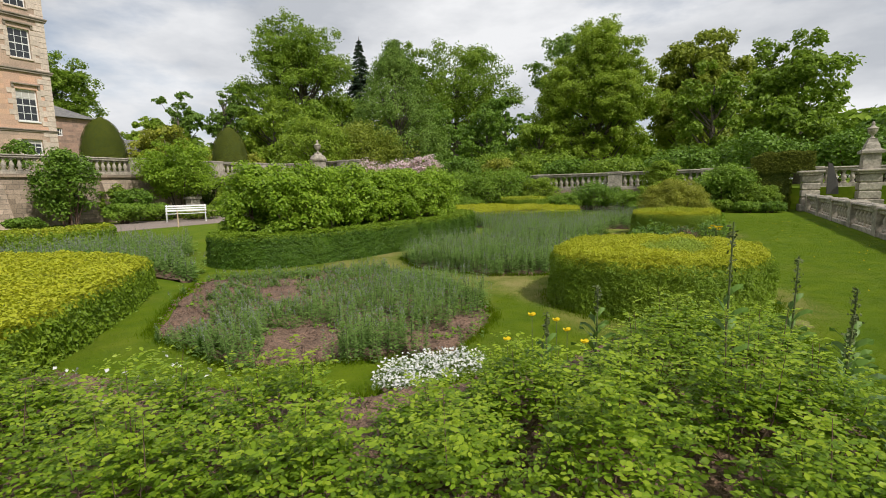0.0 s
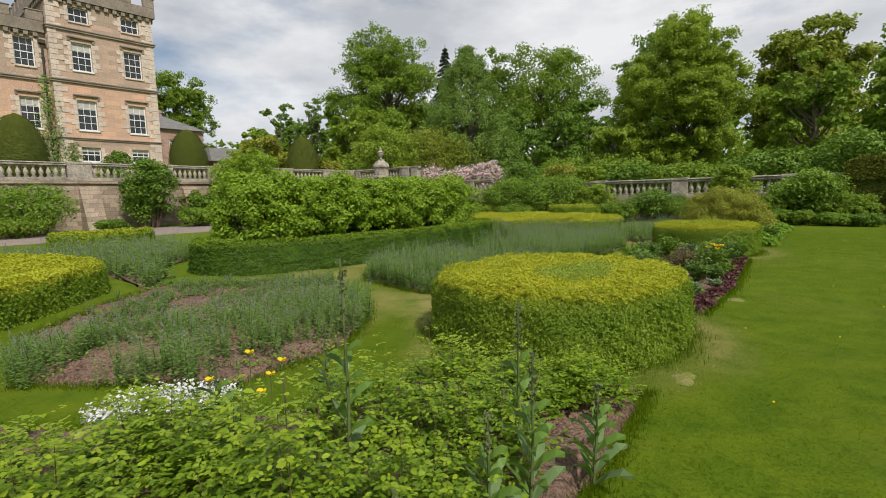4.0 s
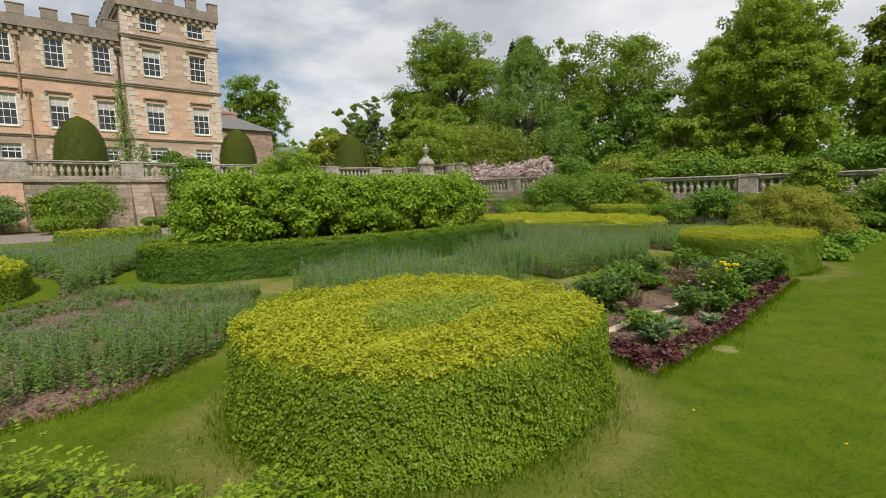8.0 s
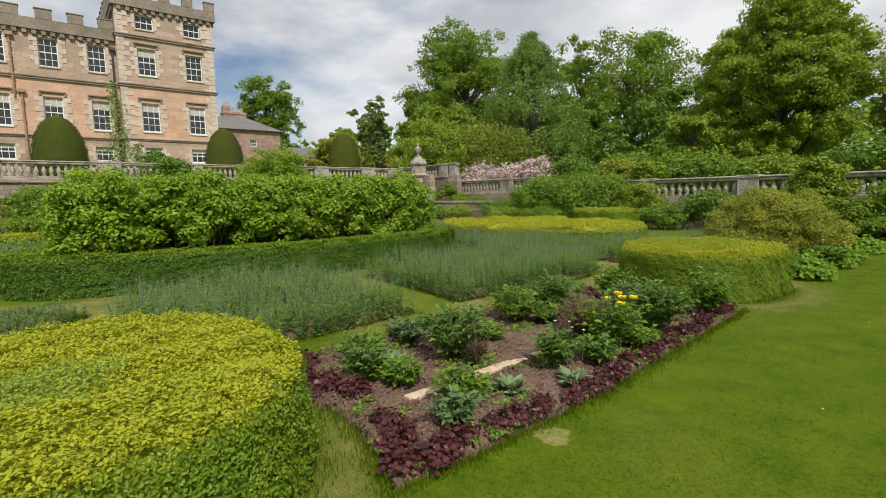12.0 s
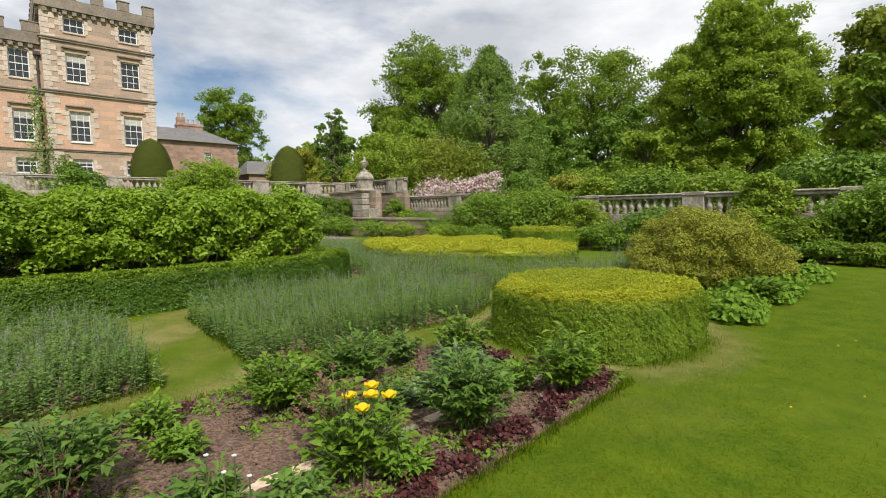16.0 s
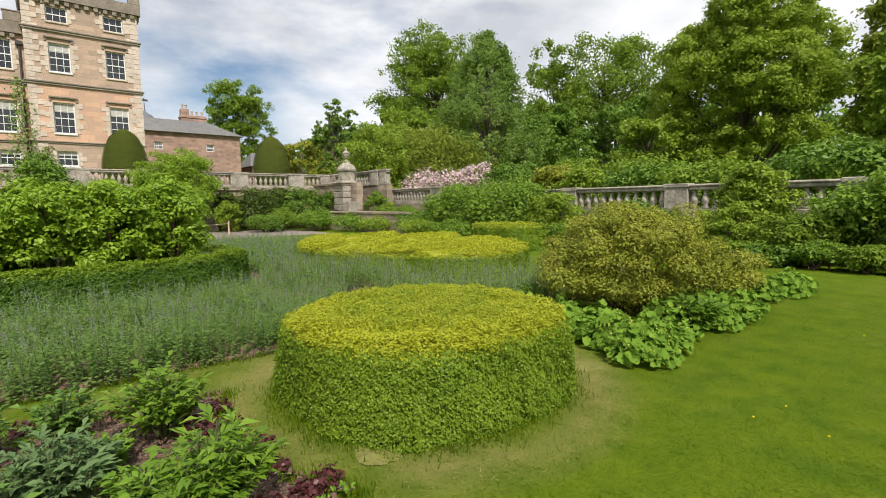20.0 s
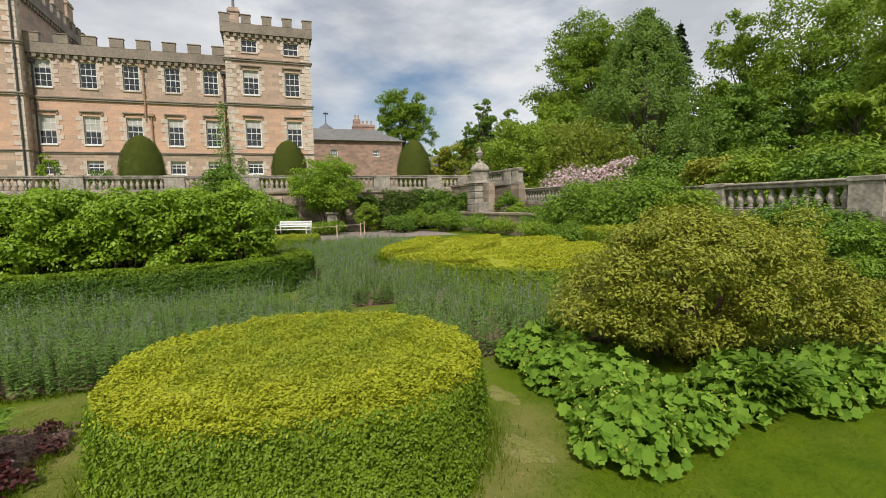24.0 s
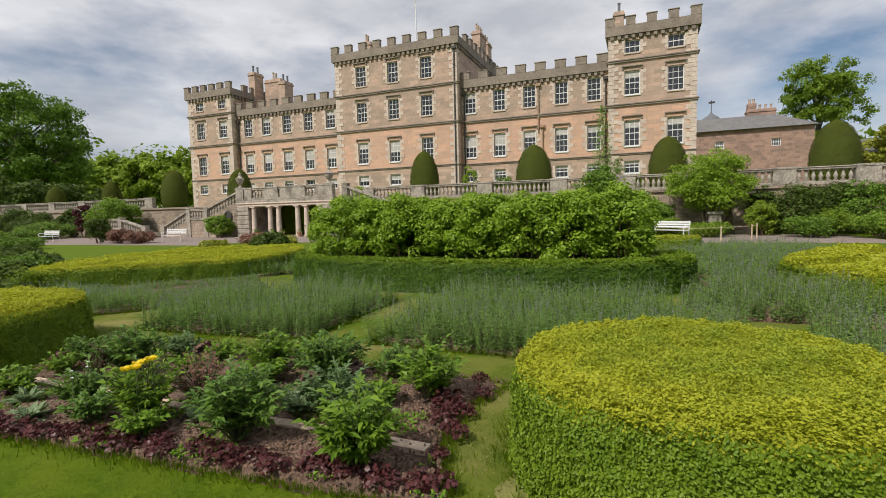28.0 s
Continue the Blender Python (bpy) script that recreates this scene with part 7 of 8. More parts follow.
# border along the terrace foot and the garden end
BORDER = (
    ("border_shrub", "leafy light green creeper beside the pier", -23.4, 27.9, 0.9, 2.4, MOUND_LEAF, 0.11, 44),
    ("border_shrub", "yellow green clump in the wall recess", -22.2, 28.1, 0.9, 1.6, LIME_LEAF, 0.11, 44),
    ("border_shrub", "dark creeper on the return wall", -28.0, 26.8, 1.2, 2.5, DEEP_LEAF, 0.12, 50),
    ("border_shrub", "dark green bush under the terrace wall", -28.8, 15.4, 1.3, 1.9, DEEP_LEAF, 0.13, 50),
    ("border_shrub", "dark creeper mass on the terrace wall", -29.4, 24.0, 1.5, 2.9, SHADE_EVERGREEN, 0.13, 60),
    ("border_shrub", "dark creeper mass on the terrace wall", -29.6, 20.8, 1.2, 2.7, SHADE_EVERGREEN, 0.13, 50),
    ("border_shrub", "mixed green border clump", -26.8, 23.2, 1.3, 1.4, OAK_LEAF, 0.11, 44),
    ("border_shrub", "mixed green border clump", -26.2, 25.6, 1.2, 1.2, BIRCH_LEAF, 0.11, 44),
    ("border_shrub", "leafy low border plants", -27.6, 9.9, 0.9, 0.6, DEEP_LEAF, 0.11, 40),
    ("border_shrub", "leafy low border plants", -26.6, 6.0, 1.6, 0.9, OAK_LEAF, 0.11, 40),
    ("border_shrub", "leafy low border plants", -26.2, 17.6, 1.5, 0.8, OAK_LEAF, 0.11, 40),
    ("border_shrub", "low yellow green border clump", -15.2, 25.4, 1.4, 0.9, LIME_LEAF, 0.1, 44),
    ("border_shrub", "low green border clump", -12.2, 25.0, 1.4, 0.9, MOUND_LEAF, 0.1, 44),
    ("border_shrub", "yellow flowering green clump", -2.6, 25.8, 0.8, 1.5, LIME_LEAF, 0.09, 44),
    ("border_shrub", "dense green shrub by the lawn end", 0.4, 26.6, 1.2, 2.3, MOUND_LEAF, 0.12, 60),
    ("border_shrub", "rounded mid green shrub against the terrace wall", -28.0, 6.7, 2.1, 2.5, MOUND_LEAF, 0.13, 60),
    ("border_shrub", "tall dark green shrub against the terrace wall", -28.5, 12.1, 1.75, 4.0, DEEP_LEAF, 0.14, 100),
    ("border_shrub", "green creeper spread over the terrace wall", -29.8, 14.9, 0.9, 2.2, OAK_LEAF, 0.12, 50),
    ("border_shrub", "green creeper spread over the terrace wall", -29.8, 5.4, 0.9, 2.1, OAK_LEAF, 0.12, 50),
    ("border_shrub", "lush green border clump by the bench", -27.4, 15.8, 1.2, 1.0, MOUND_LEAF, 0.11, 44),
    ("border_shrub", "low grey green bush by the wall", -28.5, 3.4, 1.5, 2.0, CATMINT, 0.12, 50),
    ("border_shrub", "dark evergreen bush by the wall", -28.6, 22.4, 1.9, 2.6, SHADE_EVERGREEN, 0.13, 70),
    ("border_shrub", "dark bronze green bush by the wall", -28.2, 25.2, 1.8, 2.7, DEEP_LEAF, 0.13, 70),
    ("border_shrub", "pale green bush by the round tree", -27.2, 20.3, 0.9, 1.9, LIME_LEAF, 0.10, 50),
    ("border_shrub", "leafy light green clump under the wall", -27.0, 13.9, 1.2, 1.2, MOUND_LEAF, 0.13, 44),
    ("border_shrub", "low green border clump", -25.6, 22.0, 1.4, 1.1, DEEP_LEAF, 0.1, 44),
    ("border_shrub", "low green border clump", -24.6, 24.4, 1.5, 1.3, MOUND_LEAF, 0.1, 44),
    ("border_shrub", "low green border clump", -22.2, 25.8, 1.6, 1.0, MOUND_LEAF, 0.1, 44),
    ("border_shrub", "low yellow green border clump", -19.6, 26.2, 1.5, 0.9, LIME_LEAF, 0.1, 44),
    ("border_shrub", "leafy green clump under the balustrade", -20.6, 28.0, 1.4, 1.4, MOUND_LEAF, 0.12, 44),
    ("border_shrub", "low green border clump", -17.4, 26.4, 1.4, 1.2, DEEP_LEAF, 0.1, 44),
    ("border_shrub", "broad bright green shrub mound", -13.8, 26.4, 2.0, 2.3, MOUND_LEAF, 0.13, 80),
    ("border_shrub", "broad green shrub mound", -10.9, 26.4, 2.1, 2.6, MOUND_LEAF, 0.13, 90),
    ("border_shrub", "yellow green shrub by the balustrade", -8.6, 26.3, 1.2, 2.0, LIME_LEAF, 0.11, 60),
    ("border_shrub", "green shrub below the balustrade", -5.6, 26.5, 1.5, 1.5, DEEP_LEAF, 0.11, 60),
    ("border_shrub", "tall yellow green climber over the wall", -2.4, 26.7, 1.0, 2.6, LIME_LEAF, 0.12, 70),
    ("border_shrub", "rounded green shrub by the arch", 0.3, 26.4, 1.6, 2.2, MOUND_LEAF, 0.13, 70),
    ("border_shrub", "dense green bush by the arch", 1.6, 26.2, 1.0, 1.3, OAK_LEAF, 0.12, 50),
    ("border_shrub", "low mixed green border clump", -1.2, 25.9, 1.1, 1.2, OAK_LEAF, 0.1, 44),
    ("border_shrub", "low mixed green border clump", -3.8, 25.9, 1.2, 1.1, MOUND_LEAF, 0.1, 44),
    ("border_shrub", "low lush border clump", -7.0, 25.6, 1.1, 1.0, MOUND_LEAF, 0.1, 44),
    ("border_shrub", "rounded green shrub by the far steps", -27.2, -17.2, 1.3, 1.9, MOUND_LEAF, 0.14, 50),
    ("border_shrub", "rounded bright green shrub by the far wall", -28.0, -31.0, 2.4, 3.6, MOUND_LEAF, 0.2, 70),
    ("border_shrub", "dark copper upright shrub", -27.5, -34.5, 0.9, 3.4, PLUM_LEAF, 0.16, 60),
    ("border_shrub", "dark green shrub by the far wall", -27.5, -41.5, 2.6, 2.0, SHADE_EVERGREEN, 0.2, 60),
    ("border_shrub", "low green border by the far wall", -26.0, -37.5, 2.4, 1.5, BIRCH_LEAF, 0.2, 50),
    ("border_shrub", "low reddish bedding by the gravel", -19.6, -6.0, 1.5, 0.55, DUSKY_LEAF, 0.14, 44),
    ("border_shrub", "low green bedding by the gravel", -17.6, -3.2, 1.3, 0.5, BRONZE_LEAF, 0.14, 44),
    ("border_shrub", "dark green low bush at the lawn", -24.0, -36.0, 1.8, 1.0, DEEP_LEAF, 0.14, 44),
    ("border_shrub", "low leafy edging clump by the lawn end", -3.4, 25.0, 0.6, 0.5, MOUND_LEAF, 0.08, 40),
    ("border_shrub", "low leafy edging clump by the lawn end", -2.4, 25.05, 0.55, 0.6, OAK_LEAF, 0.08, 40),
    ("border_shrub", "low leafy edging clump by the lawn end", -1.5, 25.0, 0.6, 0.5, DEEP_LEAF, 0.08, 40),
    ("border_shrub", "low leafy edging clump by the lawn end", -0.6, 25.1, 0.55, 0.65, MOUND_LEAF, 0.08, 40),
    ("border_shrub", "low leafy edging clump by the lawn end", 0.3, 25.1, 0.6, 0.6, OAK_LEAF, 0.08, 40),
    ("border_shrub", "low leafy edging clump by the lawn end", 1.2, 25.1, 0.6, 0.5, MOUND_LEAF, 0.08, 40),
    ("border_shrub", "low leafy edging clump by the lawn end", 2.1, 25.2, 0.6, 0.5, DEEP_LEAF, 0.08, 40),
    ("border_shrub", "dark green low bush beside the golden hedge", -4.4, -0.0, 0.7, 0.75, SHADE_EVERGREEN, 0.09, 46),
    ("border_shrub", "mixed green low bush beside the golden hedge", -4.9, -0.2, 0.75, 0.8, DEEP_LEAF, 0.09, 46),
    ("border_shrub", "dark green low bush beside the golden hedge", -6.2, -2.2, 0.8, 0.75, SHADE_EVERGREEN, 0.09, 46),
    ("border_shrub", "dark green low bush beside the golden hedge", -7.3, -5.5, 1.1, 0.85, SHADE_EVERGREEN, 0.09, 46),
    ("border_shrub", "low green clump beside the golden hedge", -8.3, -5.7, 0.7, 0.5, MOUND_LEAF, 0.09, 46),
    ("border_shrub", "low dark green bedding by the far gravel", -14.1, -19.4, 1.6, 0.8, DEEP_LEAF, 0.12, 46),
    ("border_shrub", "dark rounded bush by the far stair foot", -20.3, -21.3, 1.0, 1.9, SHADE_EVERGREEN, 0.12, 46),
    ("border_shrub", "low bronze bedding under the far stair", -20.3, -19.0, 1.0, 1.0, DUSKY_LEAF, 0.12, 46),
    ("border_shrub", "low bronze bedding under the far stair", -20.4, -17.1, 1.1, 0.8, DUSKY_LEAF, 0.12, 46),
    ("border_shrub", "low bronze bedding by the gravel", -16.3, -6.1, 0.8, 0.45, BRONZE_LEAF, 0.12, 46),
    ("border_shrub", "dark low bush by the columned bay", -15.6, -1.8, 1.0, 0.9, SHADE_EVERGREEN, 0.12, 46),
    ("border_shrub", "dark evergreen bush against the far wall", -28.8, -38.2, 1.5, 3.0, SHADE_EVERGREEN, 0.2, 60),
    ("border_shrub", "dark evergreen bush against the far wall", -28.6, -45.5, 2.6, 3.1, SHADE_EVERGREEN, 0.2, 60),
    ("border_shrub", "dark evergreen bush against the far wall", -28.4, -51.0, 2.8, 2.6, SHADE_EVERGREEN, 0.2, 60),
    ("border_shrub", "dark evergreen bush against the far wall", -28.0, -57.5, 3.0, 2.8, SHADE_EVERGREEN, 0.2, 60),
    ("border_shrub", "bushy green plant on the lawn", -21.5, -38.0, 1.8, 1.0, MOUND_LEAF, 0.14, 44),
)
for k, (nm, lb, x, y, r, h, mt, lf, n) in enumerate(BORDER):
    near = y > 24.5 and x > -21
    shrub(nm, lb, "shrub", (x, y, 0), (r, r * 0.9, h / 2), int(n * 1.25), r * 0.25, 105 if near else 74, lf * (0.95 if near else 1.15), [(mt, 1.0, "foliage")], 640 + k, -0.9, 8, 0.5, 0.5, h * 0.52)
BANK = (
    ("bank_shrub", "shrub covered in pale pink blossom", -27.6, 35.0, 2.5, 2.9, "pink", 0.15, 90),
    ("bank_shrub", "shrub covered in pale pink blossom", -24.0, 34.6, 2.3, 2.9, "pink", 0.15, 80),
    ("bank_shrub", "shrub covered in pale pink blossom", -20.9, 34.4, 1.7, 3.2, "pink", 0.15, 70),
    ("bank_shrub", "mixed green bush on the bank", -16.5, 32.5, 1.8, 2.8, DEEP_LEAF, 0.15, 60),
    ("bank_shrub", "dusky lilac bush on the bank", -13.8, 33.0, 1.4, 2.6, BRONZE_LEAF, 0.14, 60),
    ("bank_shrub", "yellow green bush on the bank", -11.5, 32.4, 1.5, 2.2, LIME_LEAF, 0.14, 60),
    ("bank_shrub", "mid green bush on the bank", -9.2, 33.2, 2.0, 2.3, DEEP_LEAF, 0.15, 60),
    ("bank_shrub", "green bush behind the balustrade", -5.5, 32.0, 2.2, 2.0, OAK_LEAF, 0.16, 60),
    ("bank_shrub", "green bush behind the balustrade", -1.8, 31.5, 2.2, 2.4, DEEP_LEAF, 0.16, 60),
    ("bank_shrub", "dark green bush behind the arch", 2.0, 33.0, 2.6, 3.4, DEEP_LEAF, 0.18, 60),
    ("bank_shrub", "dark green bush on the bank", -21.5, 39.5, 2.8, 3.0, DEEP_LEAF, 0.2, 60),
    ("bank_shrub", "green bush on the bank", -16.5, 38.5, 2.8, 3.2, OAK_LEAF, 0.2, 60),
    ("bank_shrub", "green bush on the bank", -11.5, 38.0, 2.8, 3.0, OAK_LEAF, 0.2, 60),
    ("bank_shrub", "green bush on the bank", 6.5, 36.0, 2.8, 3.0, DEEP_LEAF, 0.2, 60),
    ("bank_shrub", "green bush on the bank", 11.5, 34.5, 3.0, 4.0, DEEP_LEAF, 0.2, 60),
)
for k, (nm, lb, x, y, r, h, mt, lf, n) in enumerate(BANK):
    mats = [(PINK_BLOOM, 0.72, "blossom"), (OAK_LEAF, 0.28, "foliage")] if mt == "pink" else [(mt, 1.0, "foliage")]
    shrub(nm, lb, "shrub", (x, y, BANK_Z), (r, r * 0.9, h / 2), n, r * 0.28, 80, lf * 1.1, mats, 700 + k, -0.9, 8, 0.6, 0.5, h * 0.52)
ob = shrub("round_tree", "small round-headed tree before the terrace wall", "tree", (-28.6, 18.1, 0), (2.6, 2.45, 1.9), 150, 0.5, 170, 0.13, [(BUSH_LEAF, 1.0, "foliage")], 760, -0.95, 14, 0.55, 0.5, 2.9, bark=BARK, hollow=0.35)
thing("stone_plinth", "dark square stone plinth under the round tree", "plinth", (-27.6, 18.2, 0), mesh=Form().box(-0.35, -0.35, 0, 0.35, 0.35, 0.12, 0.02).box(-0.28, -0.28, 0.12, 0.28, 0.28, 1.15, 0.02).box(-0.36, -0.36, 1.15, 0.36, 0.36, 1.3, 0.02).mesh("stone_plinth", GREY_STONE))

# ---- garden stonework ----


def urn(name, label, x, y, z, s=1.0):
    f = Form().square_lathe([(0.26 * s, 0), (0.26 * s, 0.1 * s)]).lathe([(0.2 * s, 0.1 * s), (0.09 * s, 0.22 * s), (0.08 * s, 0.3 * s), (0.2 * s, 0.42 * s), (0.3 * s, 0.62 * s), (0.31 * s, 0.74 * s), (0.36 * s, 0.8 * s), (0.34 * s, 0.86 * s), (0.22 * s, 0.9 * s), (0.12 * s, 1.02 * s), (0.1 * s, 1.1 * s), (0.13 * s, 1.18 * s), (0.06 * s, 1.3 * s), (0.01, 1.36 * s)], (0, 0, 0), 14)
    return thing(name, label, "urn", (x, y, z), mesh=f.mesh(name, GREY_STONE, False))


def gate_pier(x, y, z0, z1, r, label, bands=5, cap=True):
    """A square rusticated pier with banded courses, cornice and stepped cap."""
    ob = thing("gate_pier", label, "pier", (x, y, z0))
    h = z1 - z0
    part("plinth", Form().box(-r - 0.08, -r - 0.08, 0, r + 0.08, r + 0.08, 0.3, 0.02), GREY_STONE, ob)
    for k in range(bands):
        a, b = 0.3 + (h - 0.5) * k / bands, 0.3 + (h - 0.5) * (k + 1) / bands
        part("band", Form().box(-r, -r, a + 0.02, r, r, b - 0.02, 0.03), GREY_STONE, ob)
    part("shaft", Form().box(-r + 0.05, -r + 0.05, 0.3, r - 0.05, r - 0.05, h - 0.2), GREY_STONE, ob)
    part("cornice", Form().box(-r - 0.06, -r - 0.06, h - 0.2, r + 0.06, r + 0.06, h - 0.1, 0.02).box(-r - 0.14, -r - 0.14, h - 0.1, r + 0.14, r + 0.14, h, 0.03), GREY_STONE, ob)
    if cap:
        part("cap", Form().square_lathe([(r - 0.06, 0), (r - 0.08, 0.62), (r + 0.02, 0.64), (r + 0.02, 0.74), (r - 0.1, 0.82), (r * 0.62, 0.98), (r * 0.45, 1.12), (r * 0.4, 1.2)], (0, 0, h)), GREY_STONE, ob)
    return ob


pier = gate_pier(-25.9, 27.3, 0, 2.95, 0.62, "tall banded stone pier with round drum, domed cap and urn", 6, False)
part("drum", Form().lathe([(0.62, 0), (0.62, 0.06), (0.55, 0.1), (0.55, 0.62), (0.6, 0.66), (0.64, 0.72), (0.64, 0.78)], (0, 0, 2.95), 24), GREY_STONE, pier)
part("cap", Form().lathe([(0.62, 0), (0.6, 0.06), (0.54, 0.18), (0.44, 0.3), (0.3, 0.38), (0.22, 0.42), (0.2, 0.46)], (0, 0, 3.73), 24), GREY_STONE, pier, smooth=True)
urn("finial_urn", "carved stone urn finial on the banded pier", -25.9, 27.3, 4.18, 0.74)
f = Form().box(-30.6, 27.1, 0, -26.6, 27.5, 2.8).box(-30.6, 27.02, 2.8, -26.6, 27.58, 2.95, 0.02)
f.box(-25.2, 27.2, 0, -24.4, 27.6, 2.85)
thing("return_wall", "creeper-clad stone wall beside the banded pier", "wall", kind="structure", mesh=f.mesh("return_wall", TERRACE_STONE))
balustrade("return_balustrade", "short stone balustrade behind the pier", (-30.3, 28.5), (-23.4, 28.8), 2.72, [(0.4, 0.5), (5.6, 0.9), (6.6, 0.6)], 0.95, 0.3)
thing("upper_wall", "stone wall under the short balustrade", "wall", kind="structure", mesh=Form().box(-30.6, 28.6, 0, -23.2, 29.0, 2.72).mesh("upper_wall", TERRACE_STONE))
thing("stone_block", "square dressed stone block beside the pier", "block", (-24.55, 26.75, 0), mesh=Form().box(-0.5, -0.35, 0, 0.5, 0.35, 1.7, 0.03).mesh("stone_block", GREY_STONE))
f = Form().box(-30, 25.9, -0.1, -17.2, 26.35, 1.0).box(-30, 25.85, 1.0, -17.2, 26.4, 1.12, 0.02)
thing("low_border_wall", "low mossy stone wall behind the border", "wall", kind="structure", mesh=f.mesh("low_border_wall", TERRACE_STONE))

# arch, steps and urn pier at the lawn's far corner


def yew_arch():
    rng = np.random.default_rng(801)
    ob = thing("yew_arch", "dark clipped hedge arch over the garden steps", "topiary", (2.6, 27.3, 0))
    P, D = [], []
    n = 9000
    x = rng.uniform(-1.25, 1.15, n)
    y = rng.uniform(-0.55, 0.75, n)
    top = 2.66 - 0.34 * np.clip(np.abs(x - 0.1) - 0.5, 0, 1) ** 2 + 0.03 * np.sin(x * 7)
    z = top - np.abs(rng.normal(0, 0.12, n))
    side = rng.uniform(0, 1, n) < 0.6
    z = np.where(side, rng.uniform(0, 1, n) * (top - 1.7) + 1.7, z)
    y = np.where(side & (rng.uniform(0, 1, n) < 0.7), -0.55 + rng.normal(0, 0.03, n), y)
    P = np.column_stack([x, y, z])
    D = np.column_stack([np.zeros(n), np.where(side, -0.8, 0), np.where(side, 0.4, 1.0)])
    leg = 7000
    lx = np.where(rng.uniform(0, 1, leg) < 0.8, rng.uniform(-1.25, 0.35, leg), rng.uniform(0.95, 1.15, leg))
    L = np.column_stack([lx, -0.5 + np.abs(rng.normal(0, 0.25, leg)), rng.uniform(0, 1.9, leg)])
    P = np.concatenate([P, L])
    D = np.concatenate([D, np.tile([0, -0.8, 0.4], (leg, 1))])
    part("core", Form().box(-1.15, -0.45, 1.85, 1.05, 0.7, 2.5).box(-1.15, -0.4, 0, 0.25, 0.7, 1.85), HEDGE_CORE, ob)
    part("foliage", leaf_mesh("foliage", P, D, 0.07, YEW_LEAF, 0.55, 0.5, 0.1, rng), None, ob, kind="stuff")


yew_arch()
gate_pier(3.55, 26.4, 0, 1.75, 0.32, "ivy-grown weathered stone pier at the lawn corner", 4, False)
gate_pier(5.55, 26.6, 0.2, 1.75, 0.36, "square stone pier with stepped cap", 3)
urn("finial_urn", "carved stone urn on the corner pier", 5.55, 26.6, 2.95, 0.55)
ob = thing("garden_steps", "worn stone steps up through the hedge arch", "steps", (4.5, 27.2, 0))
for k in range(6):
    part("step", Form().box(-0.9, k * 0.32, 0, 0.9, k * 0.32 + 0.36, (k + 1) * 0.17, 0.015), GREY_STONE, ob)
balustrade("upper_lawn_balustrade", "stone balustrade above the garden steps", (3.9, 29.6), (9.5, 29.6), 1.0, [(0.3, 0.5), (5.0, 0.6)], 0.95, 0.3)
f = Form()
f.add([(0, 0, 0), (0.42, 0.02, 0), (0.38, 0.06, 0.5), (0.16, 0.06, 1.3), (0.02, 0.05, 1.35), (0.0, 0.03, 0.9)], [(0, 1, 2, 3, 4, 5)]).add([(0, 0.07, 0), (0.42, 0.09, 0), (0.38, 0.13, 0.5), (0.16, 0.13, 1.3), (0.02, 0.12, 1.35), (0.0, 0.10, 0.9)], [(5, 4, 3, 2, 1, 0)])
f.add([(0, 0, 0), (0.42, 0.02, 0), (0.42, 0.09, 0), (0, 0.07, 0), (0.38, 0.06, 0.5), (0.38, 0.13, 0.5), (0.16, 0.06, 1.3), (0.16, 0.13, 1.3), (0.02, 0.05, 1.35), (0.02, 0.12, 1.35), (0, 0.03, 0.9), (0, 0.10, 0.9)], [(1, 4, 5, 2), (4, 6, 7, 5), (6, 8, 9, 7), (8, 10, 11, 9), (10, 0, 3, 11)])
ob = thing("iron_gate_leaf", "dark leaning gate leaf beside the steps", "gate", (4.15, 26.5, 0.72), mesh=f.mesh("iron_gate_leaf", IRON))

# ---- portico and double stair below the terrace ----


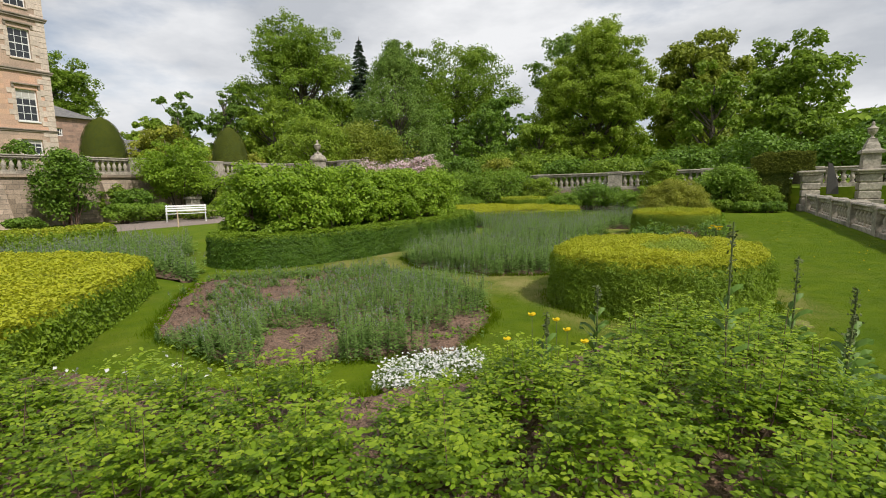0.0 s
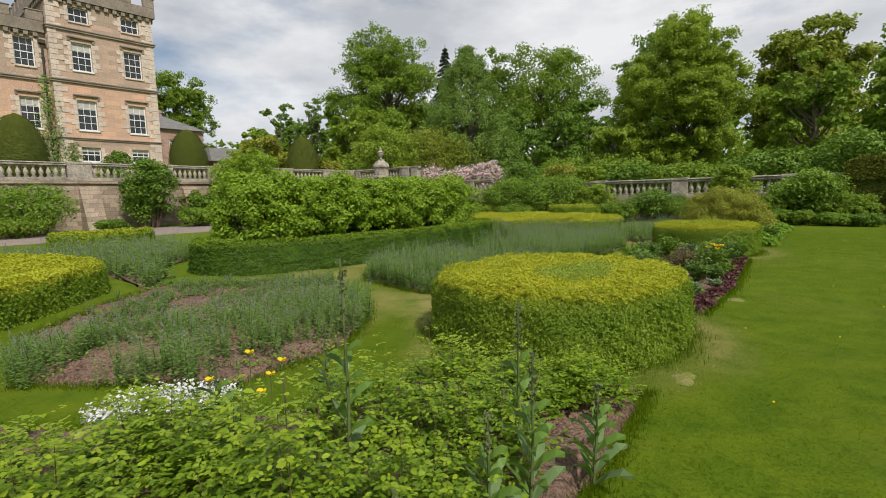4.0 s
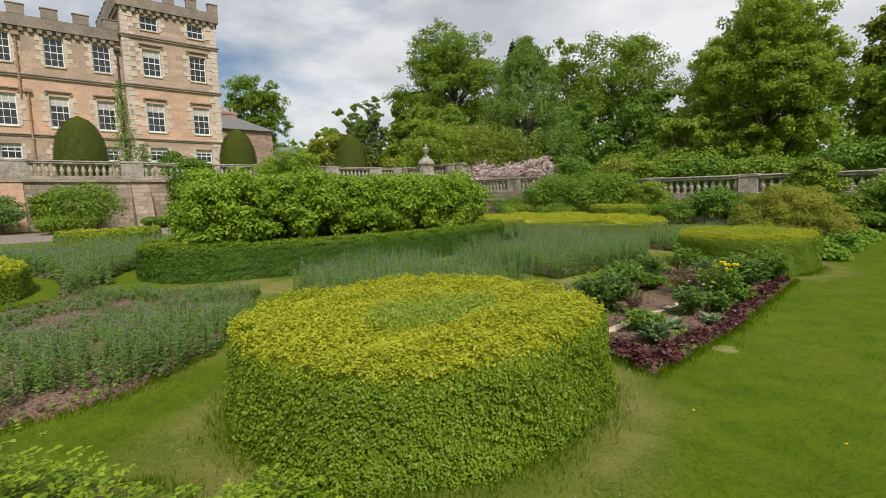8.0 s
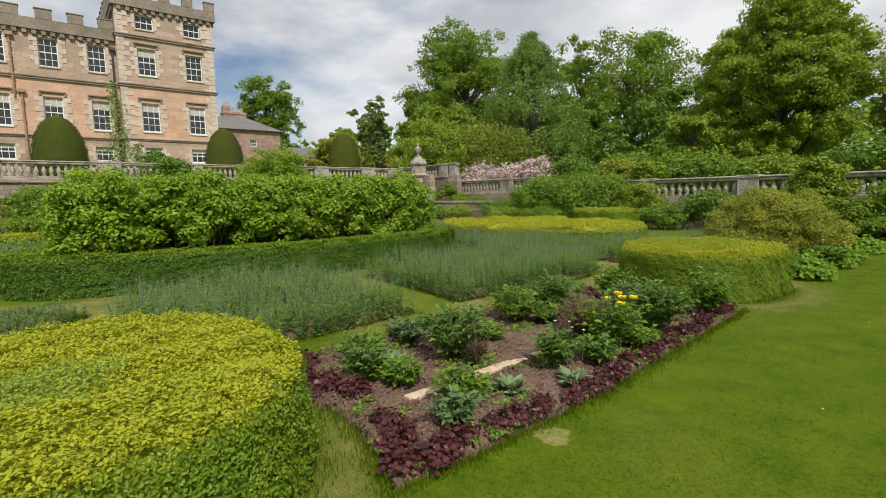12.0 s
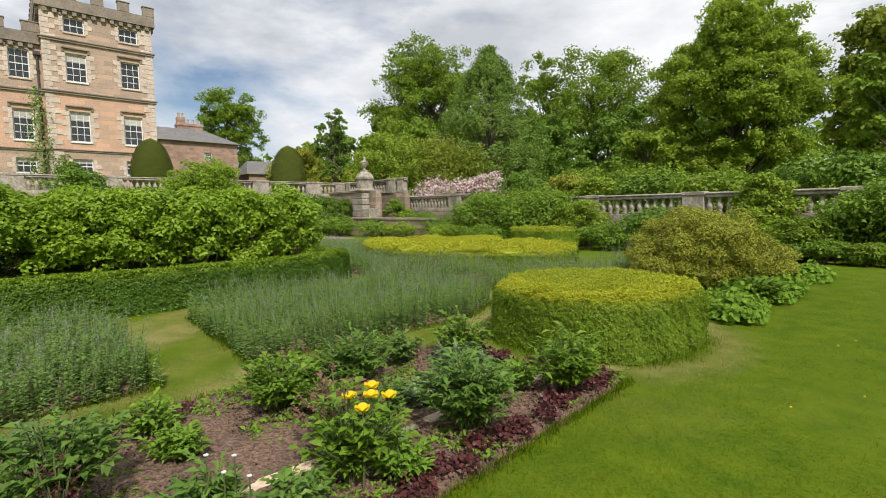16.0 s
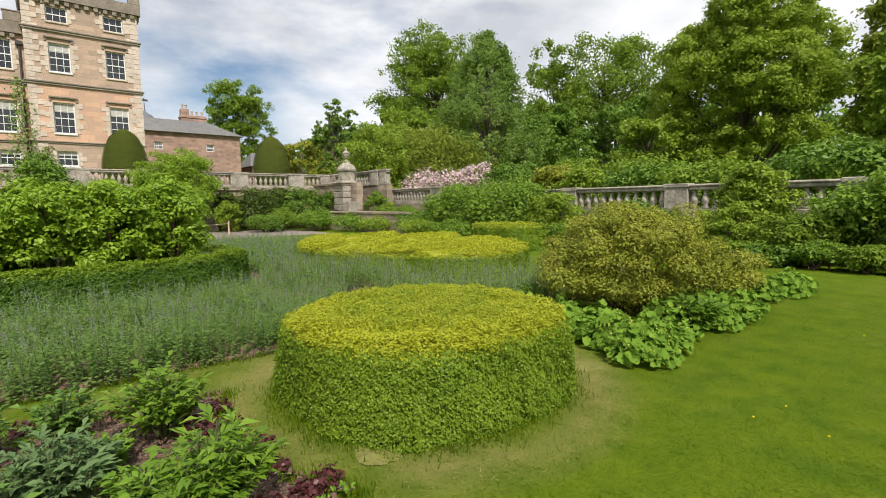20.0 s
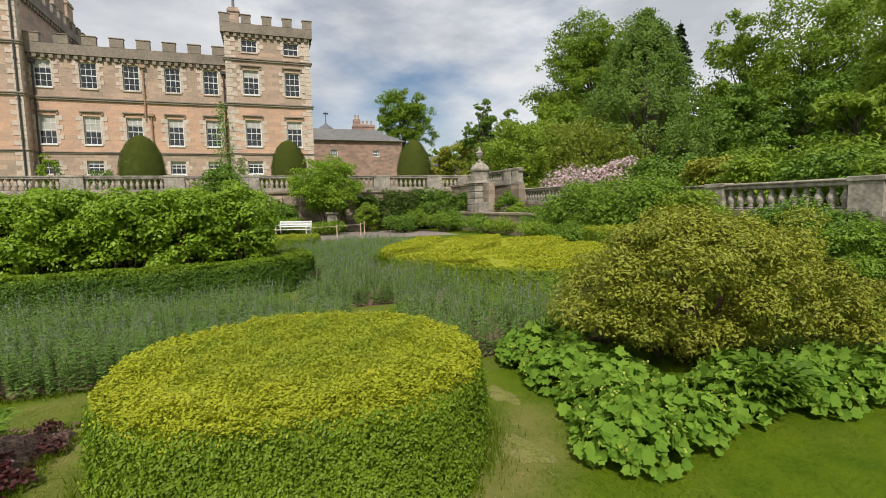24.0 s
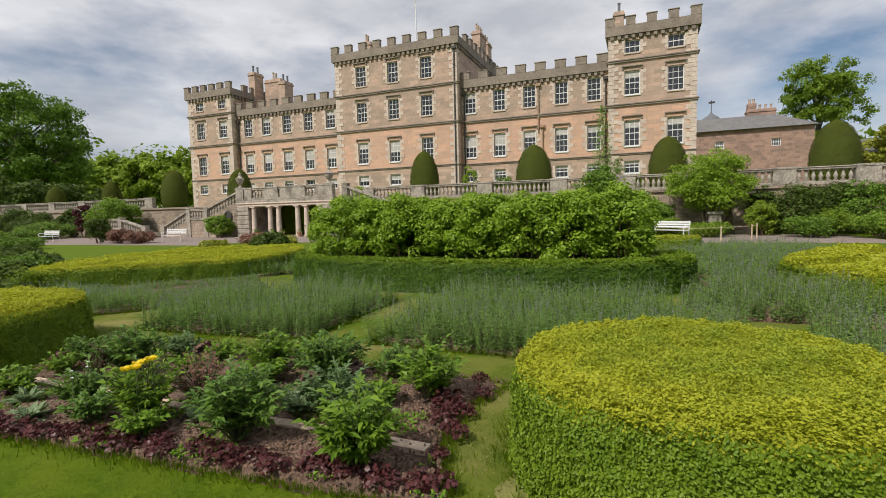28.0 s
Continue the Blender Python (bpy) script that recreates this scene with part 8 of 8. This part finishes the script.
def portico():
    px, y0, y1 = -27.0, -15.1, -6.0
    ob = thing("garden_portico", "open stone loggia with columns under a balustraded terrace", "portico")
    part("roof_slab", Form().box(px - 4.4, y0, 2.72, px + 0.05, y1, 2.9, 0.02), GREY_STONE, ob)
    part("entablature", Form().box(px - 0.5, y0, 2.42, px, y1, 2.6, 0.01).box(px - 0.5, y0, 2.6, px + 0.08, y1, 2.72, 0.02), DRESSED, ob)
    part("back_wall", Form().box(px - 4.4, y0, 0, px - 4.0, y1, 2.72), TERRACE_STONE, ob)
    part("floor_slab", Form().box(px - 4.0, y0 + 0.2, -0.1, px + 0.4, y1 - 0.2, 0.06, 0.01), GREY_STONE, ob)
    for a, b in ((y0, y0 + 1.15), (y1 - 1.15, y1)):
        corner = part("corner_pier", Form().box(px - 4.0, a + 0.05, 0, px - 0.06, b - 0.05, 2.42), GREY_STONE, ob)
        for k in range(7):
            part("band", Form().box(px - 1.0, a, 0.02 + k * 0.345, px, b, 0.02 + k * 0.345 + 0.3, 0.03), GREY_STONE, corner)
    # Dark glass panels added to deepen the loggia's shade; no doors known here.
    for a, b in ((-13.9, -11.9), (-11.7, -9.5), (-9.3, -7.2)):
        d = part("shade_panel", Form().box(px - 3.98, a + 0.06, 0.06, px - 3.94, b - 0.06, 2.4), PANE, ob, "dark glassy panels added for the shade inside the loggia")
        part("shade_panel_frame", Form().box(px - 3.99, a, 0.06, px - 3.9, a + 0.06, 2.42).box(px - 3.99, b - 0.06, 0.06, px - 3.9, b, 2.42).box(px - 3.99, (a + b) / 2 - 0.05, 0.06, px - 3.91, (a + b) / 2 + 0.05, 2.42), IRON, d)
    for y in (-13.6, -12.0, -11.2, -9.4, -8.6, -7.3):
        c = Form().square_lathe([(0.24, 0.06), (0.24, 0.16)], (px - 0.25, y, 0)).lathe([(0.22, 0.16), (0.235, 0.2), (0.2, 0.26), (0.195, 0.9), (0.165, 2.2), (0.19, 2.24), (0.17, 2.27), (0.23, 2.33)], (px - 0.25, y, 0), 14).square_lathe([(0.235, 2.33), (0.235, 2.42)], (px - 0.25, y, 0))
        part("column", c, DRESSED, ob, smooth=False)
    for k, y in enumerate((-13.3, -12.9, -11.6, -11.4, -10.6, -9.0, -7.6)):
        pt = thing("plant_pot", "terracotta pot with a small plant by the columns", "plant pot", (px + 0.15, y, 0.06), "portico pots")
        part("pot", Form().lathe([(0.13, 0), (0.19, 0.28), (0.21, 0.28), (0.21, 0.33), (0.18, 0.33)], (0, 0, 0), 10), POT_CLAY, pt)
        rng = np.random.default_rng(820 + k)
        P = sphere_dirs(60, rng) * 0.18 + (0, 0, 0.42)
        part("plant", leaf_mesh("plant", P, P - (0, 0, 0.35), 0.1, DEEP_LEAF, 0.5, 0.4, 0.1, rng), None, pt)


portico()
balustrade("portico_balustrade", "stone balustrade with solid panels over the loggia", (-27.15, -15.0), (-27.15, -6.1), 2.9, [(0.3, 0.75), (1.15, 0.7), (3.4, 1.3), (5.4, 2.3), (8.2, 1.5)], 0.95, 0.26)
urn("terrace_urn", "stone urn on the loggia corner", -27.15, -14.75, 3.85, 0.95)
urn("terrace_urn", "stone urn on the loggia corner", -27.15, -6.4, 3.85, 0.95)


def stair_flight(label, x, ya, za, yb, zb, wide=2.2, rails=True):
    """A straight stone flight along y with a solid side and a raking balustrade on its outer edge."""
    n = max(3, round((zb - za) / 0.165))
    s = 1 if yb > ya else -1
    run = abs(yb - ya) / n
    ob = thing("stone_stair", label, "staircase", (x, ya, 0))
    for k in range(n):
        a, b = s * k * run, s * (k + 1) * run
        part("step", Form().box(-wide, min(a, b), 0, -0.25, max(a, b), za + (k + 1) * (zb - za) / n, 0.012), GREY_STONE, ob)
    L = yb - ya
    side = Form()
    v = [(-0.25, 0, -0.1), (0, 0, -0.1), (0, L, -0.1), (-0.25, L, -0.1), (-0.25, 0, za + 0.12), (0, 0, za + 0.12), (0, L, zb + 0.12), (-0.25, L, zb + 0.12)]
    side.add(v, [(3, 2, 1, 0), (4, 5, 6, 7), (0, 1, 5, 4), (1, 2, 6, 5), (2, 3, 7, 6), (3, 0, 4, 7)])
    part("side_wall", side, TERRACE_STONE, ob)
    h = 0.95
    v = [(-0.3, 0, za + h - 0.14), (0.05, 0, za + h - 0.14), (0.05, L, zb + h - 0.14), (-0.3, L, zb + h - 0.14), (-0.3, 0, za + h), (0.05, 0, za + h), (0.05, L, zb + h), (-0.3, L, zb + h)]
    part("rail", Form().add(v, [(3, 2, 1, 0), (4, 5, 6, 7), (0, 1, 5, 4), (1, 2, 6, 5), (2, 3, 7, 6), (3, 0, 4, 7)]), GREY_STONE, ob)
    m = int(abs(L) / 0.3)
    for k in range(m):
        t = (k + 0.5) / m
        part("baluster", BALUSTER, None, ob, at=(-0.125, L * t, za + (zb - za) * t + 0.15))
    part("newel", Form().box(-0.33, -0.22, -0.1, 0.08, 0.22, za + h + 0.05, 0.02).box(-0.37, -0.26, za + h + 0.05, 0.12, 0.26, za + h + 0.13, 0.02), GREY_STONE, ob)
    part("newel", Form().box(-0.33, L - 0.22, -0.1, 0.08, L + 0.22, zb + h + 0.05, 0.02).box(-0.37, L - 0.26, zb + h + 0.05, 0.12, L + 0.26, zb + h + 0.13, 0.02), GREY_STONE, ob)


stair_flight("lower stone flight rising to the loggia terrace", -27.9, -24.6, 0.0, -21.4, 1.4)
thing("stair_landing", "stone landing between the flights", "landing", kind="structure", mesh=Form().box(-30.4, -21.4, -0.1, -27.9, -19.4, 1.45).mesh("stair_landing", TERRACE_STONE))
balustrade("landing_balustrade", "short stone balustrade on the stair landing", (-28.02, -21.2), (-28.02, -19.6), 1.45, [], 0.95, 0.28)
stair_flight("upper stone flight rising to the loggia terrace", -27.9, -19.4, 1.45, -15.6, 2.85)
stair_flight("low stone flight to the lower walk", -26.6, -25.2, 0.0, -28.2, 0.75)
balustrade("low_walk_balustrade", "low stone balustrade by the foot of the stairs", (-26.72, -32.4), (-26.72, -28.4), 0.75, [(0.4, 0.6)], 0.95, 0.3)
thing("low_walk_wall", "stone retaining wall of the low walk", "wall", kind="structure", mesh=Form().box(-29.0, -32.6, -0.1, -26.6, -28.2, 0.75).mesh("low_walk_wall", TERRACE_STONE))
stair_flight("stone flight down from the loggia terrace", -27.9, -1.4, 1.3, -5.6, 2.85)
thing("oval_window_ring", "round iron-grilled opening in the stair wall", "vent", (-27.86, -16.9, 1.75), mesh=Form().lathe([(0.36, 0), (0.42, 0.02), (0.42, 0.06), (0.3, 0.08), (0.28, 0.03)], (0, 0, 0), 18).mesh("oval_window_ring", IRON)).rotation_euler = (0, radians(90), 0)


def bench(x, y, turn):
    """A white-painted garden bench with scrolled ends and a slatted seat."""
    ob = thing("garden_bench", "white painted garden bench with scrolled arms", "bench", (x, y, 0.012), "white benches")
    ob.rotation_euler = (0, 0, radians(turn))
    L = 1.95
    for k in range(4):
        part("seat_slat", Form().box(-L / 2, -0.2 + k * 0.115, 0.42, L / 2, -0.2 + k * 0.115 + 0.09, 0.445, 0.006), WHITE_PAINT, ob)
    for k, z in enumerate((0.55, 0.67, 0.79)):
        part("back_slat", Form().box(-L / 2, 0.24 + k * 0.02, z, L / 2, 0.265 + k * 0.02, z + 0.085, 0.006), WHITE_PAINT, ob)
    for s in (-1, 1):
        e = s * (L / 2 - 0.06)
        part("front_leg", Form().tube([(e, -0.26, 0), (e, -0.18, 0.12), (e, -0.22, 0.42), (e, -0.2, 0.62)], 0.022, 6), WHITE_PAINT, ob)
        part("rear_leg", Form().tube([(e, 0.34, 0), (e, 0.24, 0.3), (e, 0.26, 0.5), (e, 0.31, 0.9)], 0.022, 6), WHITE_PAINT, ob)
        part("armrest", Form().tube([(e, 0.27, 0.66), (e, 0.0, 0.68), (e, -0.2, 0.64), (e, -0.26, 0.58), (e, -0.22, 0.52), (e, -0.17, 0.56)], 0.022, 6), WHITE_PAINT, ob)
        part("side_rail", Form().tube([(e, -0.22, 0.4), (e, 0.26, 0.4)], 0.02, 6), WHITE_PAINT, ob)


bench(-24.55, 15.76, 55)
bench(-22.3, -16.4, 90)
bench(-22.0, -30.2, 90)
# low string fence by the bench
ob = thing("string_fence", "thin string fence on short wooden posts", "fence")
for k, (x, y) in enumerate(((-20.9, 13.0), (-21.0, 17.6), (-22.5, 19.0), (-24.6, 19.6))):
    part("post", Form().tube([(x, y, 0), (x, y, 0.75)], [0.03, 0.025], 6), PLANK_WOOD, ob)
pts = [(-20.9, 13.0, 0.68), (-21.0, 15.3, 0.62), (-21.0, 17.6, 0.68), (-22.5, 19.0, 0.68), (-24.6, 19.6, 0.68)]
part("string", Form().tube(pts, 0.008, 4), PLANK_WOOD, ob)


def climber(name, label, x, y, z0, z1, wide, seed, mat, n=900):
    """A climbing plant up a wall face that looks along +x."""
    rng = np.random.default_rng(seed)
    ob = thing(name, label, "climber", (x, y, z0))
    h = z1 - z0
    part("stem_mass", Form().tube([(0.06, 0, 0), (0.06, wide * 0.2, h * 0.4), (0.05, -wide * 0.1, h * 0.7), (0.05, 0.05, h)], [0.05, 0.04, 0.03, 0.015], 5).tube([(0.06, 0.1, 0), (0.06, -wide * 0.25, h * 0.3), (0.05, wide * 0.1, h * 0.6)], [0.04, 0.03, 0.015], 5), TWIG, ob)
    t = rng.uniform(0, 1, n) ** 1.5
    P = np.column_stack([np.abs(rng.normal(0.12, 0.1, n)), rng.normal(0, 0.5, n) * wide * (1 - t * 0.75) * 0.6, t * h])
    part("foliage", leaf_mesh("foliage", P, np.tile([1.0, 0, 0.4], (n, 1)), 0.19, mat, 0.6, 0.5, 0.1, rng), None, ob, kind="stuff")


climber("wall_climber", "thin climbing plant up the tower corner", -44.9, 11.2, TERRACE_Z, 11.0, 2.3, 840, CATMINT, 1000)
climber("wall_climber", "thin climbing plant beside a window", -45.0, 12.6, TERRACE_Z, 6.2, 1.8, 841, CATMINT, 320)
for k, (x, y, r, h, mt) in enumerate([(-43.2, -1.0, 1.0, 3.4, BUSH_LEAF), (-43.6, 2.2, 1.2, 2.6, DEEP_LEAF), (-43.0, -13.6, 1.3, 2.2, BUSH_LEAF), (-43.4, 14.2, 0.9, 1.9, LIME_LEAF), (-43.5, 17.8, 0.9, 1.7, LIME_LEAF), (-33.0, 12.0, 0.9, 2.3, DEEP_LEAF)]):
    shrub("terrace_shrub", "green shrub at the foot of the house", "shrub", (x, y, TERRACE_Z), (r, r, h / 2), 40, r * 0.3, 40, 0.16, [(mt, 1.0, "foliage")], 850 + k, -0.9, 6, 0.55, 0.5, h * 0.52)

# ---- grass blades and lawn flowers ----


WORN = ((-0.17, 13.7, 0.2, 0.1), (-0.29, 16.03, 0.18, 0.14), (-1.17, 16.3, 0.22, 0.1), (0.6, 9.17, 0.1, 0.14), (0.42, 5.36, 0.18, 0.12), (0.8, 5.85, 0.09, 0.14))


def worn_patches():
    for k, (x, y, a, b) in enumerate(WORN):
        r = random.Random(k)
        ph = [r.uniform(0, 6.28) for _ in range(3)]
        ring = []
        for j in range(26):
            t = 2 * math.pi * j / 26
            q = 1 + 0.18 * math.sin(2 * t + ph[0]) + 0.14 * math.sin(3 * t + ph[1]) + 0.1 * math.sin(5 * t + ph[2])
            ring.append((a * q * math.cos(t), b * q * math.sin(t)))
        v = [(p[0], p[1], 0.002) for p in ring] + [(p[0] * 0.6, p[1] * 0.6, 0.008) for p in ring] + [(0, 0, 0.01)]
        f = [(j, (j + 1) % 26, 26 + (j + 1) % 26, 26 + j) for j in range(26)] + [(26 + j, 26 + (j + 1) % 26, 52) for j in range(26)]
        ob = thing("worn_patch", "bare straw-brown worn patch in the lawn", "worn turf", (x, y, 0), kind="structure", mesh=Form().add(v, f).mesh("worn_patch", WORN_TURF, True))


worn_patches()


def lawn_blades():
    rng = np.random.default_rng(900)
    n = 620000
    far = rng.uniform(0, 1, n) < 0.26
    p = np.column_stack([np.where(far, rng.uniform(-7.4, -2.2, n), rng.uniform(-2.4, 3.5, n)), -0.5 + 26.0 * rng.uniform(0, 1, n) ** 1.2])
    keep = (p[:, 1] > rng.uniform(-0.5, 2.0, n)) & (p[:, 1] < rng.uniform(21, 25.5, n)) & (p[:, 0] > rng.uniform(-7.4, -5.5, n))
    for o in (H1, H2, PAD_R, PAD_L, OVAL, RED_BED, ROSE_BED, *PLOTS.values()):
        c = o.mean(0)
        keep &= ~inside(c + (o - c) * 0.97, p[:, 0], p[:, 1])
    dry = np.zeros(n, bool)
    for x, y, a, b in WORN:
        dry |= ((p[:, 0] - x) / (a * 1.5)) ** 2 + ((p[:, 1] - y) / (b * 1.5)) ** 2 < rng.uniform(0.0, 0.8, n)
    dry |= rng.uniform(0, 1, n) < wear_at(p[:, 0], p[:, 1]) * 0.85
    d = p[keep & dry][::2]
    me = blade_mesh("dry_blades", np.column_stack([d, np.full(len(d), 0.004)]), 0.011, 0.005, DRY_BLADE, rng, 4.0)
    thing("dry_blades", "thin dry straw coloured grass on worn spots", "grass", kind="stuff", mesh=me)
    p = p[keep & ~dry]
    me = blade_mesh("lawn_blades", np.column_stack([p, np.full(len(p), 0.004)]), 0.009, 0.005, BLADE, rng, 5.0)
    thing("lawn_blades", "short mown grass blades of the lawn", "grass", kind="stuff", mesh=me)
    t = np.column_stack([rng.uniform(0.55, 3.3, 900), rng.uniform(3.0, 20.0, 900)])
    t = np.repeat(t, 9, 0) + rng.normal(0, 0.035, (8100, 2))
    t = t[~inside(RED_BED, t[:, 0], t[:, 1]) & ~inside(ROSE_BED, t[:, 0], t[:, 1])]
    me = blade_mesh("lawn_wisps", np.column_stack([t, np.full(len(t), 0.003)]), 0.022, 0.004, BLADE, rng, 2.2)
    thing("lawn_wisps", "loose pale wisps of longer grass in the lawn", "grass", kind="stuff", mesh=me)
    # longer uncut grass along edges
    E = []
    for o, w in ((H1, 0.10), (H2, 0.10), (RED_BED, 0.07), (ROSE_BED, 0.07), (PLOTS["a"], 0.06), (PLOTS["b"], 0.06), (PLOTS["f"], 0.06)):
        nx = np.roll(o, -1, 0)
        ln = np.linalg.norm(nx - o, axis=1)
        m = int(ln.sum() * 420)
        i = rng.choice(len(o), m, p=ln / ln.sum())
        t = rng.uniform(0, 1, (m, 1))
        c = o.mean(0)
        q = o[i] + (nx[i] - o[i]) * t
        q += (q - c) / np.linalg.norm(q - c, axis=1, keepdims=True) * np.abs(rng.normal(0.02, w, (m, 1)))
        E.append(q)
    E = np.concatenate(E)
    me = blade_mesh("edge_grass", np.column_stack([E, np.zeros(len(E))]), 0.065, 0.007, BLADE, rng, 0.6)
    thing("edge_grass", "longer untrimmed grass along hedge and bed edges", "grass", kind="stuff", mesh=me)


lawn_blades()
rr = random.Random(91)
first = None
for k in range(34):
    x, y = rr.uniform(0.75, 3.2), rr.uniform(5, 20)
    if first is None:
        first = thing("lawn_flower", "tiny yellow flower in the mown grass", "flower", (x, y, 0.03), "lawn flowers", mesh=Form().lathe([(0.003, 0), (0.008, 0.005), (0.009, 0.009), (0.004, 0.012)], (0, 0, 0), 8).mesh("lawn_flower", YELLOW_BLOOM))
    else:
        copy_thing(first, pose(x, y, 0.03))
